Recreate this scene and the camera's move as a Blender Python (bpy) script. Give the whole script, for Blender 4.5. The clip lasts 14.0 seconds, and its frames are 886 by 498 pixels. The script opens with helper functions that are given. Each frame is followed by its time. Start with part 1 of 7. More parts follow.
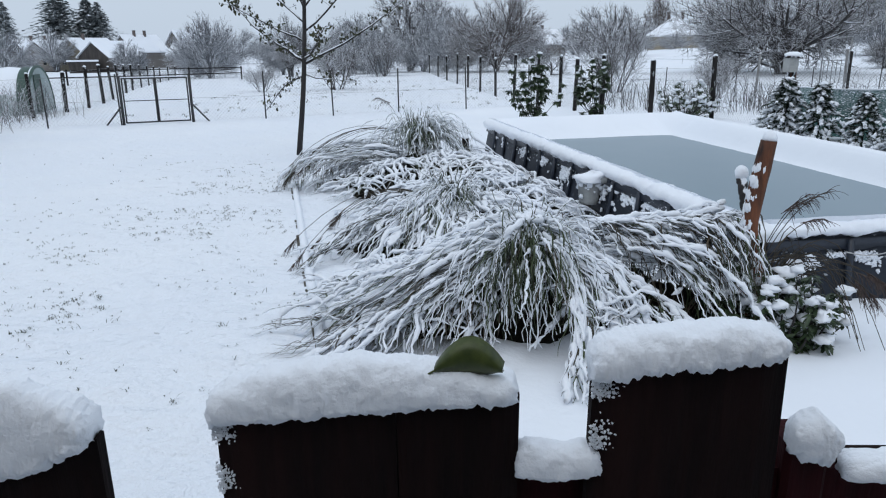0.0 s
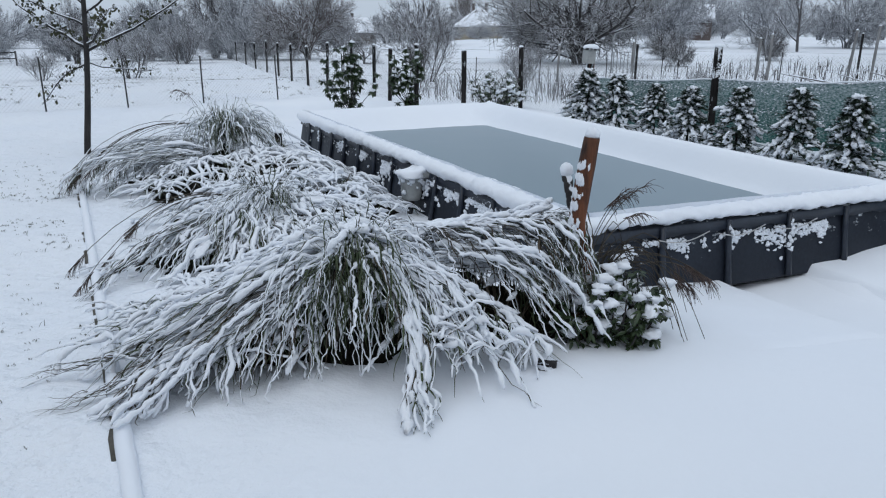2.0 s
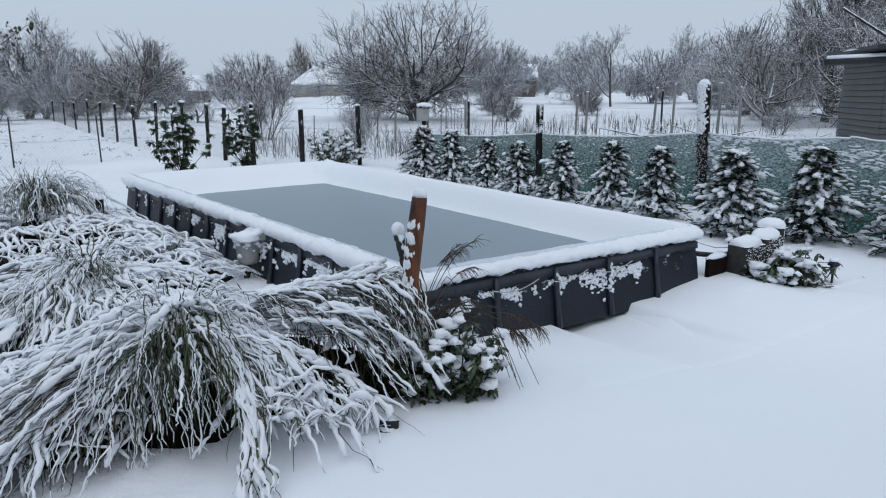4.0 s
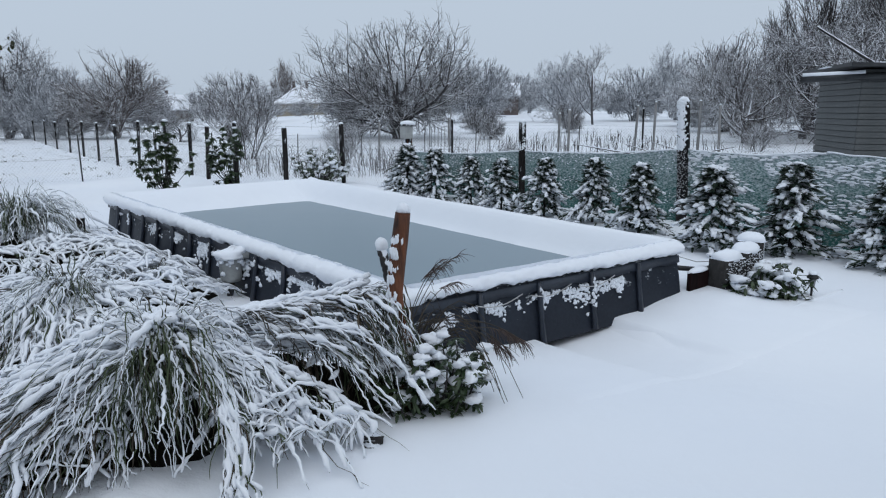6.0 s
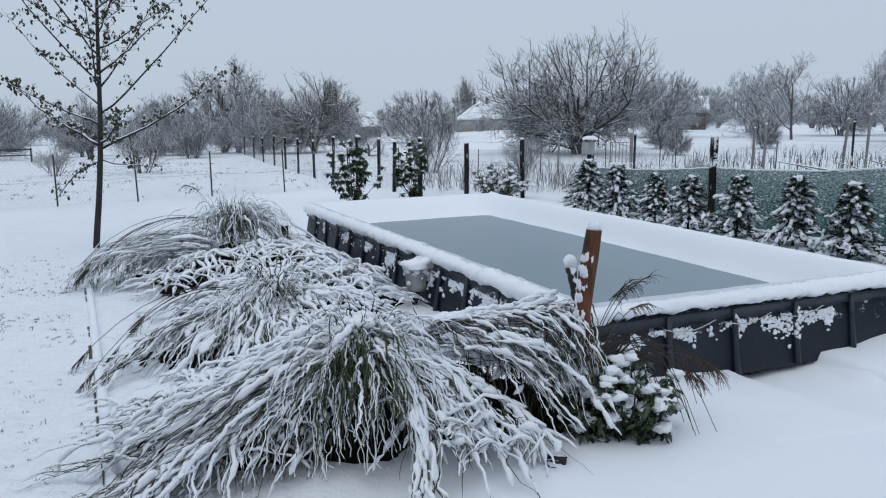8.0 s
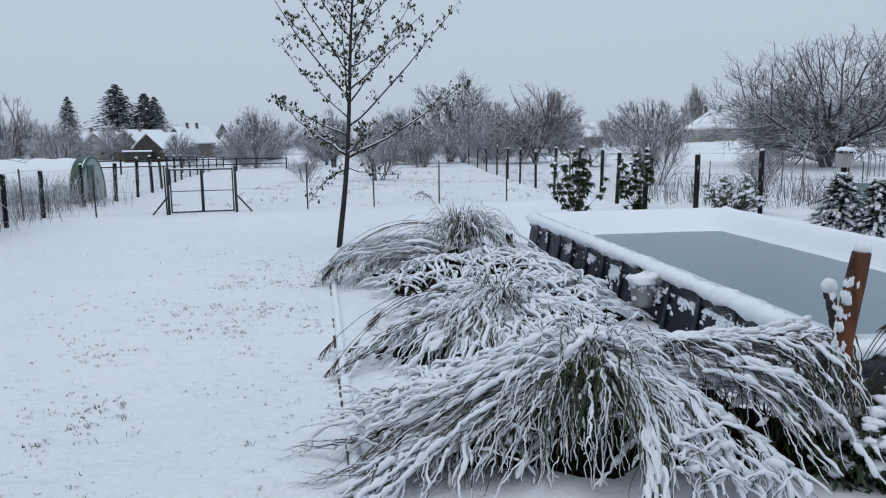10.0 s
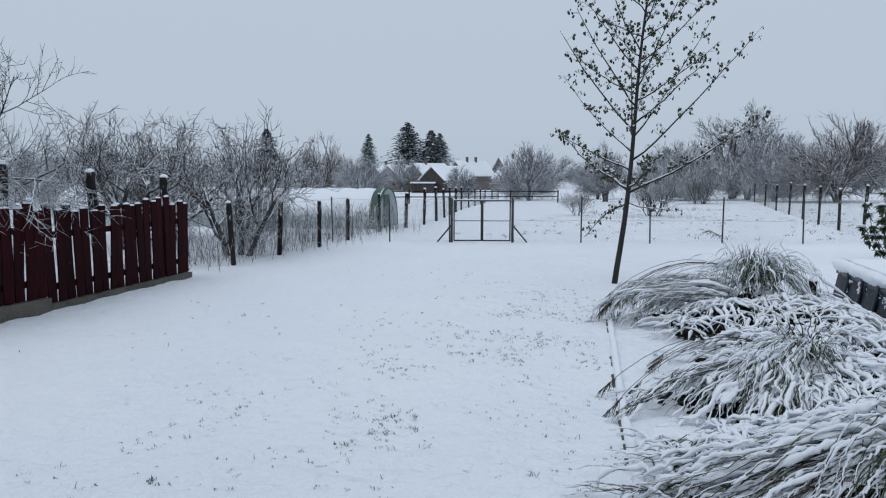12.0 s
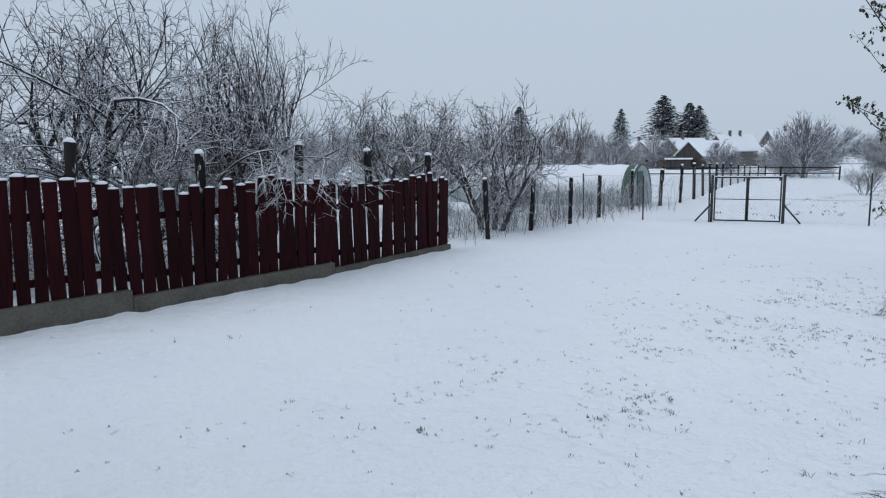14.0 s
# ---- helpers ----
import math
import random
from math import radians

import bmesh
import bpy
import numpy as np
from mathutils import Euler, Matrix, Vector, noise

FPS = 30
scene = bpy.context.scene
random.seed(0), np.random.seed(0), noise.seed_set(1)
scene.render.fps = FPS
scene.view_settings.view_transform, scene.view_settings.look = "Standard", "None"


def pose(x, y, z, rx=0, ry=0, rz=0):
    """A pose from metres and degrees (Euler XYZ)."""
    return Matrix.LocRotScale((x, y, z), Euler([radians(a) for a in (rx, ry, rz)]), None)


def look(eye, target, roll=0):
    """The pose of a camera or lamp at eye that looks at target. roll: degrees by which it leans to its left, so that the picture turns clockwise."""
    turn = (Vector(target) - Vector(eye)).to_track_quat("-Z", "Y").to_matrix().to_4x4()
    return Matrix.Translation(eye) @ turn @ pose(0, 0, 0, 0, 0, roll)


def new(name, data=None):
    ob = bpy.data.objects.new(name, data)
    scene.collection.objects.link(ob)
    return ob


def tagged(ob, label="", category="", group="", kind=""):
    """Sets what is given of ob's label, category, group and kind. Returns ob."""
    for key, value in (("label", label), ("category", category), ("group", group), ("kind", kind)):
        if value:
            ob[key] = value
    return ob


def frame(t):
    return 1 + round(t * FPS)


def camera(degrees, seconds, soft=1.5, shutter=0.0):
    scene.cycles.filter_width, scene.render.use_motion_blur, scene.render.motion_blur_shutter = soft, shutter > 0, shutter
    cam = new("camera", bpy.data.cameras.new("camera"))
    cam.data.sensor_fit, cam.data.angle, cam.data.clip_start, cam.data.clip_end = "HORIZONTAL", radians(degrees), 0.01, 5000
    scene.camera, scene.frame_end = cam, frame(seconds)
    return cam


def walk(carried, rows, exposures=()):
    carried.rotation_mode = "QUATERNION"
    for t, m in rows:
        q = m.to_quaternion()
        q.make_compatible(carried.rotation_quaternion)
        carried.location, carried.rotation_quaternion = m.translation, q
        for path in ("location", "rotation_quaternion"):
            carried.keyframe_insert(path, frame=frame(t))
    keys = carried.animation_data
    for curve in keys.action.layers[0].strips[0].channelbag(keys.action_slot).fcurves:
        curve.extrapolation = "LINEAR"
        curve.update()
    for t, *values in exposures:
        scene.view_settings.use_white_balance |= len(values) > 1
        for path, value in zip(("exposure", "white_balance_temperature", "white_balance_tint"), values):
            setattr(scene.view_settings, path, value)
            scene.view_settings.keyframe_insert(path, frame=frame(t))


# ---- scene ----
cam = camera(64.3, 14.0, 1.15)
PATH = [
    (0, (0.213, 0.584, 1.924), (0.165, 2.506, 1.372), -0.6),
    (0.5, (0.198, 0.785, 1.965), (0.243, 2.718, 1.453), -0.4),
    (1, (0.218, 0.935, 1.97), (0.421, 2.866, 1.488), 1.0),
    (1.5, (0.227, 0.956, 1.963), (0.598, 2.854, 1.454), 1.2),
    (2, (0.24, 1.0, 1.94), (0.687, 2.86, 1.357), 0.4),
    (2.5, (0.258, 0.987, 1.955), (0.805, 2.821, 1.374), 0.2),
    (3, (0.287, 0.969, 1.975), (0.95, 2.779, 1.439), 0.3),
    (3.5, (0.301, 0.954, 1.987), (1.072, 2.736, 1.506), 0.4),
    (4, (0.324, 0.973, 1.986), (1.182, 2.726, 1.552), 0.2),
    (4.2, (0.323, 0.963, 1.989), (1.207, 2.707, 1.57), 0.3),
    (5.25, (0.322, 0.957, 1.98), (1.262, 2.677, 1.581), 0.1),
    (6.3, (0.319, 0.949, 1.971), (1.183, 2.713, 1.593), -0.1),
    (6.5, (0.313, 0.956, 1.972), (1.143, 2.736, 1.596), -0.2),
    (7, (0.283, 0.96, 1.973), (1.0, 2.791, 1.606), -0.1),
    (7.5, (0.251, 0.964, 1.977), (0.841, 2.842, 1.621), -0.1),
    (8, (0.233, 0.988, 1.977), (0.681, 2.907, 1.635), -0.3),
    (10.3, (0.104, 0.972, 1.979), (-0.146, 2.934, 1.677), -0.2),
    (10.5, (0.088, 0.938, 1.989), (-0.231, 2.891, 1.699), 0.0),
    (11, (0.028, 0.961, 1.984), (-0.491, 2.875, 1.728), 0.2),
    (11.5, (-0.017, 0.966, 1.983), (-0.699, 2.832, 1.752), 0.4),
    (12, (-0.062, 0.976, 1.976), (-0.931, 2.765, 1.763), 0.1),
    (12.5, (-0.105, 0.999, 1.968), (-1.112, 2.715, 1.767), -0.2),
    (13, (-0.115, 0.984, 1.976), (-1.245, 2.623, 1.783), -0.5),
    (13.5, (-0.117, 0.971, 1.966), (-1.364, 2.521, 1.757), -0.4),
    (14, (-0.091, 0.878, 1.966), (-1.515, 2.256, 1.692), -0.6),
]
walk(cam, [(t, look(eye, target, roll)) for t, eye, target, roll in PATH], [(0.0, 0.16), (0.5, 0.03), (1.2, 0.0), (8.5, 0.0), (11.0, -0.06), (12.5, -0.07), (14.0, -0.02)])

# ---------------------------------------------------------------- light
world = bpy.data.worlds.new("overcast_sky")
scene.world = world
world.use_nodes = True
wn, wl = world.node_tree.nodes, world.node_tree.links
wn.clear()
w_out = wn.new("ShaderNodeOutputWorld")
w_bg = wn.new("ShaderNodeBackground")
w_sky = wn.new("ShaderNodeTexSky")
w_sky.sky_type, w_sky.sun_disc = "NISHITA", False
w_sky.sun_elevation, w_sky.sun_rotation = radians(38), radians(150)
w_sky.dust_density, w_sky.air_density = 4.0, 1.0
w_co = wn.new("ShaderNodeTexCoord")
w_sep = wn.new("ShaderNodeSeparateXYZ")
w_ramp = wn.new("ShaderNodeValToRGB")
w_ramp.color_ramp.elements[0].position, w_ramp.color_ramp.elements[0].color = 0.0, (5.5, 6.47, 7.72, 1)
w_ramp.color_ramp.elements[1].position, w_ramp.color_ramp.elements[1].color = 0.9, (6.38, 7.42, 8.7, 1)
w_mix = wn.new("ShaderNodeMixRGB")
w_mix.inputs[0].default_value = 0.94
w_bg.inputs[1].default_value = 0.0915
wl.new(w_co.outputs["Generated"], w_sep.inputs[0])
wl.new(w_sep.outputs[2], w_ramp.inputs[0])
wl.new(w_sky.outputs[0], w_mix.inputs[1])
wl.new(w_ramp.outputs[0], w_mix.inputs[2])
wl.new(w_mix.outputs[0], w_bg.inputs[0])
wl.new(w_bg.outputs[0], w_out.inputs[0])

sun = new("sun", bpy.data.lights.new("sun", "SUN"))
sun.data.energy, sun.data.angle, sun.data.color = 0.58, radians(60), (1.0, 0.97, 0.94)
sun.matrix_world = look((0, 0, 30), (8, 14, 0))


# ---------------------------------------------------------------- materials
def nodes_of(name):
    m = bpy.data.materials.new(name)
    m.use_nodes = True
    return m, m.node_tree.nodes, m.node_tree.links, m.node_tree.nodes["Principled BSDF"]


def noise_node(n, l, scale, detail=4.0, rough=0.6, stretch=None):
    tex = n.new("ShaderNodeTexNoise")
    tex.inputs["Scale"].default_value, tex.inputs["Detail"].default_value, tex.inputs["Roughness"].default_value = scale, detail, rough
    co = n.new("ShaderNodeTexCoord")
    if stretch:
        mp = n.new("ShaderNodeMapping")
        mp.inputs["Scale"].default_value = stretch
        l.new(co.outputs["Object"], mp.inputs[0])
        l.new(mp.outputs[0], tex.inputs["Vector"])
    else:
        l.new(co.outputs["Object"], tex.inputs["Vector"])
    return tex


def ramp_node(n, l, value, a, b, ca=(0, 0, 0, 1), cb=(1, 1, 1, 1)):
    r = n.new("ShaderNodeValToRGB")
    r.color_ramp.elements[0].position, r.color_ramp.elements[0].color = a, ca
    r.color_ramp.elements[1].position, r.color_ramp.elements[1].color = b, cb
    l.new(value, r.inputs[0])
    return r


def surface(name, dark, light, rough=0.7, grain=30.0, patch=3.0, bump=0.3, depth=0.01, stretch=None, snow=0.0, snow_noise=25.0, metal=0.0, vary=0.0, spec=0.4):
    """A worn surface between two colours: fine grain and larger patches, relief, and snow lying on what faces up (snow: how much)."""
    m, n, l, b = nodes_of(name)
    fine, wide = noise_node(n, l, grain, 5, 0.65, stretch), noise_node(n, l, patch, 3, 0.5, stretch)
    add = n.new("ShaderNodeMath")
    add.operation = "ADD"
    half = n.new("ShaderNodeMath")
    half.operation = "MULTIPLY"
    half.inputs[1].default_value = 0.5
    l.new(fine.outputs[0], add.inputs[0])
    l.new(wide.outputs[0], add.inputs[1])
    l.new(add.outputs[0], half.inputs[0])
    col = ramp_node(n, l, half.outputs[0], 0.33, 0.67, (*dark, 1), (*light, 1))
    colour = col.outputs[0]
    if vary:
        info = n.new("ShaderNodeObjectInfo")
        hsv = n.new("ShaderNodeHueSaturation")
        rng = n.new("ShaderNodeMapRange")
        rng.inputs[3].default_value, rng.inputs[4].default_value = 1 - vary, 1 + vary
        l.new(info.outputs["Random"], rng.inputs[0])
        l.new(rng.outputs[0], hsv.inputs["Value"])
        l.new(colour, hsv.inputs["Color"])
        colour = hsv.outputs[0]
    b.inputs["Roughness"].default_value, b.inputs["Metallic"].default_value = rough, metal
    b.inputs["Specular IOR Level"].default_value = spec
    if snow:
        geo = n.new("ShaderNodeNewGeometry")
        sep = n.new("ShaderNodeSeparateXYZ")
        l.new(geo.outputs["Normal"], sep.inputs[0])
        flake = noise_node(n, l, snow_noise, 3, 0.6)
        s = n.new("ShaderNodeMath")
        s.operation = "MULTIPLY_ADD"
        s.inputs[1].default_value = 0.9
        l.new(flake.outputs[0], s.inputs[0])
        l.new(sep.outputs[2], s.inputs[2])
        edge = ramp_node(n, l, s.outputs[0], 1.0 - snow, 1.12 - snow)
        mix = n.new("ShaderNodeMixRGB")
        mix.inputs[2].default_value = (0.84, 0.88, 0.94, 1)
        l.new(edge.outputs[0], mix.inputs[0])
        l.new(colour, mix.inputs[1])
        colour = mix.outputs[0]
    l.new(colour, b.inputs["Base Color"])
    bp = n.new("ShaderNodeBump")
    bp.inputs["Strength"].default_value, bp.inputs["Distance"].default_value = bump, depth
    l.new(fine.outputs[0], bp.inputs["Height"])
    l.new(bp.outputs[0], b.inputs["Normal"])
    return m


def snow_material(name, scale=7.0, depth=0.02, strength=0.35, fine=90.0):
    m, n, l, b = nodes_of(name)
    a, f, w = noise_node(n, l, scale, 5, 0.55), noise_node(n, l, fine, 3, 0.6), noise_node(n, l, 0.35, 2, 0.5)
    col = ramp_node(n, l, w.outputs[0], 0.3, 0.7, (0.83, 0.87, 0.935, 1), (0.88, 0.91, 0.955, 1))
    l.new(col.outputs[0], b.inputs["Base Color"])
    b.inputs["Roughness"].default_value = 0.75
    b.inputs["Specular IOR Level"].default_value = 0.25
    s = n.new("ShaderNodeMath")
    s.operation = "MULTIPLY_ADD"
    s.inputs[1].default_value = 0.12
    l.new(f.outputs[0], s.inputs[0])
    l.new(a.outputs[0], s.inputs[2])
    bp = n.new("ShaderNodeBump")
    bp.inputs["Strength"].default_value, bp.inputs["Distance"].default_value = strength, depth
    l.new(s.outputs[0], bp.inputs["Height"])
    l.new(bp.outputs[0], b.inputs["Normal"])
    return m


SNOW = snow_material("fresh_snow")
SNOW_LAWN = snow_material("snow_on_lawn", 4.2, 0.16, 0.7, 30.0)


def calm_drift(m):
    """The lawn's snow is lumpy over the grass and smooth where it has drifted beside the pool."""
    n, l = m.node_tree.nodes, m.node_tree.links
    co, sep, rng = n.new("ShaderNodeTexCoord"), n.new("ShaderNodeSeparateXYZ"), n.new("ShaderNodeMapRange")
    rng.inputs[1].default_value, rng.inputs[2].default_value, rng.inputs[3].default_value, rng.inputs[4].default_value = -0.9, 1.0, 0.75, 0.10
    l.new(co.outputs["Object"], sep.inputs[0])
    l.new(sep.outputs[0], rng.inputs[0])
    l.new(rng.outputs[0], next(q for q in n if q.type == "BUMP").inputs["Strength"])


calm_drift(SNOW_LAWN)
SNOW_LUMP = snow_material("clinging_snow", 22.0, 0.012, 0.45, 160.0)
SNOW_CRUMB = snow_material("crumbly_snow", 90.0, 0.006, 0.6, 420.0)
# old leaves, near black: the shade inside the clumps is in this colour
MAT = surface("shade_dark_old_leaves", (0.004, 0.004, 0.0035), (0.022, 0.020, 0.015), 0.9, 26, 5, 0.9, 0.03, (1, 1, 1), spec=0.1)
REED = surface("reed_leaves", (0.012, 0.020, 0.008), (0.065, 0.092, 0.036), 0.6, 12, 2.5, 0.2, 0.004)
STRAW = surface("dry_reed_stems", (0.014, 0.012, 0.009), (0.085, 0.066, 0.044), 0.7, 14, 3, 0.2, 0.004)
PLUME = surface("reed_plumes", (0.04, 0.028, 0.026), (0.14, 0.10, 0.085), 0.9, 40, 6, 0.3, 0.004)
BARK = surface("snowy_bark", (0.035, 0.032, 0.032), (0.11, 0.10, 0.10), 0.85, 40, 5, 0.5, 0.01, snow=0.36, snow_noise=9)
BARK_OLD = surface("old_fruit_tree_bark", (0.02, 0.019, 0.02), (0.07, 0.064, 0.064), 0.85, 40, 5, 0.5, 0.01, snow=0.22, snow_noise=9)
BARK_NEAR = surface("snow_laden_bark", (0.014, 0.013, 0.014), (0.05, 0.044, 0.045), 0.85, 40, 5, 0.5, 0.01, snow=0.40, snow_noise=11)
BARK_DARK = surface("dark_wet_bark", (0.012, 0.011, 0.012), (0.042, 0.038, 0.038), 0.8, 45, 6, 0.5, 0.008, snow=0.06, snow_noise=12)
# frosted twigs, their base colour lightened by a quarter for haze
BARK_FROST_HAZE = surface("frosted_twigs", (0.068, 0.066, 0.069), (0.14, 0.134, 0.139), 0.9, 14, 1.5, 0.2, 0.01, snow=0.30, snow_noise=4)
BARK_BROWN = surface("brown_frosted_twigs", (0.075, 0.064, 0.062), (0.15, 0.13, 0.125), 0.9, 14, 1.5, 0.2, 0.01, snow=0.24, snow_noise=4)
# farthest twigs: snow on top, base colour paled to carry the haze
BARK_FAR = surface("haze_pale_snowy_twigs", (0.13, 0.137, 0.15), (0.21, 0.218, 0.235), 0.95, 6, 0.8, 0.1, 0.01, snow=0.36, snow_noise=2)
STUB_WOOD = surface("peeled_orange_trunk", (0.022, 0.010, 0.007), (0.21, 0.072, 0.03), 0.7, 9, 2.2, 0.8, 0.02, (3, 3, 0.5))
POST_WOOD = surface("weathered_post_wood", (0.008, 0.0075, 0.008), (0.034, 0.031, 0.031), 0.9, 20, 3, 0.6, 0.01, (3, 3, 0.4), vary=0.3, spec=0.12)
PALE_WOOD = surface("pale_snow_plastered_wood", (0.10, 0.098, 0.096), (0.30, 0.30, 0.30), 0.9, 14, 4, 0.5, 0.01, (3, 3, 0.6), vary=0.25, spec=0.12)
RED_WOOD = surface("dark_red_stained_board", (0.008, 0.0013, 0.0022), (0.037, 0.0042, 0.0066), 0.8, 9, 2, 0.5, 0.008, (4, 4, 0.35), vary=0.35, spec=0.12)
BLACK_WOOD = surface("nearly_black_stained_board", (0.003, 0.0025, 0.003), (0.016, 0.0065, 0.006), 0.9, 12, 3, 0.6, 0.008, (4, 4, 0.35), vary=0.25, spec=0.12)
CONCRETE = surface("damp_concrete", (0.055, 0.050, 0.042), (0.15, 0.14, 0.12), 0.85, 25, 2.5, 0.5, 0.01)
OLD_STONE = surface("old_dark_blocks", (0.015, 0.015, 0.016), (0.055, 0.052, 0.05), 0.85, 18, 4, 0.8, 0.02, snow=0.32, snow_noise=20)
NAVY = surface("dark_navy_pool_wall", (0.008, 0.011, 0.018), (0.021, 0.027, 0.040), 0.5, 30, 1.8, 0.15, 0.006, spec=0.25)
NAVY_RIM = surface("dark_navy_rim", (0.013, 0.018, 0.029), (0.034, 0.043, 0.060), 0.38, 30, 3, 0.15, 0.004)
ROPE = surface("pale_rope", (0.3, 0.3, 0.31), (0.6, 0.6, 0.6), 0.8, 60, 9, 0.3, 0.003)
SKIMMER = surface("off_white_plastic", (0.26, 0.27, 0.27), (0.42, 0.43, 0.42), 0.5, 25, 4, 0.1, 0.004)
STEEL = surface("dark_painted_steel", (0.02, 0.021, 0.023), (0.06, 0.062, 0.066), 0.5, 30, 5, 0.2, 0.003, metal=0.3)
WIRE = surface("galvanised_wire", (0.16, 0.165, 0.17), (0.34, 0.35, 0.36), 0.5, 30, 5, 0.1, 0.001, metal=0.5)
NET = surface("green_shade_net", (0.012, 0.070, 0.062), (0.04, 0.145, 0.128), 0.85, 60, 4, 0.5, 0.008)


def crust(material, stretch, scale, lo, hi, z0=0.0, z1=1.0):
    """Snow stuck to a surface in streaks, thicker towards the top (object heights z0 to z1)."""
    n, l = material.node_tree.nodes, material.node_tree.links
    b = n["Principled BSDF"]
    old = b.inputs["Base Color"].links[0].from_socket
    a = noise_node(n, l, scale, 6, 0.6, stretch)
    co, sep, rng = n.new("ShaderNodeTexCoord"), n.new("ShaderNodeSeparateXYZ"), n.new("ShaderNodeMapRange")
    rng.inputs[1].default_value, rng.inputs[2].default_value, rng.inputs[3].default_value, rng.inputs[4].default_value = z0, z1, -0.09, 0.10
    l.new(co.outputs["Object"], sep.inputs[0])
    l.new(sep.outputs[2], rng.inputs[0])
    add = n.new("ShaderNodeMath")
    add.operation = "ADD"
    l.new(a.outputs[0], add.inputs[0])
    l.new(rng.outputs[0], add.inputs[1])
    r = ramp_node(n, l, add.outputs[0], lo, hi)
    mix = n.new("ShaderNodeMixRGB")
    mix.inputs[2].default_value = (0.80, 0.85, 0.90, 1)
    l.new(r.outputs[0], mix.inputs[0])
    l.new(old, mix.inputs[1])
    l.new(mix.outputs[0], b.inputs["Base Color"])


crust(NAVY, (1, 1, 1.6), 11.0, 0.66, 0.80, 0.0, 0.42)
crust(POST_WOOD, (1, 1, 0.35), 13.0, 0.62, 0.68, 0.0, 1.0)
crust(NET, (1, 1, 2.2), 22.0, 0.40, 0.90, 0.1, 1.35)
# far spruce needles: pale grey, the distance haze is put into the colour
NEEDLE_FAR = surface("haze_pale_far_needles", (0.25, 0.285, 0.30), (0.36, 0.395, 0.41), 0.9, 4, 0.8, 0.2, 0.01, snow=-0.6, snow_noise=2)
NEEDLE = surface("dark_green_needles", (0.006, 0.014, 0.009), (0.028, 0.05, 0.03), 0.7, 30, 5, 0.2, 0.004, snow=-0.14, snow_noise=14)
LEAF = surface("evergreen_leaves", (0.012, 0.028, 0.014), (0.06, 0.09, 0.04), 0.42, 16, 4, 0.2, 0.003, snow=-0.06, snow_noise=20)
LEAF_OLD = surface("curled_green_brown_leaves", (0.018, 0.022, 0.012), (0.075, 0.078, 0.036), 0.65, 12, 3, 0.2, 0.003, snow=-0.02, snow_noise=12)
LEAF_GREEN = surface("fallen_green_leaf", (0.02, 0.034, 0.007), (0.085, 0.105, 0.024), 0.4, 60, 14, 0.3, 0.002)
GRASS = surface("lawn_grass", (0.018, 0.024, 0.014), (0.07, 0.078, 0.045), 0.8, 10, 2, 0.1, 0.002)
SHED = surface("grey_horizontal_cladding", (0.055, 0.06, 0.062), (0.13, 0.135, 0.135), 0.75, 20, 2, 0.4, 0.006, (0.6, 0.6, 4))
PLASTER = surface("cream_plaster", (0.25, 0.225, 0.175), (0.35, 0.315, 0.25), 0.9, 12, 0.8, 0.3, 0.01)
PLASTER_GREY = surface("grey_plaster", (0.13, 0.12, 0.115), (0.24, 0.225, 0.21), 0.9, 12, 0.8, 0.3, 0.01)
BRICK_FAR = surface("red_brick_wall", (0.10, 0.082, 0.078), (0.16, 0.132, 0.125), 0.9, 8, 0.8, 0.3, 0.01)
BARN = surface("dark_barn_boards", (0.03, 0.027, 0.026), (0.09, 0.08, 0.075), 0.9, 10, 1, 0.4, 0.01, (3, 3, 0.3))
FOIL = surface("snowed_white_foil", (0.26, 0.33, 0.33), (0.42, 0.48, 0.48), 0.45, 8, 1.2, 0.2, 0.02, snow=0.34, snow_noise=3)
GREEN_FOIL = surface("green_foil", (0.022, 0.055, 0.045), (0.055, 0.105, 0.085), 0.5, 9, 1.5, 0.2, 0.01)
DARK_VOID = surface("dark_glazing", (0.015, 0.017, 0.02), (0.03, 0.034, 0.04), 0.2, 10, 2, 0.05, 0.002)
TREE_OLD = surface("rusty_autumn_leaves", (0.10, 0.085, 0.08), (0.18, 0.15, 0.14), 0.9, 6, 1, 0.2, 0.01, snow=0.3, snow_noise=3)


def ice_material():
    m, n, l, b = nodes_of("grey_blue_ice")
    w = noise_node(n, l, 0.7, 4, 0.6)
    col = ramp_node(n, l, w.outputs[0], 0.3, 0.7, (0.165, 0.232, 0.278, 1), (0.215, 0.282, 0.328, 1))
    l.new(col.outputs[0], b.inputs["Base Color"])
    r = ramp_node(n, l, w.outputs[0], 0.2, 0.8, (0.28, 0.28, 0.28, 1), (0.42, 0.42, 0.42, 1))
    l.new(r.outputs[0], b.inputs["Roughness"])
    b.inputs["Specular IOR Level"].default_value = 0.35
    return m


ICE = ice_material()


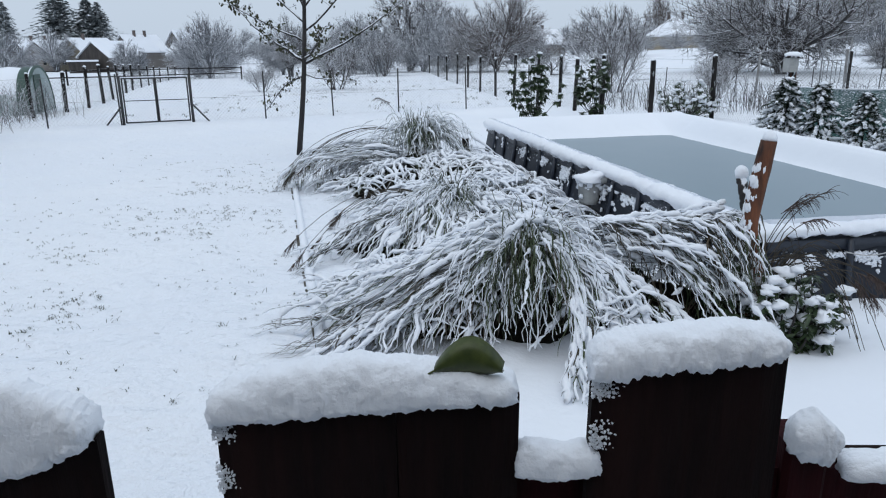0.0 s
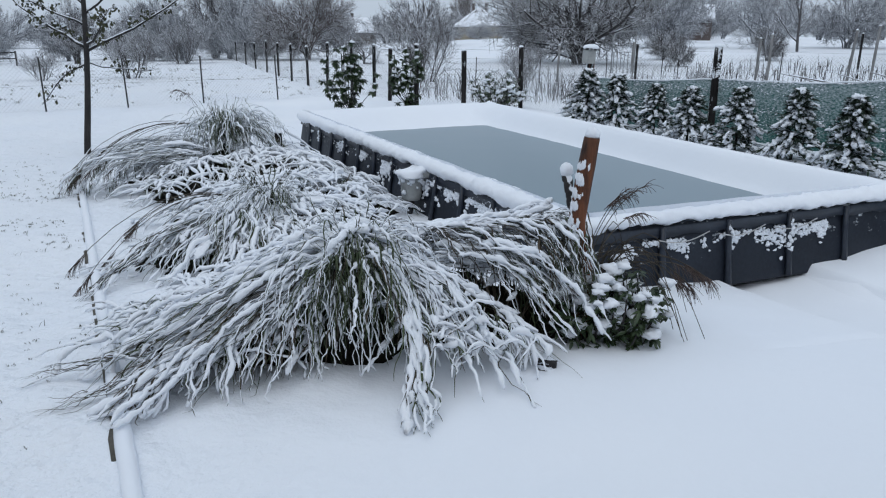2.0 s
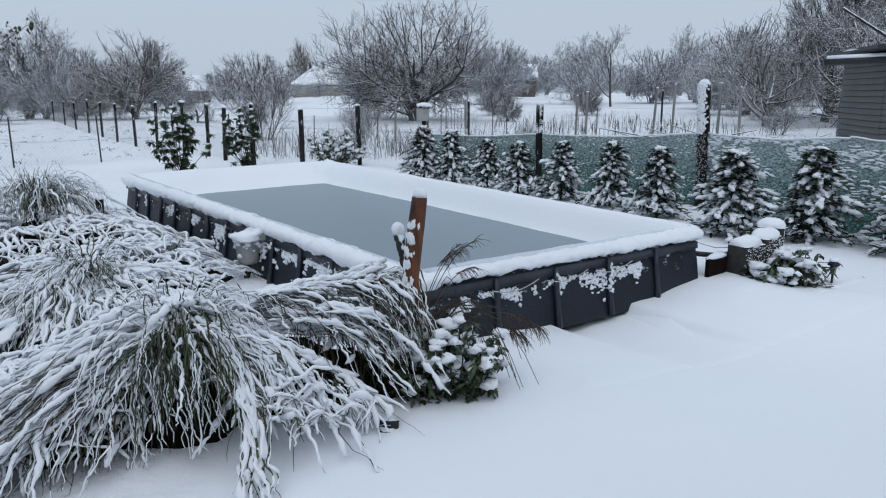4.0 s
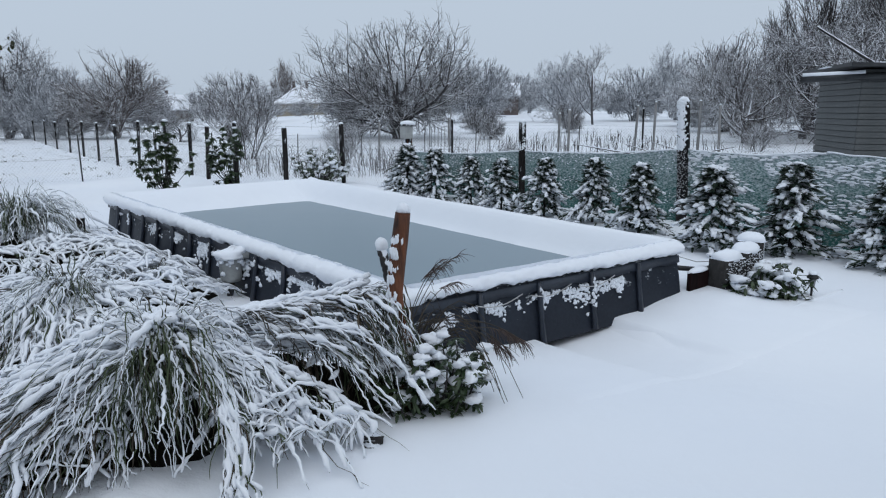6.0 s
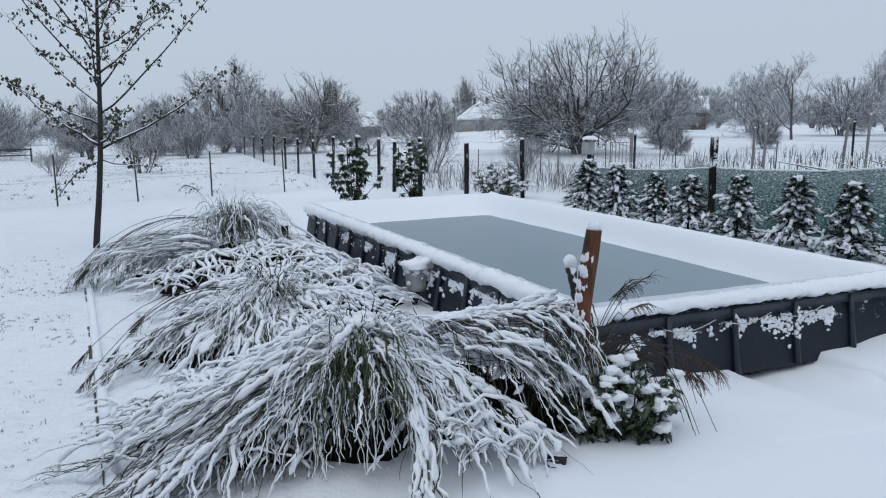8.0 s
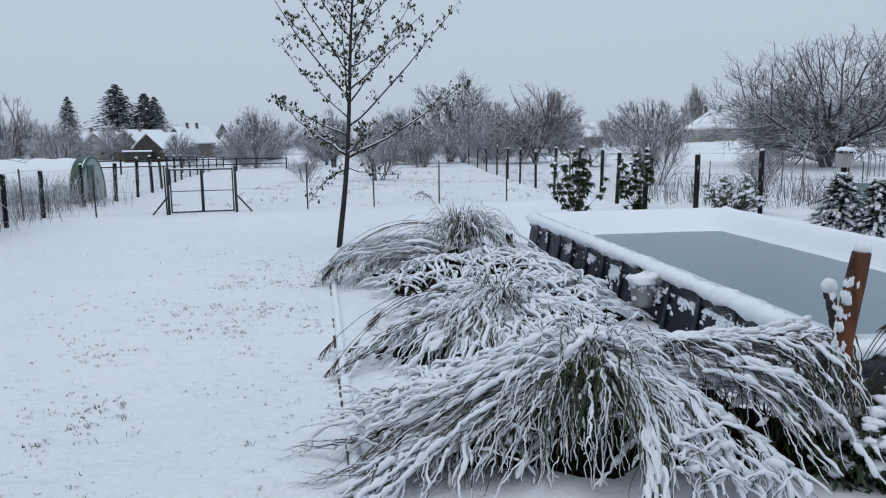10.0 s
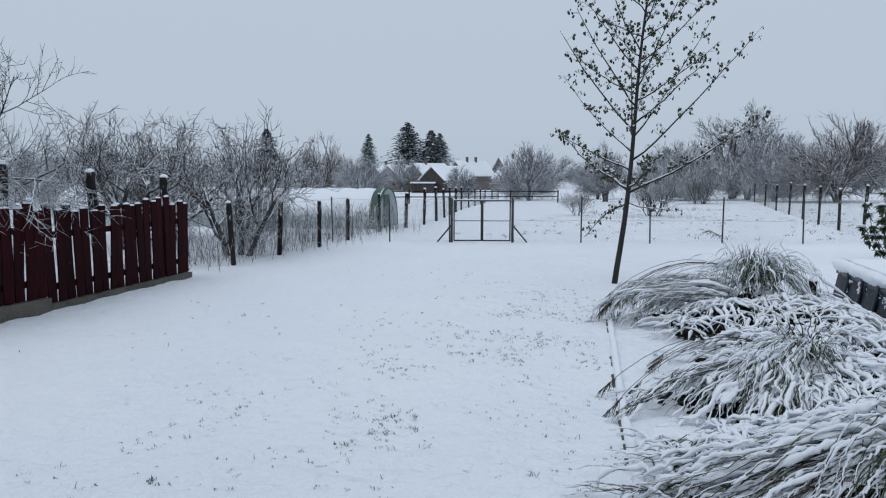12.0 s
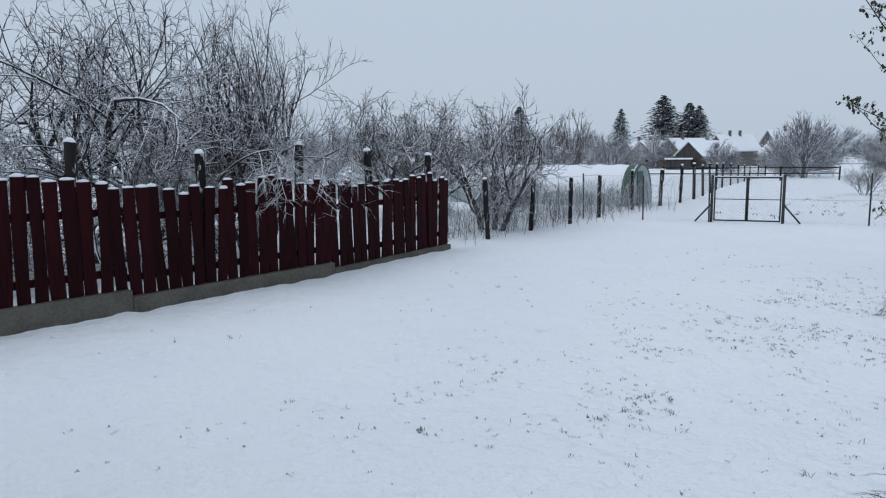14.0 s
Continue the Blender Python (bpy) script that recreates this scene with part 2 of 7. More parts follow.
# ---------------------------------------------------------------- mesh building
class Build:
    """Collects vertices and faces of one mesh."""

    def __init__(self):
        self.v, self.f, self.n = [], [], 0

    def add(self, verts, faces):
        self.v.append(np.asarray(verts, float).reshape(-1, 3))
        self.f += [tuple(i + self.n for i in face) for face in faces]
        self.n += len(self.v[-1])
        return self

    def tube(self, pts, rad, sides=5, cap=True):
        pts = np.asarray(pts, float)
        k = len(pts)
        rad = np.broadcast_to(np.asarray(rad, float), (k,))
        tan = np.gradient(pts, axis=0)
        tan /= np.linalg.norm(tan, axis=1)[:, None] + 1e-9
        ref = np.eye(3)[np.argmin(np.abs(tan.mean(0)))]
        u = np.cross(tan, ref)
        u /= np.linalg.norm(u, axis=1)[:, None] + 1e-9
        w = np.cross(tan, u)
        a = np.arange(sides) * 2 * math.pi / sides
        ring = pts[:, None] + rad[:, None, None] * (np.cos(a)[None, :, None] * u[:, None] + np.sin(a)[None, :, None] * w[:, None])
        faces = [(i * sides + j, i * sides + (j + 1) % sides, (i + 1) * sides + (j + 1) % sides, (i + 1) * sides + j) for i in range(k - 1) for j in range(sides)]
        if cap:
            faces += [tuple(range(sides))[::-1], tuple((k - 1) * sides + j for j in range(sides))]
        return self.add(ring, faces)

    def blade(self, pts, width, side):
        """A folded leaf along pts: two edges and a lower middle rib."""
        pts, side = np.asarray(pts, float), np.asarray(side, float)
        k = len(pts)
        w = np.asarray(width, float).reshape(-1, 1) * np.ones((k, 1))
        mid = pts.copy()
        mid[:, 2] -= w[:, 0] * 0.35
        v = np.concatenate([pts - side * w, mid, pts + side * w])
        faces = [(i, i + 1, k + i + 1, k + i) for i in range(k - 1)] + [(k + i, k + i + 1, 2 * k + i + 1, 2 * k + i) for i in range(k - 1)]
        return self.add(v, faces)

    def box(self, c, size, turn=0.0, bevel=0.0, tilt=0.0):
        """A box with chamfered upright edges."""
        x, y, z = (s / 2 for s in size)
        b = min(bevel, x * 0.9, y * 0.9)
        if b > 0:
            o = [(-x + b, -y), (x - b, -y), (x, -y + b), (x, y - b), (x - b, y), (-x + b, y), (-x, y - b), (-x, -y + b)]
        else:
            o = [(-x, -y), (x, -y), (x, y), (-x, y)]
        k = len(o)
        v = np.array([(px, py, -z) for px, py in o] + [(px, py, z) for px, py in o])
        v = v @ np.array(Euler((0, tilt, turn)).to_matrix()).T + np.asarray(c, float)
        faces = [tuple(range(k))[::-1], tuple(range(k, 2 * k))] + [(i, (i + 1) % k, k + (i + 1) % k, k + i) for i in range(k)]
        return self.add(v, faces)

    def lump(self, c, r, rng, rough=0.18, seg=9, rings=6, turn=0.0, pitch=0.0, flat=-1.0):
        """A soft uneven lump of snow or foliage with radii r; below flat (in radii) it is cut level."""
        v, faces = [], []
        ph = rng.uniform(0, 6.28, 6)
        for i in range(rings + 1):
            th = math.pi * i / rings
            for j in range(seg):
                a = 2 * math.pi * j / seg
                k = 1 + rough * (math.sin(2 * a + ph[0]) * math.sin(2 * th + ph[1]) + 0.6 * math.sin(3 * a + ph[2] + 2 * th) + 0.5 * math.sin(5 * th + ph[3] + a))
                v.append((k * math.sin(th) * math.cos(a) * r[0], k * math.sin(th) * math.sin(a) * r[1], max(k * math.cos(th), flat) * r[2]))
        for i in range(rings):
            for j in range(seg):
                faces.append((i * seg + j, (i + 1) * seg + j, (i + 1) * seg + (j + 1) % seg, i * seg + (j + 1) % seg))
        v = np.array(v) @ np.array(Euler((0, pitch, turn)).to_matrix()).T + np.asarray(c, float)
        return self.add(v, faces)

    def mesh(self, name, smooth=True):
        me = bpy.data.meshes.new(name)
        me.from_pydata(np.concatenate(self.v).tolist() if self.v else [], [], self.f)
        me.polygons.foreach_set("use_smooth", [smooth] * len(me.polygons))
        me.update()
        return me


def thing(name, place, label, category, group="", kind="", turn=0.0):
    ob = new(name)
    ob.empty_display_size = 0.1
    ob.matrix_world = pose(*place, 0, 0, turn)
    return tagged(ob, label, category, group, kind)


def part(name, b, material, parent=None, label="", smooth=True):
    ob = new(name, b.mesh(name, smooth))
    ob.data.materials.append(material)
    if parent is not None:
        ob.parent = parent
    if label:
        ob["label"] = label
    return ob


def shared(name, mesh, parent, place=(0, 0, 0), turn=0.0, size=(1, 1, 1), tilt=0.0):
    """One more piece on a mesh that alike pieces share."""
    ob = new(name, mesh)
    ob.parent = parent
    ob.matrix_basis = Matrix.LocRotScale(place, Euler((0, tilt, turn)), size)
    return ob


def n2(x, y, s, seed=0.0):
    return noise.noise(Vector((x * s, y * s, seed)))


def fall(x, y):
    """The land drops gently away past the garden and rises a little beyond the pool."""
    k = min(max((math.hypot(x, y) - 24) / 90, 0), 1)
    side = min(max((0.22 - x / (abs(y) + 5)) / 0.62, 0), 1)
    side = side * side * (3 - 2 * side)
    rise = min(max((x / (abs(y) + 5) - 0.10) / 0.22, 0), 1) * (y > 0)
    rise = rise * rise * (3 - 2 * rise)
    return (1.45 * rise - 0.15 - 1.55 * side) * k * k * (3 - 2 * k)


# the four rim corners of the pool: near, right, far, left
POOL = [np.array(p) for p in ((2.52, 5.83), (5.87, 6.355), (4.50, 14.80), (0.80, 13.87))]


def drift(x, y):
    """Snow banked up before the pool's short wall and round the blocks beside it."""
    d = POOL[1] - POOL[0]
    long = float(np.hypot(*d))
    d = d / long
    q = np.array((x, y)) - POOL[0]
    s, off = float(q @ d), float(q @ np.array((d[1], -d[0])))
    if off < -0.4 or s < -0.5 or s > 7:
        return 0.0
    # two plates of snow with a lower gap between them
    h = float(np.interp(s, (0.0, 1.28, 1.42, 1.6, 2.28, 2.34, 2.7, 3.2, 3.8, 4.6), (-0.05, -0.045, -0.15, -0.165, -0.12, -0.02, -0.012, 0.05, 0.11, 0.09)))
    near = math.exp(-max(off - 0.5, 0) ** 2 / 0.9) * min(max((s + 0.5) / 0.6, 0), 1)
    if s > 3.5:
        near *= max(0.25, 1 - (s - 3.5) / 2.5)
    return h * near


def ground_z(x, y):
    z = fall(x, y) + 0.022 * n2(x, y, 0.5, 3)
    calm = 0.25 if 1.4 < x < 12 and y < 9 else 1.0
    z += 0.016 * calm * n2(x, y, 2.1, 7)
    if abs(x) < 15 and y < 22:
        z += 0.040 * calm * n2(x, y, 3.4, 11)
    k = min(max((6.3 - math.hypot(x - 0.3, y - 0.96)) / 2.8, 0), 1)
    z += 0.2 * k * k * (3 - 2 * k)
    if -1 < x < 12 and 2 < y < 9:
        z += drift(x, y)
    return z


# ---------------------------------------------------------------- ground
def make_ground():
    k = 400
    a = math.asinh(1400 / 2.6)
    u = np.sinh(np.linspace(-a, a, k)) * 2.6
    v, faces = [], []
    for j in range(k):
        for i in range(k):
            x, y = float(u[i]) + 0.8, float(u[j]) + 5.0
            v.append((x, y, ground_z(x, y)))
    for j in range(k - 1):
        for i in range(k - 1):
            faces.append((j * k + i, j * k + i + 1, (j + 1) * k + i + 1, (j + 1) * k + i))
    ob = part("ground", Build().add(v, faces), SNOW_LAWN)
    tagged(ob, "snow-covered lawn and fields, gently uneven", "ground", kind="structure")


make_ground()


def make_unseen_house_wall():
    """A house wall with its eave, added unseen behind the viewer: it closes the place and dims the near fence."""
    h = thing("unseen_wall_south", (0.3, -1.0, 0), "unseen grey-brown house wall and deep eave, added to dim the fence", "wall", kind="structure")
    part("wall", Build().box((0, -0.05, 1.35), (11, 0.3, 2.9)), PLASTER_GREY, h, smooth=False)
    part("eave", Build().box((0, 0.15, 2.9), (11.6, 1.2, 0.2)), BARN, h, smooth=False)


make_unseen_house_wall()


def make_snow_bank():
    """The fresh bank before the pool's short wall, its plates with crisp lips."""
    d = (POOL[1] - POOL[0]) / np.hypot(*(POOL[1] - POOL[0]))
    out = np.array((d[1], -d[0]))
    ns, no, v = 200, 50, []
    for i in range(ns + 1):
        for j in range(no + 1):
            u, w = i / ns, j / no
            p = POOL[0] + d * (-0.2 + 5.2 * u) + out * (0.02 + 1.7 * w)
            edge = min(u, 1 - u, 1 - w) / 0.12
            v.append((p[0], p[1], ground_z(p[0], p[1]) + (0.014 if edge > 1 else -0.03 + 0.044 * edge)))
    f = [(i * (no + 1) + j, (i + 1) * (no + 1) + j, (i + 1) * (no + 1) + j + 1, i * (no + 1) + j + 1) for i in range(ns) for j in range(no)]
    ob = part("snow_bank", Build().add(v, [q[::-1] for q in f]), SNOW)
    tagged(ob, "smooth bank of fresh snow against the pool wall", "snow bank", kind="structure")


make_snow_bank()


# ---------------------------------------------------------------- pool
RIM, ICE_Z = 0.50, 0.29


def make_pool():
    pool = thing("swimming_pool", (*POOL[0], 0), "dark navy frame pool, frozen over, its rim heaped with snow", "swimming pool")
    o = POOL[0]
    cor = [p - o for p in POOL]
    rng = np.random.default_rng(5)
    mid = sum(cor) / 4
    names = ("short_wall", "long_wall", "short_wall", "long_wall")
    for k in range(4):
        a, b = cor[k], cor[(k + 1) % 4]
        d = b - a
        length = float(np.hypot(*d))
        d = d / length
        turn_of = math.atan2(d[1], d[0])
        out = np.array((d[1], -d[0]))
        if out @ ((a + b) / 2 - mid) < 0:
            out = -out
        # wall sheet: leans a little outward at the foot and bulges between the ribs
        wall = Build()
        m, rows = int(length / 0.11), 7
        v = []
        for side in (0, 1):
            for i in range(m + 1):
                s = length * i / m
                for j in range(rows):
                    z = -0.08 + (RIM - 0.01) * j / (rows - 1) + (0.08 * j / (rows - 1))
                    bulge = 0.018 * math.sin(math.pi * ((s / 0.62) % 1)) * math.sin(math.pi * j / (rows - 1))
                    p = a + d * s + out * ((0.10 * (1 - j / (rows - 1)) + bulge + 0.035) * (1 if side == 0 else 0) - (0.02 if side else 0))
                    v.append((p[0], p[1], z))
        q = rows * (m + 1)
        f = []
        for i in range(m):
            for j in range(rows - 1):
                c = i * rows + j
                f.append((c, c + rows, c + rows + 1, c + 1))
                f.append((q + c, q + c + 1, q + c + rows + 1, q + c + rows))
        part(names[k], wall.add(v, f), NAVY, pool)
        # rim rail
        rail = Build()
        rail.tube([(*(a - d * 0.03), RIM), (*(a + d * length / 2), RIM - 0.004), (*(b + d * 0.03), RIM)], 0.036, 8)
        part("rim_rail", rail, NAVY_RIM, pool)
        # fabric hem under the rail
        hem = Build()
        pts = [a + d * (length * i / 30) + out * 0.075 for i in range(31)]
        v = [(p[0], p[1], RIM - 0.02) for p in pts] + [(p[0] + out[0] * 0.012, p[1] + out[1] * 0.012, RIM - 0.10 + 0.012 * math.sin(i * 1.7)) for i, p in enumerate(pts)]
        v += [(p[0] - out[0] * 0.02, p[1] - out[1] * 0.02, RIM - 0.02) for p in pts] + [(p[0] - out[0] * 0.006, p[1] - out[1] * 0.006, RIM - 0.10 + 0.012 * math.sin(i * 1.7)) for i, p in enumerate(pts)]
        f = []
        for i in range(30):
            f += [(i, i + 1, 32 + i, 31 + i), (62 + i, 93 + i, 94 + i, 63 + i), (31 + i, 32 + i, 94 + i, 93 + i)]
        part("hem", hem.add(v, f), NAVY_RIM, pool)
        # ribs and their foot struts
        count = max(3, round(length / 0.62))
        for i in range(1, count):
            s = length * i / count
            p = a + d * s
            rib = Build()
            rib.tube([(*(p + out * 0.085), RIM - 0.02), (*(p + out * 0.105), RIM * 0.55), (*(p + out * 0.16), -0.06)], [0.026, 0.028, 0.03], 6)
            part("rib", rib, NAVY_RIM, pool)
        # snow heaped along the rail, crumbling over its outer edge
        cap = Build()
        m = int(length / 0.03)
        inner = k in (1, 2)
        v, seg = [], 18
        for i in range(m + 1):
            s = length * i / m
            p = a + d * s
            big = 1 + 0.20 * n2(s, k, 2.3, 1) + 0.10 * n2(s, k, 9, 2) + (0.55 * (s / length) ** 2 if k == 0 else 0) + (0.30 + 0.35 * n2(s, 4, 1.1, 8) + 0.22 * n2(s, 1, 5, 3) if k == 3 else 0)
            hang = 0.035 + 0.030 * n2(s, k, 6, 5) + 0.022 * n2(s, k, 21, 6) + (0.03 + 0.05 * n2(s, 9, 2.5, 2) if k == 3 else 0)
            for j in range(seg):
                t = math.pi * 2 * j / seg
                x, z = 0.088 * big * math.cos(t), (0.036 if inner else 0.058) * big * math.sin(t)
                if inner and x < 0:
                    x *= 0.3
                if z < 0:
                    z = hang * math.sin(t) * (1.3 if x > 0 else 0.4)
                w = Vector((s * 22, t * 1.6, k * 9.0))
                lift = 0.017 * noise.noise(w) + 0.012 * noise.noise(w * 2.7)
                x += lift * math.cos(t) + 0.012
                v.append((p[0] + out[0] * x, p[1] + out[1] * x, RIM + 0.045 + z + lift * math.sin(t)))
        f = [(i * seg + j, i * seg + (j + 1) % seg, (i + 1) * seg + (j + 1) % seg, (i + 1) * seg + j) for i in range(m) for j in range(seg)]
        f += [tuple(range(seg)), tuple(m * seg + j for j in range(seg))]
        part("snow_on_rim", cap.add(v, f), SNOW_LUMP, pool, "thick crumbly snow along the rail")
        # snow clinging to the outside: broken patches below the rail
        if k in (0, 3):
            cl = Build()
            lo, hi, num = (0.2, 2.5, 2000) if k == 0 else (0.2, length - 0.2, 6000)
            for _ in range(num):
                s = rng.uniform(lo, hi)
                drop = abs(rng.normal(0, 0.085 if k == 0 else 0.12))
                z = RIM - (0.13 if k == 0 else 0.05) - drop
                want = n2(s, z * 2.2, 2.3, 4 + k) + 0.5 * n2(s, z, 8.0, 9)
                if k == 3:
                    want += 0.24 * min(max((s - 3.0) / 3.0, 0), 1) - 0.06
                if want + rng.normal(0, 0.18) < 0.16 + 1.2 * drop or z < 0.06:
                    continue
                lean = 0.10 * (1 - z / RIM) + 0.046
                p = a + d * s + out * lean
                far_off = 1.5 if k == 3 and s > 3.2 else 1.0
                cl.lump((p[0], p[1], z), (rng.uniform(0.006, 0.026) * far_off, rng.uniform(0.006, 0.016) * far_off, rng.uniform(0.006, 0.018) * far_off), rng, 0.3, 6, 4, turn_of, rng.uniform(-0.5, 0.5))
            for i in range(1, count):
                s = length * i / count
                if s > hi or rng.random() < 0.35:
                    continue
                p = a + d * s
                for q2 in range(int(rng.integers(2, 10))):
                    z = RIM - 0.08 - q2 * 0.035
                    cl.lump((*(p + out * (0.112 + 0.004 * q2) + d * rng.normal(0, 0.012)), z), (0.026 * rng.uniform(0.3, 1.1), 0.02, 0.022), rng, 0.3, 6, 4)
            tagged(part("clinging_snow", cl, SNOW_LUMP, pool, "broken patches of stuck snow"), kind="stuff")
    for k, p in enumerate(cor):
        p = p + (p - mid) / np.hypot(*(p - mid)) * (-0.05 if k == 1 else 0.03)
        part("corner_snow", Build().lump((p[0], p[1], RIM + 0.035), ((0.135, 0.15, 0.16, 0.135)[k], (0.125, 0.14, 0.16, 0.125)[k], (0.085, 0.10, 0.115, 0.095)[k]), rng, 0.12, 20, 12, 0.6 * k, flat=-0.5), SNOW_LUMP, pool)
    # one smooth drift inside the walls, deep along the two sheltered ones and rounded in their corner
    nx, ny, v, f = 64, 150, [], []
    d = cor[1] - cor[0]
    sign = 1.0 if float((mid - cor[0]) @ np.array((d[1], -d[0]))) < 0 else -1.0
    for j in range(ny + 1):
        for i in range(nx + 1):
            u, w = 1.035 * i / nx, 1.014 * j / ny
            p = (cor[0] * (1 - u) + cor[1] * u) * (1 - w) + (cor[3] * (1 - u) + cor[2] * u) * w
            deep, past = 0.0, 0.0
            for k, wide in ((0, 0.10), (1, 0.40), (2, 0.80), (3, 0.09)):
                a, b = cor[k], cor[(k + 1) % 4]
                d = (b - a) / np.hypot(*(b - a))
                far_in = -float((p - a) @ np.array((d[1], -d[0]))) * sign
                past = max(past, -far_in)
                far_in = max(far_in, 0.0)
                along = float((p - a) @ d) / float(np.hypot(*(b - a)))
                reach = wide * (1 + 0.08 * n2(p[0], p[1], 1.2, 8) + 0.03 * n2(p[0], p[1], 5, 9))
                if k == 1:
                    reach *= 0.75 + 0.5 * along
                if k in (1, 2):
                    reach *= 1.12 - 0.22 * math.sin(math.pi * min(max(along, 0), 1))
                deep += max(0.0, 1 - far_in / reach) ** 1.25
            deep = min(deep ** (1 / 1.25), 1.0)
            z = ICE_Z - 0.02 + (RIM + 0.16 - ICE_Z) * (0.45 * deep + 0.55 * deep * deep * (3 - 2 * deep)) - (past / 0.11) ** 2 * 0.13 + 0.008 * n2(p[0], p[1], 3, 4) * (deep > 0)
            v.append((p[0], p[1], z))
    f = [(j * (nx + 1) + i, j * (nx + 1) + i + 1, (j + 1) * (nx + 1) + i + 1, (j + 1) * (nx + 1) + i) for j in range(ny) for i in range(nx) if max(v[(j + q) * (nx + 1) + i + r][2] for q in (0, 1) for r in (0, 1)) > ICE_Z - 0.012]
    part("drifted_snow", Build().add(v, f), SNOW, pool, "smooth wind-drifted snow inside the walls")
    # ice
    ice = Build()
    pts = [(p - (p - mid) * 0.02) for p in cor]
    v = [(p[0], p[1], ICE_Z) for p in pts] + [(p[0], p[1], ICE_Z - 0.05) for p in pts]
    ice.add(v, [(0, 1, 2, 3), (4, 7, 6, 5), (0, 4, 5, 1), (1, 5, 6, 2), (2, 6, 7, 3), (3, 7, 4, 0)])
    part("ice_sheet", ice, ICE, pool, "smooth grey-blue ice", smooth=False)
    # tie ropes across the short wall's ribs
    a, d = cor[0], (cor[1] - cor[0]) / np.hypot(*(cor[1] - cor[0]))
    out = np.array((d[1], -d[0]))
    for i in range(3):
        s = 0.62 + 0.6 * i
        r = Build()
        pts = []
        for j in range(9):
            t = j / 8
            p = a + d * (s + 0.5 * t) + out * 0.125
            pts.append((p[0], p[1], RIM - 0.11 - 0.05 * math.sin(math.pi * t) + 0.03 * t))
        r.tube(pts, 0.005, 5)
        part("rope", r, ROPE, pool, "thin pale rope")
    return pool


make_pool()


def make_skimmer():
    """Surface skimmer hung on the long wall."""
    s = thing("pool_skimmer", (1.70, 8.60, 0), "off-white plastic skimmer bucket hooked over the pool wall", "pool skimmer", turn=-102)
    s.scale = (1.12, 1.12, 1.04)
    body = Build()
    body.tube([(0, 0.0, 0.16), (0, 0, 0.20), (0, 0, 0.40), (0, 0, 0.415), (0, 0, 0.43)], [0.09, 0.10, 0.115, 0.135, 0.135], 14)
    part("bucket", body, SKIMMER, s)
    neck = Build().box((0, 0.13, 0.44), (0.16, 0.2, 0.07), 0, 0.02)
    part("hook", neck, SKIMMER, s)
    pipe = Build().tube([(0, 0, 0.17), (0, 0, 0.10), (0.02, -0.02, 0.02), (0.03, -0.03, -0.05)], 0.03, 8)
    part("hose", pipe, STEEL, s)
    rng = np.random.default_rng(3)
    cap = Build().lump((0, 0.04, 0.44), (0.14, 0.19, 0.07), rng, 0.26, 16, 9, 0.4, flat=-0.4)
    for _ in range(46):
        a = rng.uniform(0, 6.28)
        k = rng.uniform(0.012, 0.04)
        cap.lump((0.118 * math.cos(a), 0.118 * math.sin(a), 0.43 - abs(rng.normal(0, 0.09))), (k, k * 0.6, k * 0.8), rng, 0.3, 7, 5, a + 1.57)
    part("snow_cap", cap, SNOW_LUMP, s)


make_skimmer()


# ---------------------------------------------------------------- reed clumps
def spline(ctrl, k):
    """k points along a smooth curve through the control points."""
    c = np.asarray(ctrl, float)
    c = np.concatenate([2 * c[:1] - c[1:2], c, 2 * c[-1:] - c[-2:-1]])
    u = np.linspace(0, len(c) - 3 - 1e-6, k)
    i = u.astype(int)
    t = (u - i)[:, None]
    p0, p1, p2, p3 = c[i], c[i + 1], c[i + 2], c[i + 3]
    return 0.5 * (2 * p1 + (p2 - p0) * t + (2 * p0 - 5 * p1 + 4 * p2 - p3) * t ** 2 + (3 * p1 - p0 - 3 * p2 + p3) * t ** 3)


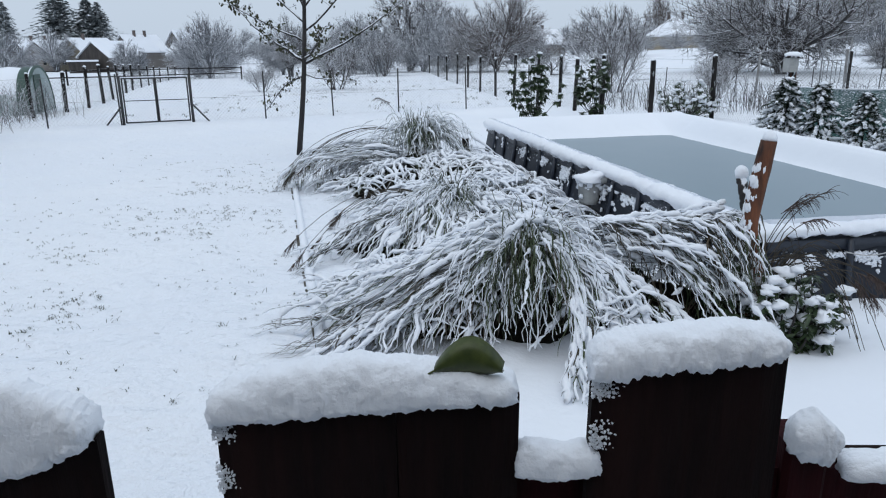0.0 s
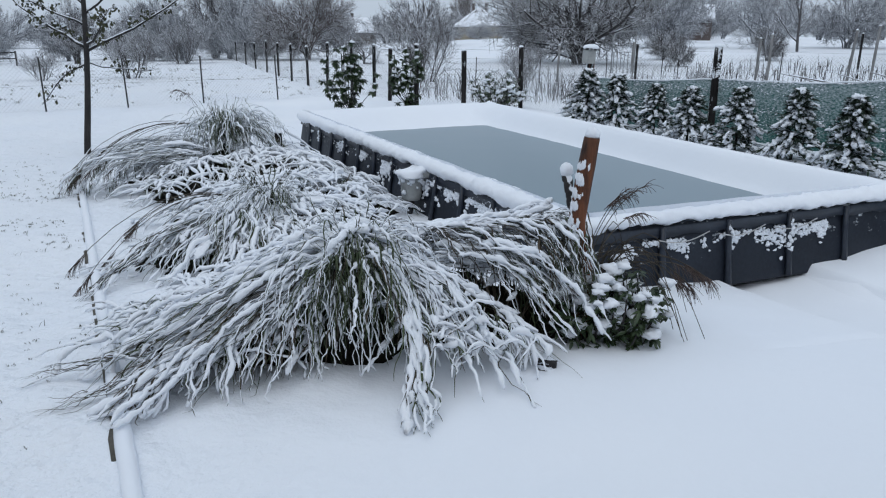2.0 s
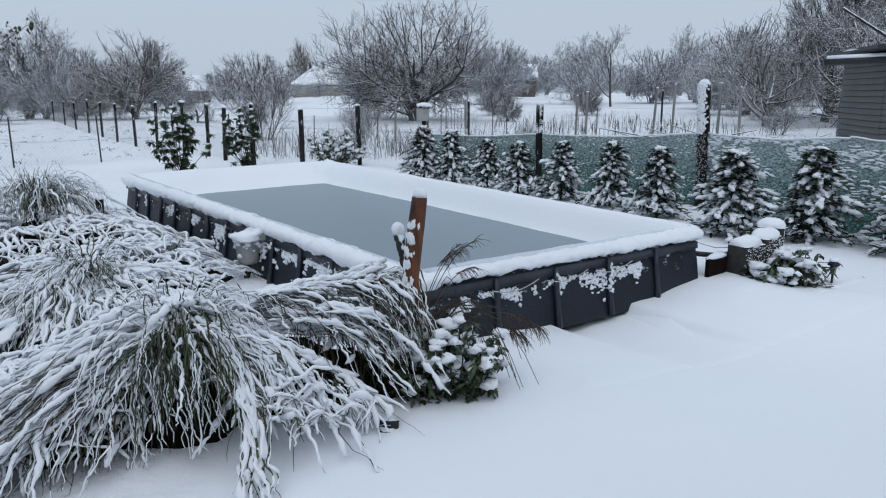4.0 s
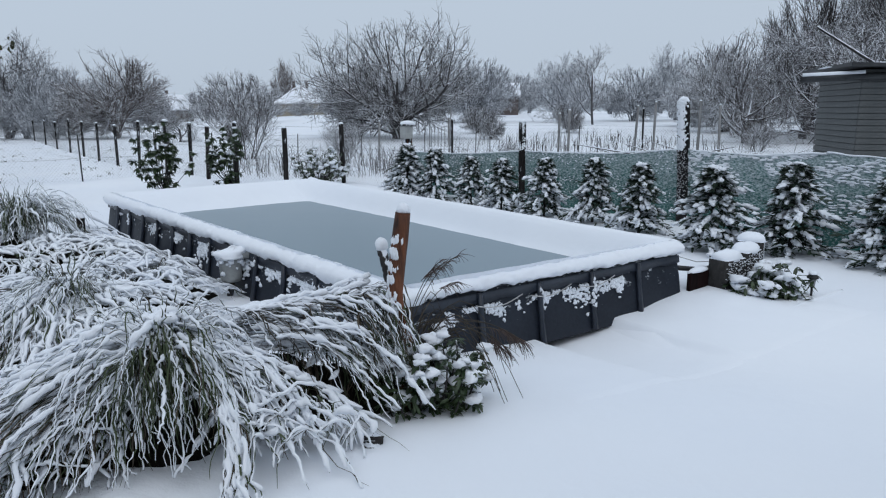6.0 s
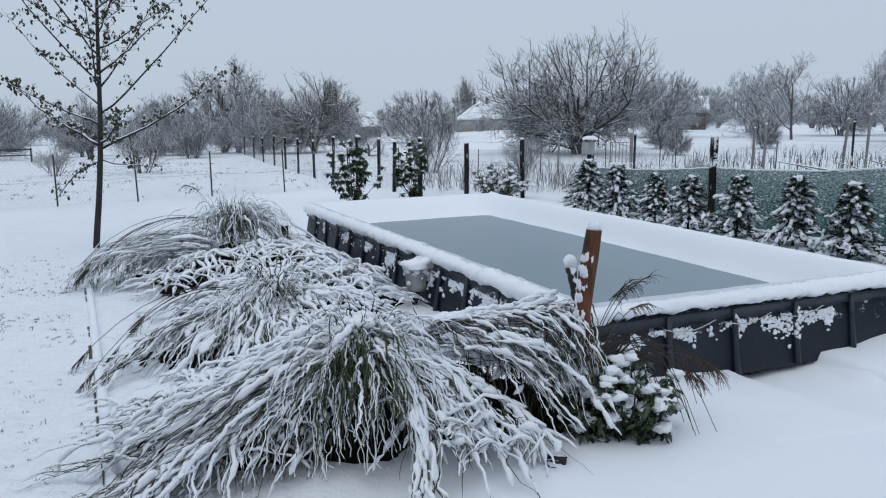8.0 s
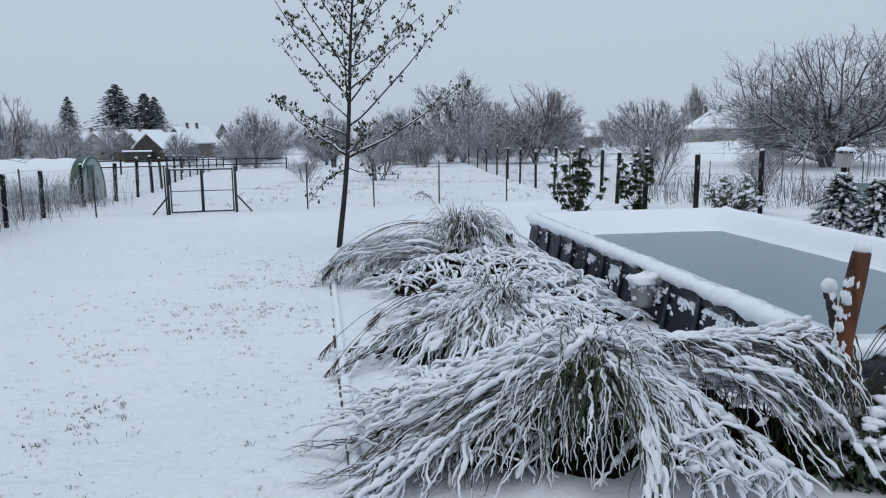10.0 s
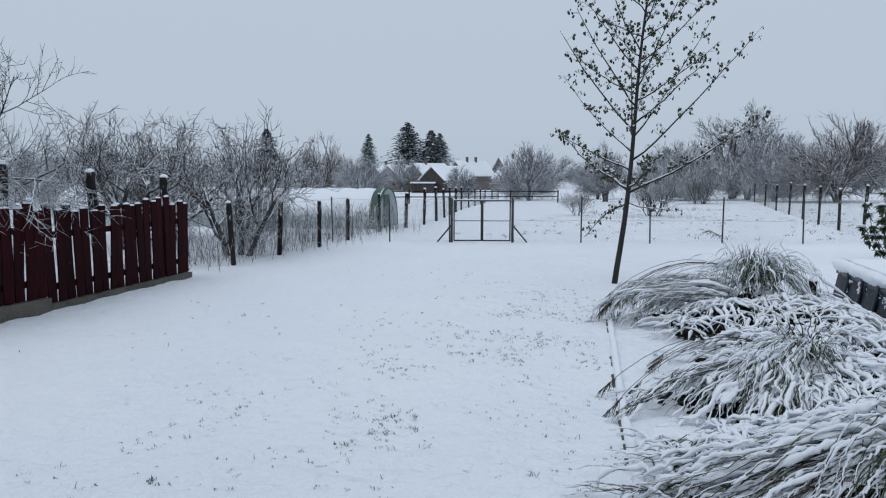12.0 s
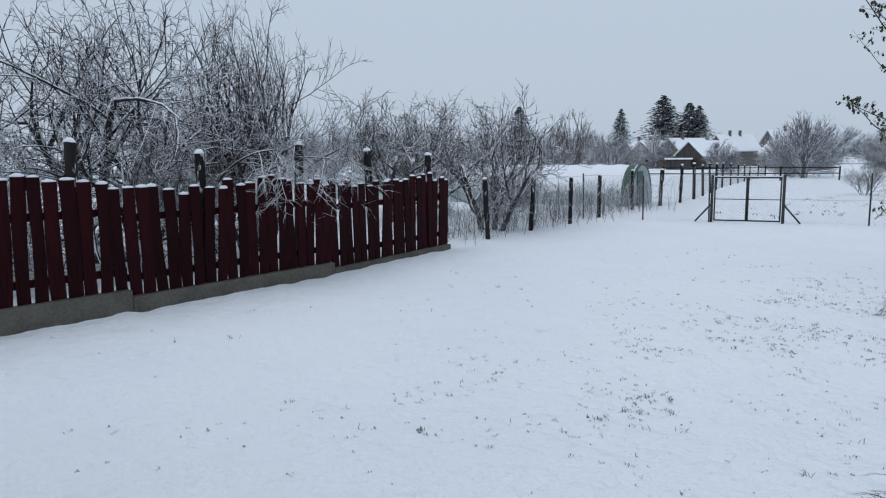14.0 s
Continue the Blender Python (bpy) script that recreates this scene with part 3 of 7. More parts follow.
class Clump:
    """Fallen ornamental grass: a mat of old leaves, near black in place of the shade inside, over it tresses of leaves
    that flow down from the crown, and the snow that lies along them.
    mound: (x, y, radius, height, weight) of the heaps that make up the mat, from the clump's base."""

    def __init__(self, centre, label, seed, mound, thick=1.0, crown=(0, 0), fine=0.020):
        self.rng = np.random.default_rng(seed)
        self.base = ground_z(*centre)
        self.ob = thing("ornamental_grass", (*centre, self.base), label, "ornamental grass", "snow-laden grass clumps")
        self.mound, self.thick, self.crown, self.fine, self.at = mound, thick, crown, fine, centre
        self.green, self.dry, self.snow = Build(), Build(), Build()

    def heap(self, x, y):
        z = 0
        for mx, my, r, h, *_ in self.mound:
            z = z + (h * np.exp(-((x - mx) ** 2 + (y - my) ** 2) / (r * r))) ** 3
        return z ** (1 / 3)

    def floor(self, x, y):
        return ground_z(x + self.at[0], y + self.at[1]) - self.base

    def strand(self, pts, odds, fat=1.0, wide=1.0, green=0.55, kink=1.0):
        """One leaf along pts, with its broken string of snow."""
        rng = self.rng
        k = len(pts)
        t = np.linspace(0, 1, k)
        run = float(np.linalg.norm(np.diff(pts, axis=0), axis=1).sum())
        pts = pts.copy()
        fade = np.clip(t * 5, 0, 1)
        for wave, amp in ((0.38, 0.020), (0.15, 0.008)):
            for c in range(3):
                pts[:, c] += kink * (0.7 if c == 2 else 1.0) * amp * rng.uniform(0.2, 1.2) * fade * np.sin(6.28 * t * run / (wave * rng.uniform(0.7, 1.4)) + rng.uniform(0, 6.28))
        low = self.floor(pts[-1, 0], pts[-1, 1]) + 0.006
        pts[:, 2] = np.maximum(pts[:, 2], low)
        d = np.gradient(pts, axis=0)
        side = np.stack([-d[:, 1], d[:, 0], 0 * t], 1)
        side /= np.linalg.norm(side, axis=1)[:, None] + 1e-6
        w = wide * rng.uniform(0.003, 0.006) * np.sin(math.pi * (0.14 + 0.84 * t)) ** 0.6
        (self.green if rng.random() < green else self.dry).blade(pts, w, side)
        if rng.random() > odds:
            return
        s0 = rng.uniform(0.0, 0.15)
        base = fat * self.thick * (rng.uniform(0.0045, 0.0085) if rng.random() < 0.68 else rng.uniform(0.009, 0.0145))
        while s0 < 0.96:
            s1 = min(1.0, s0 + rng.uniform(0.28, 0.9) / max(run, 0.2))
            n = max(6, int(run * (s1 - s0) / self.fine))
            q = np.linspace(s0, s1, n)
            sp = np.stack([np.interp(q, t, pts[:, c]) for c in range(3)], 1)
            tn = np.gradient(sp, axis=0)
            level = np.hypot(tn[:, 0], tn[:, 1]) / (np.linalg.norm(tn, axis=1) + 1e-9)
            lumpy = np.convolve(rng.normal(size=n + 2), (0.45, 0.8, 0.45), "valid")
            rr = base * rng.uniform(0.7, 1.3) * (0.20 + 0.9 * level ** 1.8) * (1 + 0.42 * lumpy)
            rr = np.clip(rr * np.clip(np.minimum(np.arange(n), np.arange(n)[::-1]) / 1.2 + 0.4, 0, 1), 0.0024, 0.024)
            sp[:, 2] += rr * 0.6 + 0.002
            sp += rng.normal(0, 0.0032, sp.shape)
            self.snow.tube(sp, rr, 6)
            s0 = s1 + (rng.uniform(0.0, 0.02) if rng.random() < 0.5 else rng.uniform(0.04, 0.30)) / max(run, 0.2)

    def tress(self, ctrl, n, s0, s1, fat=1.0, odds=0.8, tip=0.10, cut=0.35, green=0.5, wide=1.0, kink=1.0):
        """n leaves along one curve, close together at its start and s1 apart at its end, their tips hanging."""
        rng = self.rng
        k = 22
        way = spline(ctrl, 40)
        d = np.gradient(way, axis=0)
        flat = np.stack([-d[:, 1], d[:, 0], 0 * d[:, 0]], 1)
        flat /= np.linalg.norm(flat, axis=1)[:, None] + 1e-6
        run = float(np.linalg.norm(np.diff(way, axis=0), axis=1).sum())
        for _ in range(n):
            u = np.linspace(rng.uniform(0, 0.12), rng.uniform(1 - cut, 1.0), k)
            p = np.stack([np.interp(u, np.linspace(0, 1, 40), way[:, c]) for c in range(3)], 1)
            f = np.stack([np.interp(u, np.linspace(0, 1, 40), flat[:, c]) for c in range(3)], 1)
            a, b = rng.normal(0, s0), rng.normal(0, s1)
            off = a * (1 - u) + b * u ** 1.4 + 0.35 * s1 * np.sin(u * run * rng.uniform(4, 9) + rng.uniform(0, 6)) * u
            p += f * off[:, None]
            p[:, 2] += rng.normal(0, s0 * 0.6) + rng.normal(0, s1 * 0.22) * u + 0.008 * np.sin(u * rng.uniform(4, 10) + rng.uniform(0, 6))
            t = np.linspace(0, 1, k)
            p[:, 2] -= tip * rng.uniform(0.2, 1.3) * np.clip((t - 0.6) / 0.4, 0, 1) ** 2
            self.strand(p, odds, fat, wide, green, kink)

    def flow(self, count, short, long, odds, spread=0.35, fat=1.0, most=4, reach=1.1, lift=0.07):
        """Tresses lying on the mat, running down from the crown and crossing a little."""
        rng = self.rng
        heaps = np.array([(m[0], m[1], m[2]) for m in self.mound])
        area = heaps[:, 2] ** 2 * np.array([m[4] if len(m) > 4 else 1.0 for m in self.mound])
        area /= area.sum()
        for _ in range(count):
            mx, my, r = heaps[rng.choice(len(heaps), p=area)]
            a0, rad = rng.uniform(0, 6.28), r * reach * math.sqrt(rng.uniform(0, 1))
            x, y = mx + rad * math.cos(a0), my + rad * math.sin(a0)
            az = math.atan2(y - self.crown[1], x - self.crown[0]) + rng.normal(0, spread) if rng.random() < 0.78 else rng.uniform(0, 6.28)
            bend, length = rng.normal(0, 1.0), rng.uniform(short, long)
            t = np.linspace(0, 1, 6)
            ang = az + bend * t
            st = length / 5
            px = x + np.concatenate([[0], np.cumsum(np.cos(ang[:-1]) * st)])
            py = y + np.concatenate([[0], np.cumsum(np.sin(ang[:-1]) * st)])
            up = rng.uniform(0.2, 1.0) * lift
            pz = self.heap(px, py) + 0.015 + up * np.sin(math.pi * (0.1 + 0.8 * t))
            self.tress(np.stack([px, py, pz], 1), int(rng.integers(1, most + 1)), 0.02, rng.uniform(0.05, 0.12), fat, odds, 0.05, 0.4)

    def hang(self, n, heart, bearing, spread, out, high, low, odds, green=0.85, fat=0.55):
        """Leaves that rise from the heart, bow over and hang nearly straight down."""
        rng = self.rng
        for _ in range(n):
            a = radians(rng.normal(bearing, spread))
            c, s = math.cos(a), math.sin(a)
            o = np.array(heart) + rng.normal(0, 0.05, 3)
            r, h = rng.uniform(*out), rng.uniform(*high)
            e = rng.uniform(*low)
            ctrl = [o, o + (c * r * 0.45, s * r * 0.45, h * 0.85), o + (c * r * 0.85, s * r * 0.85, h * 0.9 - 0.05), (o[0] + c * r * 1.05, o[1] + s * r * 1.05, (o[2] + h) * 0.45 + e * 0.5), (o[0] + c * r * 1.1, o[1] + s * r * 1.1, e)]
            self.tress(ctrl, 1, 0.01, 0.05, fat, odds, 0.0, 0.3, green, rng.uniform(0.5, 0.95), 0.7)

    def comb(self, ctrl, n, drop, odds, fat=0.7):
        """Tips that hang down along a bowed tress."""
        rng = self.rng
        way = spline(ctrl, 40)
        for _ in range(n):
            i = int(rng.integers(14, 39))
            o = way[i] + rng.normal(0, 0.03, 3)
            d = way[min(i + 1, 39)] - way[i - 1]
            d = d / np.linalg.norm(d)
            ln = rng.uniform(*drop)
            self.tress([o - d * 0.25, o, o + d * ln * 0.45 - (0, 0, ln * 0.35), o + d * ln * 0.6 - (0, 0, ln)], 1, 0.01, 0.03, fat, odds, 0, 0.1, 0.45)

    def fused(self, ctrl, n, wide, size):
        """Snow that has run together along a tress."""
        rng = self.rng
        way = spline(ctrl, 40)
        for _ in range(n):
            i = int(2 + 27 * rng.uniform(0, 1) ** 1.2)
            d = way[i + 1] - way[i - 1]
            flat = np.array((-d[1], d[0], 0)) / (np.hypot(d[0], d[1]) + 1e-6)
            k = size * rng.uniform(0.5, 1.3)
            u = i / 39
            self.snow.lump(way[i] + flat * rng.normal(0, wide * (0.4 + 0.6 * u)) + (0, 0, 0.012), (k * 1.5, k * rng.uniform(0.28, 0.45), k * 0.22), rng, 0.2, 10, 6, math.atan2(d[1], d[0]) + rng.normal(0, 0.15), -math.atan2(d[2], np.hypot(d[0], d[1])) + rng.normal(0, 0.15))

    def pads(self, n, size, where=None, rise_by=0.035):
        """Patches where the snow has fused over the leaves."""
        rng = self.rng
        for _ in range(n):
            mx, my, r, *_ = self.mound[int(rng.integers(len(self.mound)))] if where is None else where
            a0, rad = rng.uniform(0, 6.28), r * 0.8 * math.sqrt(rng.uniform(0, 1))
            x, y = mx + rad * math.cos(a0), my + rad * math.sin(a0)
            az = math.atan2(y - self.crown[1], x - self.crown[0]) + rng.normal(0, 0.4)
            k = size * rng.uniform(0.5, 1.3)
            e = 0.04
            rise = float(self.heap(x + e * math.cos(az), y + e * math.sin(az)) - self.heap(x - e * math.cos(az), y - e * math.sin(az))) / (2 * e)
            self.snow.lump((x, y, float(self.heap(x, y)) + rise_by), (k, k * rng.uniform(0.35, 0.6), k * 0.22), rng, 0.3, 12, 7, az, -math.atan(rise))

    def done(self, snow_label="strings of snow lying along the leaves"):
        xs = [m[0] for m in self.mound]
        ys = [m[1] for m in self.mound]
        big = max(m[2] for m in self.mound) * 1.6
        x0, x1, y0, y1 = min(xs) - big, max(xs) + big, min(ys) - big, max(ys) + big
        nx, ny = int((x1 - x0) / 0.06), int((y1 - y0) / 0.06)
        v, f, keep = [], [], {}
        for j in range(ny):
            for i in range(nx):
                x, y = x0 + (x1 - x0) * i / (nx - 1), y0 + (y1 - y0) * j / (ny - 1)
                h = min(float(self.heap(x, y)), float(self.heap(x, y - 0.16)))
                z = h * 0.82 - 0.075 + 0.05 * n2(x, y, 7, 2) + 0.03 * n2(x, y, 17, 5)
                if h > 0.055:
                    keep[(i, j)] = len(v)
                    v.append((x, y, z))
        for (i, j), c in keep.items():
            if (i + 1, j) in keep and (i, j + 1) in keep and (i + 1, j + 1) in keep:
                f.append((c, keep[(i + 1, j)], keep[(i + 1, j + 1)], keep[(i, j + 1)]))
        part("shade_leaf_mat", Build().add(v, f), MAT, self.ob, "matted old leaves, near black in place of shade")
        part("foliage", self.green, REED, self.ob, "grey-green strap leaves")
        part("straw", self.dry, STRAW, self.ob, "dry straw-coloured stems")
        part("snow_cover", self.snow, SNOW_LUMP, self.ob, snow_label)
        return self.ob, self.rng


def plume(c, base, tip, rng, name="plume"):
    """A nodding seed head of fine curved threads on its stem."""
    base, tip = np.array(base), np.array(tip)
    st = Build()
    t = np.linspace(0, 1, 9)[:, None]
    lift = np.array((0, 0, 1)) * 0.35 * np.linalg.norm(tip - base)
    path = (1 - t) ** 2 * base + 2 * t * (1 - t) * ((base + tip) / 2 + lift) + t ** 2 * tip
    st.tube(path, 0.003, 4)
    stem = part("stem", st, STRAW, c)
    pl = Build()
    d = (path[-1] - path[-3])
    d = d / np.linalg.norm(d)
    for i in range(34):
        q = path[-1] - d * rng.uniform(0.0, 0.20)
        v = d * rng.uniform(0.04, 0.11) + rng.normal(0, 0.02, 3)
        s = np.linspace(0, 1, 6)[:, None]
        pts = q + v * s + np.array((0, 0, -1)) * (s ** 2) * rng.uniform(0.03, 0.08)
        pl.tube(pts, np.linspace(0.0024, 0.0012, 6), 3)
    ob = part(name, pl, PLUME, stem, "brown feathery seed head")


# the heaps of weight 0 fill the stub's hollow with shade-dark mat
near = Clump((0.62, 4.70), "large fallen clump of green ornamental grass bent under snow", 11,
    [(0.0, 0.06, 0.30, 0.56, 0.5), (-0.46, 0.20, 0.40, 0.34, 1), (-0.92, 0.30, 0.36, 0.17, 0.8), (-0.35, 0.70, 0.50, 0.36, 1.1), (-0.86, 0.75, 0.36, 0.16, 0.8), (0.30, 0.70, 0.5, 0.46, 1), (0.0, 1.25, 0.5, 0.36, 1), (0.72, 0.36, 0.34, 0.44, 0.2), (0.62, 0.06, 0.26, 0.34, 0), (0.98, 0.10, 0.30, 0.40, 0), (1.30, 0.08, 0.28, 0.36, 0)], 1.0)
nr = near.rng
near.flow(390, 0.2, 0.65, 0.72, 0.6, 1.1, 3)
near.pads(40, 0.07)
near.pads(54, 0.085, None, 0.085)
near.pads(26, 0.06, (0.0, 0.02, 0.28), 0.11)
# long tresses spilling to the side: (bearing, reach, height of the bow)
for i in range(60):
    az, r = radians(nr.normal(187, 15)), nr.uniform(0.7, 1.6)
    x, y = r * math.cos(az), r * math.sin(az)
    y = max(y, -0.30 - 0.30 * min(1.0, -x / 1.1) + abs(nr.normal(0, 0.08)))
    h = nr.uniform(0.46, 0.64)
    near.tress([(nr.normal(0, 0.06), nr.normal(0.05, 0.08), h), (0.34 * x, 0.30 * y + 0.04, h * 0.84), (0.70 * x, 0.66 * y + 0.02, h * 0.46), (x, y, 0.02)], int(nr.integers(2, 6)), 0.03, nr.uniform(0.06, 0.16), float(nr.choice((0.7, 1.0, 1.3, 1.6))), nr.uniform(0.45, 0.9), 0.06, 0.55)
# the thick low tress that lies furthest forward
for y1 in (-0.55, -0.42, -0.62):
    near.tress([(-0.05, 0.02, 0.56), (-0.45, -0.10, 0.37), (-0.86, -0.26, 0.20), (-1.28, y1, 0.03)], 11, 0.04, 0.06, 1.2, 0.9, 0.04, 0.3)
    near.fused([(-0.05, 0.02, 0.56), (-0.45, -0.10, 0.37), (-0.86, -0.26, 0.20), (-1.28, y1, 0.03)], 20, 0.05, 0.045)
near.tress([(-0.5, 0.05, 0.34), (-1.0, -0.02, 0.18), (-1.45, 0.0, 0.07), (-1.85, -0.02, 0.02)], 9, 0.02, 0.03, 0.5, 0.15, 0.0, 0.25, 0.2)
near.tress([(-0.6, -0.05, 0.28), (-1.0, -0.2, 0.14), (-1.35, -0.33, 0.05), (-1.6, -0.36, 0.02)], 8, 0.02, 0.04, 0.5, 0.2, 0.0, 0.25, 0.2)
# loose ends hanging from those tresses to the ground, crossing one another
for i in range(95):
    u = nr.uniform(0.15, 0.95)
    x, y, z = -1.15 * u, -0.02 - 0.28 * u + nr.normal(0, 0.05), 0.54 - 0.44 * u
    dx, dy = -nr.uniform(-0.06, 0.24), -nr.uniform(0.08, 0.30)
    near.tress([(x + 0.1, y + 0.06, z + 0.03), (x, y, z), (x + dx * 0.6, y + dy * 0.7, z * 0.5), (x + dx, y + dy, 0.01)], 1, 0.01, 0.04, nr.uniform(0.6, 1.15), 0.6, 0.0, 0.1, 0.4)
# short leaves crossing the others at all angles
for i in range(230):
    u = nr.uniform(0, 1)
    x, y = -1.15 * u + nr.normal(0.05, 0.1), nr.uniform(-0.25, 0.55) - 0.1 * u
    z = max(float(near.heap(x, y)), 0.52 * (1 - u) - 0.3 * abs(y)) + nr.uniform(0.03, 0.10)
    a, ln = nr.uniform(0, 6.28), nr.uniform(0.12, 0.30)
    dx, dy = ln * math.cos(a), ln * math.sin(a)
    near.tress([(x - dx * 0.5, y - dy * 0.5, z - 0.02), (x, y, z + 0.02), (x + dx * 0.6, y + dy * 0.6, z - nr.uniform(0.02, 0.14))], 1, 0.01, 0.03, nr.uniform(0.8, 1.3), 0.85, 0.02, 0.1)
for i in range(90):
    u = nr.uniform(0.15, 0.85)
    x, y, z = 0.1 + nr.uniform(0.2, 0.95) * u, -0.05 - nr.uniform(0.35, 0.75) * u, 0.60 - 0.50 * u
    a, ln = nr.uniform(0, 6.28), nr.uniform(0.08, 0.20)
    near.tress([(x - ln * math.cos(a), y - ln * math.sin(a), z), (x, y, z + 0.02), (x + ln * math.cos(a), y + ln * math.sin(a), z - nr.uniform(0.03, 0.12))], 1, 0.01, 0.02, nr.uniform(0.8, 1.2), 0.85, 0.02, 0.1)
# snow-strung leaves dropping before the dark heart, some reaching the ground
for i in range(46):
    x, y = nr.uniform(-0.55, 0.16), nr.uniform(-0.34, -0.16)
    z, dx = 0.50 + 0.28 * min(0.0, x) + nr.normal(0, 0.04), nr.normal(-0.02, 0.09)
    near.tress([(x * 0.5, y * 0.3, z + 0.06), (x * 0.8, y * 0.75, z), (x + dx * 0.4, y - 0.03, z * 0.6), (x + dx, y - nr.uniform(0.04, 0.16), nr.uniform(0.0, 0.14))], 1, 0.01, 0.04, nr.uniform(0.55, 1.0), 0.75, 0.0, 0.1, 0.6)
# over the back
for i in range(46):
    az, r = radians(nr.normal(115, 45)), nr.uniform(0.5, 1.2)
    x, y = r * math.cos(az), 0.1 + r * math.sin(az)
    near.tress([(0, 0.08, 0.6), (0.4 * x, 0.4 * y, max(0.56, float(near.heap(0.4 * x, 0.4 * y)))), (x, y, float(near.heap(x, y)) + 0.04)], int(nr.integers(2, 5)), 0.03, 0.07, nr.uniform(0.9, 1.4), 0.85, 0.05)
# snowy tresses towards the viewer, their snow run together
for way, n, wide, fat in (
        ([(0.05, -0.02, 0.64), (0.18, -0.26, 0.55), (0.26, -0.50, 0.30), (0.22, -0.80, 0.09), (0.20, -1.02, 0.02)], 34, 0.07, 0.95),
        ([(0.10, -0.02, 0.62), (0.32, -0.24, 0.52), (0.45, -0.45, 0.26), (0.40, -0.80, 0.04)], 18, 0.08, 0.9),
        ([(0.12, 0.0, 0.62), (0.46, -0.20, 0.47), (0.66, -0.46, 0.20), (0.76, -0.86, 0.01)], 14, 0.045, 1.1),
        ([(0.14, 0.02, 0.62), (0.55, -0.08, 0.43), (0.88, -0.24, 0.22), (1.16, -0.68, 0.02)], 14, 0.035, 1.2)):
    near.tress(way, n, 0.035, wide, fat, 0.85, 0.02, 0.5)
    near.fused(way, 26, wide * 0.45, 0.040)
for i in range(44):
    u = nr.uniform(0.25, 0.9)
    x, y, z = 0.12 + 0.9 * u, -0.02 - 0.45 * u * u, 0.62 - 0.52 * u
    near.tress([(x, y, z), (x + 0.04, y - 0.08, z * 0.6), (x + nr.uniform(-0.05, 0.14), y - nr.uniform(0.12, 0.3), 0.01)], 1, 0.02, 0.03, nr.uniform(0.6, 1.1), 0.7, 0)
# leaves caught on the stub: a snowy upper edge, brown stems and bare leaf ends below it
near.tress([(0.20, 0.10, 0.62), (0.55, 0.22, 0.66), (0.95, 0.26, 0.68), (1.34, 0.20, 0.76)], 12, 0.02, 0.03, 1.5, 0.95, -0.02, 0.2)
near.tress([(0.30, 0.16, 0.58), (0.70, 0.22, 0.60), (1.08, 0.22, 0.58), (1.36, 0.18, 0.60)], 16, 0.03, 0.04, 0.9, 0.45, 0.0, 0.3, 0.1)
near.tress([(0.32, 0.05, 0.50), (0.66, 0.06, 0.48), (1.0, 0.02, 0.40), (1.35, -0.06, 0.30)], 12, 0.03, 0.04, 1.3, 0.9, 0.04, 0.3)
for i in range(110):
    u = nr.uniform(0.2, 1)
    x, z = 0.25 + 1.1 * u, 0.64 + 0.06 * u
    ex = min(x + nr.uniform(0.06, 0.5), 1.34 + nr.normal(0, 0.06))
    near.tress([(x - 0.22, 0.22, z - 0.04), (x, 0.14 + nr.normal(0, 0.04), z), (x + (ex - x) * 0.6, -0.02 + nr.normal(0, 0.05), z - 0.12), (ex, -0.16 + nr.normal(0, 0.08), nr.uniform(0.12, 0.42))], 1, 0.02, 0.05, nr.uniform(0.5, 0.95), 0.34, 0.0, 0.1, 0.3)
for i in range(120):
    x, y = nr.uniform(0.35, 1.3), nr.uniform(0.0, 0.3)
    near.tress([(x, y, nr.uniform(0.3, 0.56)), (x + nr.normal(0, 0.05), y - 0.05, 0.24), (x + nr.normal(0, 0.12), y - nr.uniform(0.05, 0.22), 0.02)], 1, 0.01, 0.04, 0.6, 0.14, 0, 0.4, 0.3)
for i in range(26):
    x, y = nr.uniform(0.75, 1.08), nr.uniform(-0.12, 0.10)
    near.tress([(x - 0.35, y + 0.12, 0.58), (x, y, 0.52), (x + 0.2, y - 0.14, 0.36), (x + nr.uniform(0.25, 0.45), y - nr.uniform(0.16, 0.36), nr.uniform(0.06, 0.22))], 2, 0.03, 0.06, nr.uniform(0.7, 1.2), 0.55, 0.02, 0.3, 0.35)
# the green heart
near.hang(270, (0.0, -0.02, 0.34), 262, 40, (0.12, 0.42), (0.20, 0.38), (0.03, 0.34), 0.16)
near.hang(50, (0.0, 0.0, 0.34), 200, 40, (0.25, 0.60), (0.24, 0.36), (0.12, 0.34), 0.6, 0.7, 1.1)
near.hang(60, (0.02, 0.0, 0.34), 320, 40, (0.2, 0.45), (0.30, 0.38), (0.08, 0.3), 0.6, 0.7, 0.8)
near.hang(70, (0.0, 0.08, 0.34), 90, 70, (0.2, 0.5), (0.30, 0.42), (0.30, 0.45), 0.5, 0.7, 0.8)
for i in range(34):
    a, r = nr.uniform(0, 6.28), nr.uniform(0.05, 0.28)
    near.tress([(0, 0.02, 0.4), (0.4 * r * math.cos(a), 0.4 * r * math.sin(a), 0.68), (r * math.cos(a), r * math.sin(a), nr.uniform(0.78, 0.92))], 1, 0.02, 0.03, 0.5, 0.2, 0.02, 0.2, 0.8)
for i in range(46):
    a, b = nr.uniform(0, 6.28), nr.uniform(0, 6.28)
    near.tress([(0.25 * math.cos(a), 0.02 + 0.2 * math.sin(a), 0.64), (nr.normal(0, 0.05), nr.normal(0.02, 0.05), 0.72), (0.34 * math.cos(b), 0.26 * math.sin(b), nr.uniform(0.48, 0.64))], 1, 0.02, 0.05, nr.uniform(0.9, 1.5), 0.9, 0.05, 0.2)
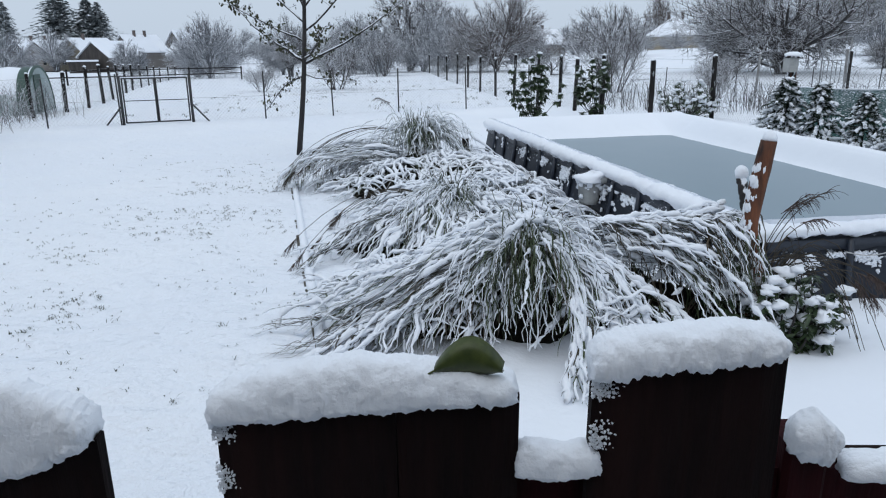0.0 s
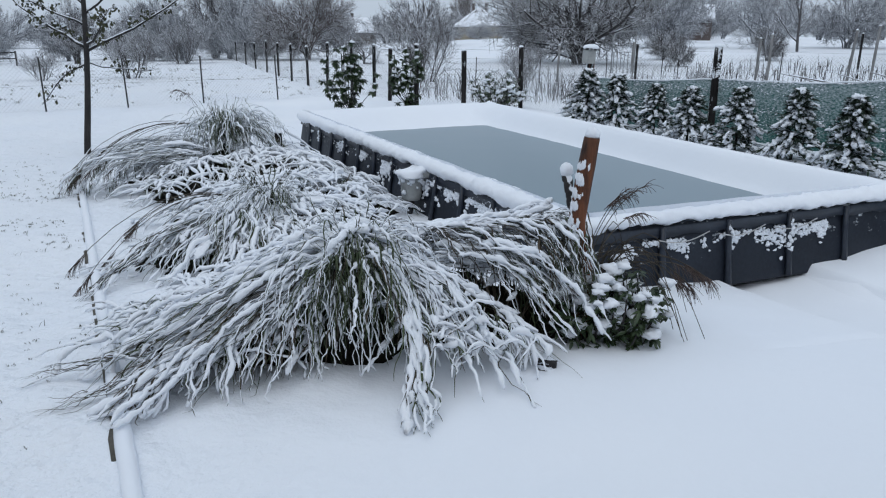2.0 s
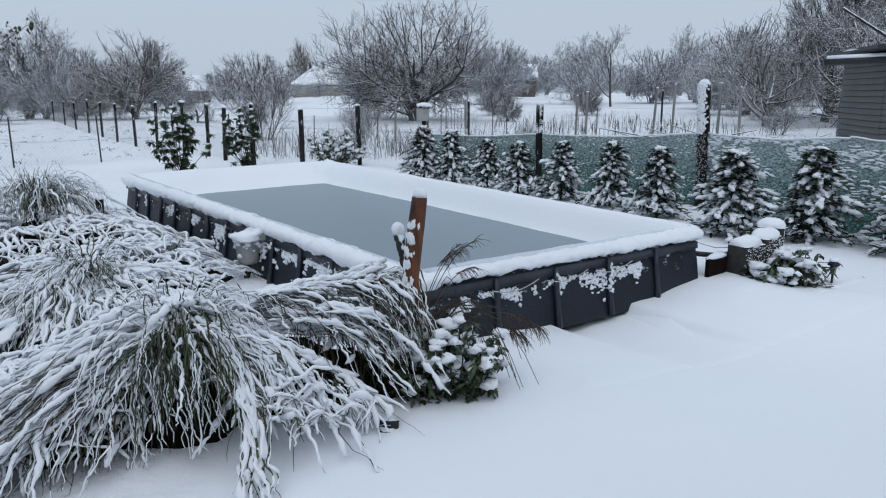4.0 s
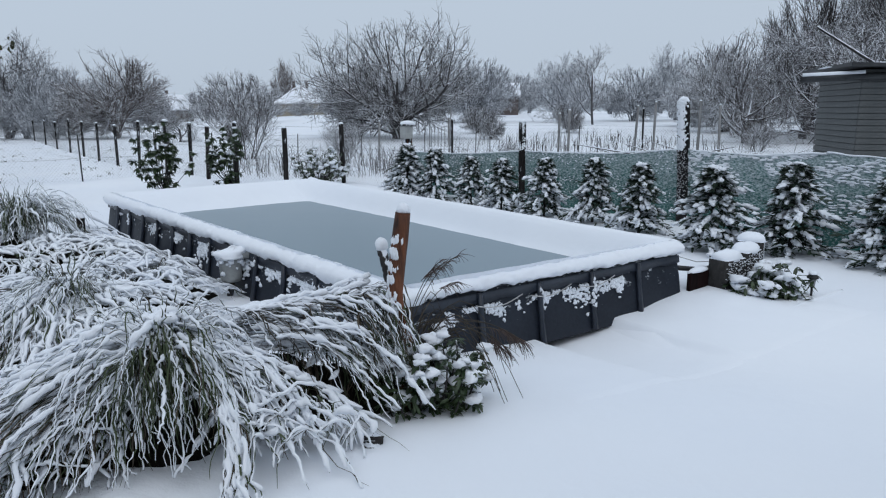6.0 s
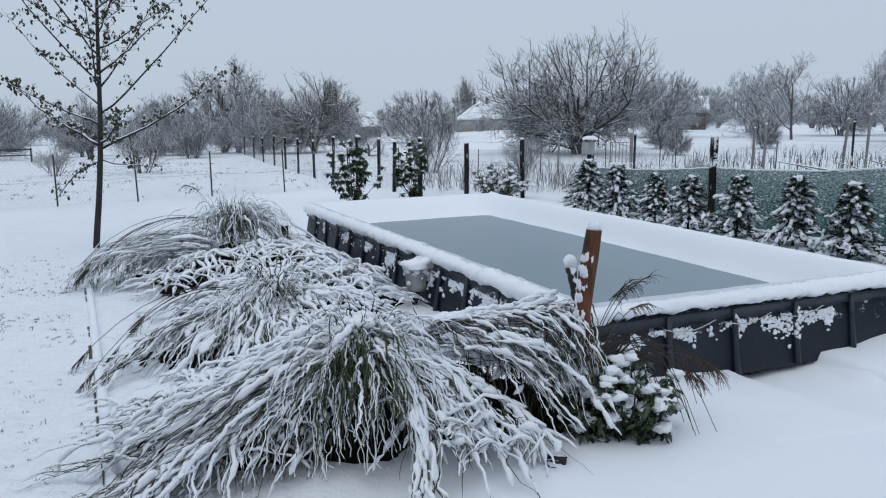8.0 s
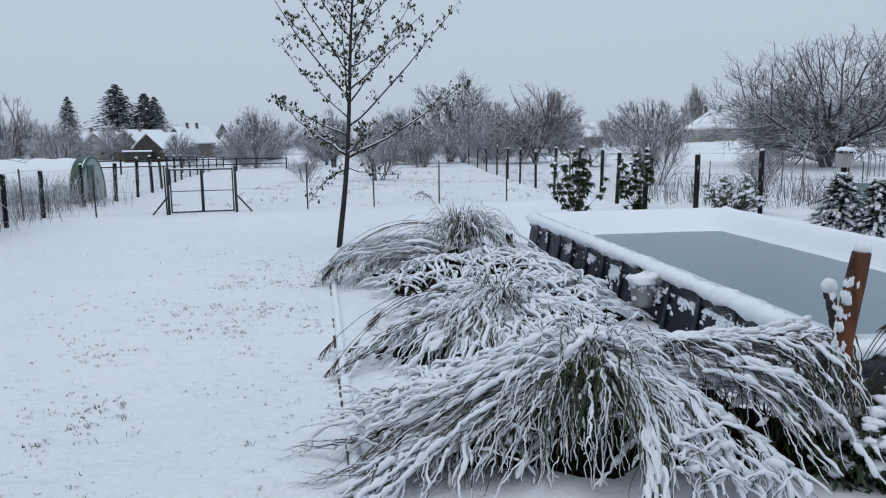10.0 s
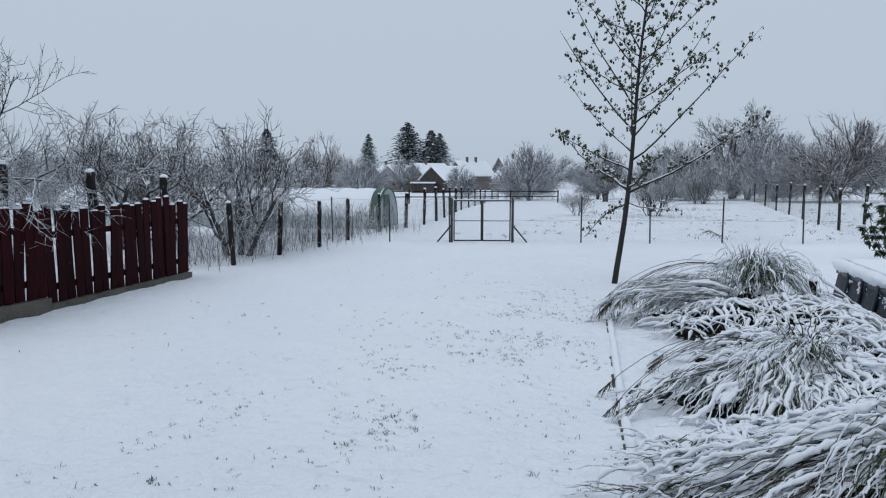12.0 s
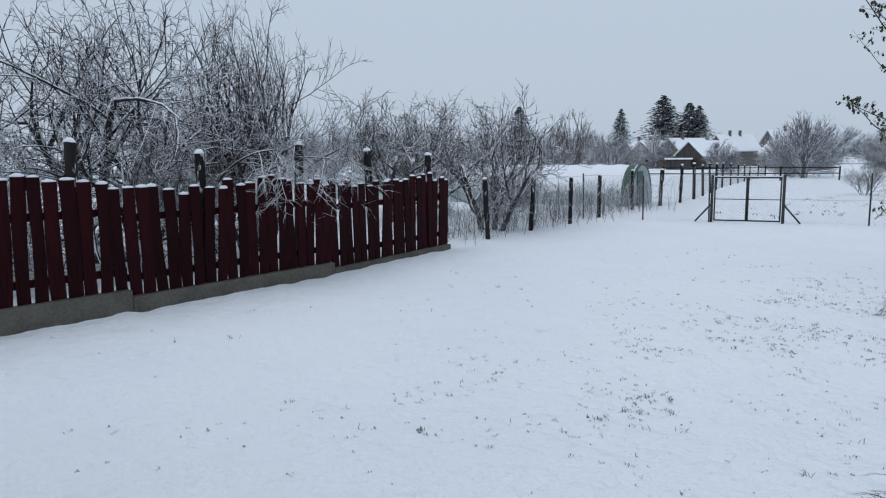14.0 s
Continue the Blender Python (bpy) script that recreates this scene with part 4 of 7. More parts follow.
c1, r1 = near.done()

mid = Clump((0.10, 7.75), "fallen grey-green grass clump matted with snow", 12,
    [(0.0, 0.0, 0.6, 0.42, 1), (-0.55, -0.45, 0.5, 0.28, 1), (0.55, -0.15, 0.6, 0.38, 1), (0.15, -0.75, 0.5, 0.28, 0.8), (0.3, 0.9, 0.7, 0.44, 1), (-0.35, 0.75, 0.6, 0.36, 1), (0.85, 0.85, 0.55, 0.38, 1)], 1.35, (0.05, 0.15), 0.032)
mr = mid.rng
mid.flow(470, 0.2, 0.7, 0.74, 0.7, 1.0, 3)
mid.pads(40, 0.085)
mid.pads(46, 0.10, None, 0.085)
for i in range(52):
    az, r = radians(mr.normal(235, 32)), mr.uniform(0.8, 1.45)
    x, y, h = r * math.cos(az), r * math.sin(az), mr.uniform(0.40, 0.56)
    mid.tress([(mr.normal(0, 0.15), mr.normal(0, 0.12), h), (0.4 * x, 0.4 * y, h * 0.88), (0.76 * x, 0.76 * y, h * 0.46), (x, y, 0.02)], int(mr.integers(2, 6)), 0.03, mr.uniform(0.06, 0.14), mr.uniform(0.8, 1.4), 0.72, 0.08, 0.5)
for i in range(120):
    az, r = radians(mr.uniform(170, 300)), mr.uniform(0.55, 0.95)
    x, y = r * math.cos(az), r * math.sin(az) - 0.05
    z = float(mid.heap(x * 0.9, y * 0.9)) + 0.06
    mid.tress([(x * 0.75, y * 0.75, z + 0.05), (x, y, z), (x * 1.18, y * 1.18, z * 0.5), (x * 1.26, y * 1.26, 0.01)], 1, 0.02, 0.06, mr.uniform(0.6, 1.1), 0.7, 0, 0.1)
mid.tress([(-0.45, -0.4, 0.42), (-0.85, -0.75, 0.34), (-1.15, -1.1, 0.16), (-1.36, -1.45, 0.02)], 16, 0.02, 0.03, 0.6, 0.25, 0, 0.2, 0.2)
mid.hang(130, (0.08, -0.1, 0.22), 250, 70, (0.2, 0.55), (0.34, 0.44), (0.22, 0.42), 0.35)
mid.hang(50, (-0.25, -0.35, 0.18), 240, 60, (0.2, 0.5), (0.26, 0.36), (0.10, 0.3), 0.4)
for i in range(18):
    a, r = mr.uniform(0, 6.28), mr.uniform(0.1, 0.5)
    mid.tress([(0.05, -0.1, 0.35), (0.5 * r * math.cos(a), 0.5 * r * math.sin(a), 0.62), (r * math.cos(a), r * math.sin(a), mr.uniform(0.65, 0.88))], 1, 0.02, 0.03, 0.5, 0.1, 0.02, 0.2, 0.6)
c2, r2 = mid.done()

far = Clump((-0.45, 11.2), "upright-hearted grass clump with drooping snowy leaves", 13,
    [(0.0, 0.0, 0.55, 0.58, 0.7), (0.5, -0.75, 0.7, 0.46, 1), (-0.2, -1.1, 0.65, 0.40, 1), (-0.75, -0.4, 0.5, 0.34, 0.8), (0.85, 0.05, 0.55, 0.40, 1), (1.1, -1.1, 0.6, 0.42, 1)], 1.45, (0, 0), 0.045)
fr = far.rng
far.flow(480, 0.25, 0.8, 0.78, 0.7, 1.0, 3)
far.pads(36, 0.10)
# bowed tresses on both sides, their tips hanging like a comb
for y0, z0, n in ((-0.95, 0.38, 12), (-0.7, 0.46, 16), (-0.45, 0.50, 12)):
    for x1 in (-1.35, -1.65, -1.9):
        way = [(-0.15, y0 * 0.6, z0), (-0.55, y0 * 0.85, z0 + 0.10), (x1 * 0.78, y0, z0 + 0.02), (x1, y0 - 0.1, 0.12)]
        far.tress(way, n, 0.07, 0.14, 0.75, 0.45, 0.08, 0.5, 0.4, 0.8)
        far.comb(way, 20, (0.16, 0.34), 0.3)
for x1, y1, z1 in ((1.25, -0.25, 0.16), (1.15, -0.5, 0.22), (1.3, 0.0, 0.2), (1.0, 0.2, 0.25)):
    for k in range(4):
        far.tress([(0.05 * k, 0, 0.5), (0.2 + 0.08 * k, y1 * 0.2, 0.84 - 0.05 * k), (0.6 + 0.05 * k, y1 * 0.7, 0.66 - 0.07 * k), (x1 - 0.1 * k, y1 - 0.05 * k, z1)], 7, 0.07, 0.16, 0.8, 0.5, 0.1, 0.5, 0.5)
far.hang(170, (0.05, -0.05, 0.25), 265, 60, (0.25, 0.85), (0.48, 0.76), (0.2, 0.5), 0.45)
far.hang(110, (0.1, 0.0, 0.3), 330, 60, (0.2, 0.8), (0.48, 0.74), (0.3, 0.6), 0.45)
for i in range(60):
    a, r = fr.uniform(0, 6.28), fr.uniform(0.1, 0.5)
    far.tress([(0, 0, 0.4), (0.5 * r * math.cos(a), 0.5 * r * math.sin(a), 0.8), (r * math.cos(a), r * math.sin(a), fr.uniform(0.95, 1.25))], 1, 0.02, 0.03, 0.5, 0.12, 0.02, 0.2, 0.7)
c3, r3 = far.done()
for i in range(9):
    a = r3.uniform(2.6, 3.6)
    plume(c3, (-0.2, 0, 0.7), (1.7 * math.cos(a) + r3.normal(0, 0.1), 1.2 * math.sin(a) - 0.7, r3.uniform(0.15, 0.35)), r3)
plume(c3, (-0.2, 0.1, 0.8), (-0.55, 0.1, 1.22), r3)
for i in range(6):
    plume(c2, (-0.2, 0.2, 0.4), (-1.35 + r2.normal(0, 0.1), -0.6 + 0.5 * r2.normal(), 0.06), r2)


# ---------------------------------------------------------------- trunk stubs, shrub and plumes by the pool
def make_stub():
    s = thing("tree_stub", (1.97, 4.85, 0.15), "forked orange-brown peeled trunk stub capped with snow", "tree stub")
    rng = np.random.default_rng(2)
    def limb(name, pts, rad, label=""):
        p = np.array(pts, float)
        t = np.linspace(0, 1, 26)
        path = np.stack([np.interp(t, np.linspace(0, 1, len(p)), p[:, q]) for q in range(3)], 1)
        path[1:-1] = (path[:-2] + path[1:-1] * 2 + path[2:]) / 4
        path += rng.normal(0, 0.003, path.shape)
        r = np.interp(t, np.linspace(0, 1, len(rad)), rad) * (1 + 0.07 * np.sin(t * 23) + 0.05 * rng.normal(size=26))
        return part(name, Build().tube(path, r, 11), STUB_WOOD if name == "main_stem" else BARK_DARK, s, label), path, r
    a, pa, ra = limb("main_stem", [(-0.02, -0.26, -0.2), (0.02, -0.20, 0.12), (0.05, -0.12, 0.36), (-0.02, -0.10, 0.72), (0.06, -0.08, 1.22)], [0.066, 0.066, 0.062, 0.056, 0.047], "orange peeled trunk")
    limb("cut_stem", [(-0.42, -0.64, -0.12), (-0.38, -0.60, 0.0), (-0.34, -0.55, 0.10)], [0.062, 0.060, 0.056], "brown cut stem at the foot")
    b, pb, rb = limb("side_stem", [(0.0, -0.10, 0.62), (0.0, 0.0, 0.80), (-0.01, 0.10, 0.98)], [0.034, 0.03, 0.028], "dark barked fork")
    cap = Build().lump((0.06, -0.08, 1.24), (0.045, 0.045, 0.045), rng, 0.08, 10, 7, flat=-0.4)
    cap.lump((-0.01, 0.10, 1.0), (0.042, 0.042, 0.05), rng, 0.08, 10, 7, flat=-0.5)
    for _ in range(260):
        i = int(rng.integers(9, 24))
        a = radians(rng.normal(205, 20))
        k = rng.uniform(0.006, 0.015) * (1.5 if 12 < i < 18 else 0.9)
        cap.lump(pa[i] + np.array((math.cos(a), math.sin(a), 0)) * ra[i] * 0.95 + (0, 0, rng.uniform(-0.02, 0.02)), (k * 0.7, k, k * 2.4), rng, 0.3, 7, 5, a)
    tagged(part("snow_cover", cap, SNOW_LUMP, s), kind="stuff")
    return s


make_stub()


def leafy_shrub(name, place, label, seed, size, leaves, leaf_len, leaf_wide, mat, snow_lumps, group="", stems=9, snow_size=0.07, category="shrub"):
    """A broad-leaved evergreen: stems, leaves in whorls at the shoot tips, snow pads on top."""
    rng = np.random.default_rng(seed)
    s = thing(name, place, label, category, group)
    wood, foliage, snow = Build(), Build(), Build()
    tips = []
    for i in range(stems):
        az, lean = rng.uniform(0, 6.28), rng.uniform(0.15, 0.95)
        for j in range(3):
            az2 = az + rng.normal(0, 0.6)
            h = size[2] * rng.uniform(0.45, 1.0)
            end = np.array((math.cos(az2) * size[0] * lean, math.sin(az2) * size[1] * lean, h * (1.05 - 0.45 * lean * lean)))
            t = np.linspace(0, 1, 7)[:, None]
            path = np.array((0, 0, 0)) * (1 - t) + end * t + np.array((math.cos(az2), math.sin(az2), -0.6)) * 0.10 * np.sin(t * math.pi)
            path[:, 2] = np.maximum(path[:, 2], 0.0)
            wood.tube(path, np.linspace(0.012, 0.004, 7), 5)
            tips += [path[-1], path[-3] + rng.normal(0, 0.03, 3), path[-2] + rng.normal(0, 0.04, 3), path[int(rng.integers(1, 4))] + rng.normal(0, 0.07, 3) * (1, 1, 0.5)]
    each = max(4, leaves // len(tips))
    for p in tips:
        for q in range(each):
            az, droop = rng.uniform(0, 6.28), rng.uniform(-0.9, 0.35)
            d = np.array((math.cos(az) * math.cos(droop), math.sin(az) * math.cos(droop), math.sin(droop)))
            side = np.array((-math.sin(az), math.cos(az), rng.normal(0, 0.25)))
            length = leaf_len * rng.uniform(0.6, 1.15)
            t = np.linspace(0, 1, 5)
            pts = p + d * (t * length)[:, None] + np.array((0, 0, -1)) * (t ** 2 * length * 0.25)[:, None] + rng.normal(0, 0.012, 3)
            foliage.blade(pts, leaf_wide * 0.5 * np.sin(math.pi * (0.06 + 0.88 * t)), side)
    tops = sorted(tips, key=lambda p: -p[2])
    for i in range(snow_lumps):
        p = tops[int(rng.integers(0, max(3, int(len(tops) * 0.8))))]
        k = snow_size * rng.uniform(0.45, 1.15)
        snow.lump(p + (rng.normal(0, 0.02), rng.normal(0, 0.02), 0.02), (k, k * rng.uniform(0.5, 1), k * 0.45), rng, 0.28, 10, 7, rng.uniform(0, 6), rng.uniform(-0.3, 0.4))
    tagged(part("branch_work", wood, BARK_DARK, s), kind="stuff")
    part("foliage", foliage, mat, s)
    if snow_lumps:
        tagged(part("snow_cover", snow, SNOW_LUMP, s), kind="stuff")
    return s


leafy_shrub("evergreen_shrub", (2.10, 4.72, 0.12), "low dark evergreen shrub crushed under lumps of snow", 21, (0.60, 0.48, 0.50), 3200, 0.058, 0.024, LEAF, 120, stems=26, snow_size=0.058)
leafy_shrub("rhododendron", (2.15, 19.2, 0), "tall broad-leaved evergreen with drooping leaves and snow", 22, (0.95, 0.8, 1.75), 1700, 0.14, 0.055, LEAF, 70, "broad-leaved evergreens", 7, 0.07)
leafy_shrub("rhododendron", (3.95, 19.9, 0), "broad-leaved evergreen beside the wire fence, dusted with snow", 23, (0.9, 0.8, 1.7), 1300, 0.14, 0.055, LEAF, 44, "broad-leaved evergreens", 6, 0.065)
leafy_shrub("garden_shrub", (6.15, 19.6, 0), "rounded shrub heaped with snow by the fence posts", 24, (1.0, 0.7, 1.0), 1500, 0.10, 0.035, LEAF, 120, stems=18, snow_size=0.085)
leafy_shrub("garden_shrub", (6.80, 5.82, 0), "low broad-leaved shrub bowed under snow by the blocks", 25, (0.5, 0.42, 0.40), 900, 0.10, 0.04, LEAF, 70, stems=15, snow_size=0.085)

by_pool = thing("reed_stalks", (2.4, 4.95, 0.12), "dry reed stalks with drooping brown plumes beside the stub", "ornamental grass")
rp = np.random.default_rng(31)
for i in range(9):
    hi = i < 4
    a = rp.uniform(-0.3, 0.9)
    tip = (-0.05 + 0.2 * math.cos(a) * rp.uniform(0.6, 1.2), 0.2 * math.sin(a), rp.uniform(0.72, 0.92)) if hi else (0.35 + rp.uniform(-0.1, 0.25), rp.uniform(-0.35, 0.1), rp.uniform(0.15, 0.45))
    plume(by_pool, (rp.normal(-0.25, 0.08), rp.normal(0, 0.08), rp.uniform(0.2, 0.5)), tip, rp)
for i in range(26):
    t = np.linspace(0, 1, 9)[:, None]
    a = rp.uniform(-1.2, 0.7)
    e = np.array((math.cos(a), math.sin(a), 0)) * rp.uniform(0.3, 0.75)
    part("stalk", Build().tube(np.array((-0.25, 0, 0.05)) + e * t + np.array((0, 0, 1)) * (rp.uniform(0.9, 1.5) * t * (1 - t) * 1.6 + 0.02), np.linspace(0.004, 0.002, 9), 4), STRAW, by_pool)


# ---------------------------------------------------------------- bed edging
def make_kerb():
    k = thing("bed_edging", (-0.45, 3.75, 0), "narrow concrete bed edging half buried in snow", "edging", kind="structure")
    a, b = np.array((0.14, -0.55)), np.array((-1.75, 6.85))
    d = (b - a) / np.hypot(*(b - a))
    length, piece = float(np.hypot(*(b - a))), 0.33
    me = Build().box((0, 0, 0), (piece, 0.05, 0.16), 0, 0.008).mesh("kerb_stone", False)
    me.materials.append(CONCRETE)
    turn = math.atan2(d[1], d[0])
    sn = Build()
    rng = np.random.default_rng(8)
    for i in range(int(length / 0.335)):
        p = a + d * (i + 0.5) * 0.335 + np.array((-d[1], d[0])) * 0.008
        shared("kerb_stone", me, k, (p[0] + rng.normal(0, 0.008), p[1], ground_z(p[0] - 0.45, p[1] + 3.75) - 0.077 + rng.normal(0, 0.003)), turn + rng.normal(0, 0.012))
    n = 70
    pts = []
    for i in range(n + 1):
        q = a + d * length * i / n + np.array((d[1], -d[0])) * (0.022 + 0.006 * n2(i, 0, 0.4))
        pts.append((q[0], q[1], ground_z(q[0] - 0.45, q[1] + 3.75) + 0.012 + 0.008 * n2(i, 3, 0.5)))
    sn.tube(pts, [0.040 + 0.007 * n2(i, 5, 0.6) for i in range(n + 1)], 8)
    part("snow_ridge", sn, SNOW, k)


make_kerb()


# ---------------------------------------------------------------- blocks and path light
def make_blocks():
    rng = np.random.default_rng(14)
    for x, y, sx, sy, sz, tn in ((6.49, 6.17, 0.35, 0.24, 0.45, 6), (6.85, 6.25, 0.37, 0.24, 0.49, 16), (7.15, 6.42, 0.25, 0.28, 0.55, 38)):
        b = thing("stone_block", (x, y, 0.0), "rough dark wall block with thick snow on top", "stone block", "low bed wall", turn=tn)
        part("block", Build().box((0, 0, sz / 2 - 0.04), (sx, sy, sz), 0, 0.022), OLD_STONE, b, smooth=False)
        part("snow_cap", Build().lump((0, 0, sz - 0.03), (sx * 0.53, sy * 0.56, 0.085), rng, 0.08, 20, 10, flat=-0.35), SNOW, b)
        crumbs = Build()
        for _ in range(130):
            q = rng.uniform(-0.5, 0.5)
            h = sz - 0.06 - abs(rng.normal(0, 0.11))
            crumbs.lump((q * sx, -sy / 2 - 0.001, h), (rng.uniform(0.003, 0.010), 0.005, rng.uniform(0.003, 0.007)), rng, 0.3, 6, 4)
        tagged(part("stuck_snow", crumbs, SNOW_LUMP, b, "crumbs of stuck snow"), kind="stuff")
    lamp = thing("solar_path_light", (7.16, 5.62, 0), "small black solar path light in the snow", "path light")
    part("stake", Build().tube([(0, 0, -0.05), (0, 0, 0.14)], 0.012, 8), STEEL, lamp)
    part("glass", Build().tube([(0, 0, 0.14), (0, 0, 0.23)], [0.025, 0.035], 10), WIRE, lamp)
    part("cap", Build().tube([(0, 0, 0.23), (0, 0, 0.26), (0, 0, 0.27)], [0.06, 0.05, 0.02], 12), STEEL, lamp)
    part("snow_cap", Build().lump((0, 0, 0.28), (0.055, 0.055, 0.035), rng, 0.1, 9, 6, flat=-0.2), SNOW_LUMP, lamp)
    board = thing("timber_board", (6.14, 6.24, 0), "dark wet timber board on edge between pool and blocks", "board", turn=10)
    part("plank", Build().box((0, 0, 0.10), (0.34, 0.05, 0.38), 0, 0.008), BLACK_WOOD, board, smooth=False)
    part("snow_cap", Build().lump((0, 0, 0.295), (0.17, 0.05, 0.04), rng, 0.15, 14, 7, flat=-0.3), SNOW_LUMP, board)
    ends = [(5.37, 5.07), (6.41, 5.33), (7.73, 5.67)]
    edging = thing("buried_edging", (*ends[-1], 0), "garden edging under snow with a dark bare tip", "edging")
    ridge = spline([(x - ends[-1][0], y - ends[-1][1], ground_z(x, y) - 0.014) for x, y in ends], 30)
    part("snow_ridge", Build().tube(ridge, [0.012 + 0.022 * i / 29 + 0.004 * n2(i, 2, 0.5) for i in range(30)], 8), SNOW, edging)
    part("tip", Build().tube([ridge[-2], ridge[-1] + (ridge[-1] - ridge[-2]) * 0.5], 0.022, 8), BLACK_WOOD, edging)
    pipe = thing("drain_pipe", (6.2, 6.42, 0), "dark pipe and cord running from the pool corner", "pipe")
    part("pipe_run", Build().tube([(-0.18, 0.0, 0.30), (0.15, 0.05, 0.24), (0.4, 0.1, 0.22)], 0.028, 8), STEEL, pipe)
    part("cord", Build().tube([(-0.3, -0.04, 0.46), (0.1, 0.0, 0.34), (0.45, 0.06, 0.30)], 0.005, 5), ROPE, pipe)
    part("snow_cap", Build().lump((0.20, 0.05, 0.255), (0.12, 0.035, 0.025), rng, 0.1, 10, 6), SNOW_LUMP, pipe)


make_blocks()


# ---------------------------------------------------------------- fences
def round_post(height, radius, seed, cap=True, sides=9):
    """Meshes of a wooden post and of its snow cap."""
    rng = np.random.default_rng(seed)
    k = 9
    z = np.linspace(-0.25, height, k)
    path = np.stack([0.012 * np.sin(z * 2.1 + seed), 0.012 * np.cos(z * 1.7 + seed), z], 1)
    post = Build().tube(path, radius * (1 + 0.06 * rng.normal(size=k)), sides).mesh("post")
    post.materials.append(POST_WOOD)
    c = Build().lump((path[-1][0], path[-1][1], 0.0), (radius * 1.02, radius * 1.02, radius * 0.8), rng, 0.10, 12, 8, flat=-0.1)
    snow = c.mesh("snow_cap")
    snow.materials.append(SNOW_LUMP)
    return post, snow


POSTS = [round_post(1.0, 0.055, s) for s in range(4)]
PALE_POSTS = [round_post(1.0, 0.055, s) for s in range(4, 8)]
for pale, _ in PALE_POSTS:
    pale.materials[0] = PALE_WOOD


def put_post(parent, x, y, base, height, radius=1.0, seed=0, lean=0.0, name="post", pale=False):
    rng = np.random.default_rng(seed + 77)
    post, snow = (PALE_POSTS if pale else POSTS)[seed % 4]
    ob = shared(name, post, parent, (x, y, base), rng.uniform(0, 6), (radius, radius, height), lean + rng.normal(0, 0.02))
    cap = new("snow_cap", snow)
    cap.parent = ob
    cap.matrix_basis = Matrix.LocRotScale((0, 0, 1.0), None, (1, 1, radius / height))
    return ob


def wire_panel(b, p, q, z0p, z0q, low, high, pitch=0.075, r=0.0016):
    """Woven diamond wire between two posts."""
    p, q = np.array(p, float), np.array(q, float)
    length = float(np.hypot(*(q - p)))
    h = high - low
    n = int(length / pitch)
    for i in range(-int(h / pitch), n + 1):
        for way in (1, -1):
            s0, s1 = i * pitch, i * pitch + h
            a, c = max(s0, 0), min(s1, length)
            if c - a < 0.02:
                continue
            za, zc = (a - s0), (c - s0)
            if way < 0:
                za, zc = h - za, h - zc
            def at(s, z):
                w = p + (q - p) * (s / length)
                return (w[0], w[1], z0p + (z0q - z0p) * s / length + low + z)
            b.tube([at(a, za), at(c, zc)], r, 3, cap=False)


def wire_fence(name, label, pts, height, kind_post, mesh_high, group="", post_r=1.0, pitch=0.09, wires=(0.98,), seed=0, r=0.0018):
    """Posts at pts with woven wire and tension wires between."""
    o = np.array(pts[0])
    f = thing(name, (o[0], o[1], 0), label, "wire fence", group)
    rel = [np.array(p) - o for p in pts]
    zs = [ground_z(*p) for p in pts]
    rng = np.random.default_rng(seed)
    for i, (p, z) in enumerate(zip(rel, zs)):
        if kind_post == "wood":
            put_post(f, p[0], p[1], z, height * rng.uniform(0.93, 1.05), post_r * rng.uniform(0.85, 1.15), seed + i)
        else:
            ob = part("post", Build().tube([(p[0], p[1], z - 0.1), (p[0] + rng.normal(0, 0.02), p[1], z + height * rng.uniform(0.95, 1.04))], 0.021 * post_r, 8), STEEL, f)
    for i in range(len(rel) - 1):
        b = Build()
        if mesh_high:
            wire_panel(b, rel[i], rel[i + 1], zs[i], zs[i + 1], 0.02, mesh_high, pitch, r)
        for w in wires:
            a, c = rel[i], rel[i + 1]
            m = (a + c) / 2
            h = height * w
            b.tube([(*a, zs[i] + h), (*m, (zs[i] + zs[i + 1]) / 2 + h - 0.02), (*c, zs[i + 1] + h)], 0.003, 4)
        part("woven_wire", b, WIRE, f)
    return f


# cross fence with the gate, from the garden's far corner to the hedge posts
def cross(x):
    return (x, 18.66 + (x + 10.37) * (23.43 - 18.66) / (0.43 + 10.37))
wire_fence("wire_fence", "woven wire fence on thin dark steel posts in snow", [cross(-11.9), cross(-10.37), cross(-8.78)], 1.28, "steel", 1.2, "garden cross fence", 1.0, 0.10, (0.97, 0.5), 40)
wire_fence("wire_fence", "woven wire fence on thin dark steel posts in snow", [cross(x) for x in (-7.1, -5.32, -3.52, -1.65, 0.43, 2.5, 4.3)], 1.3, "steel", 1.2, "garden cross fence", 1.0, 0.10, (0.97, 0.5), 41)


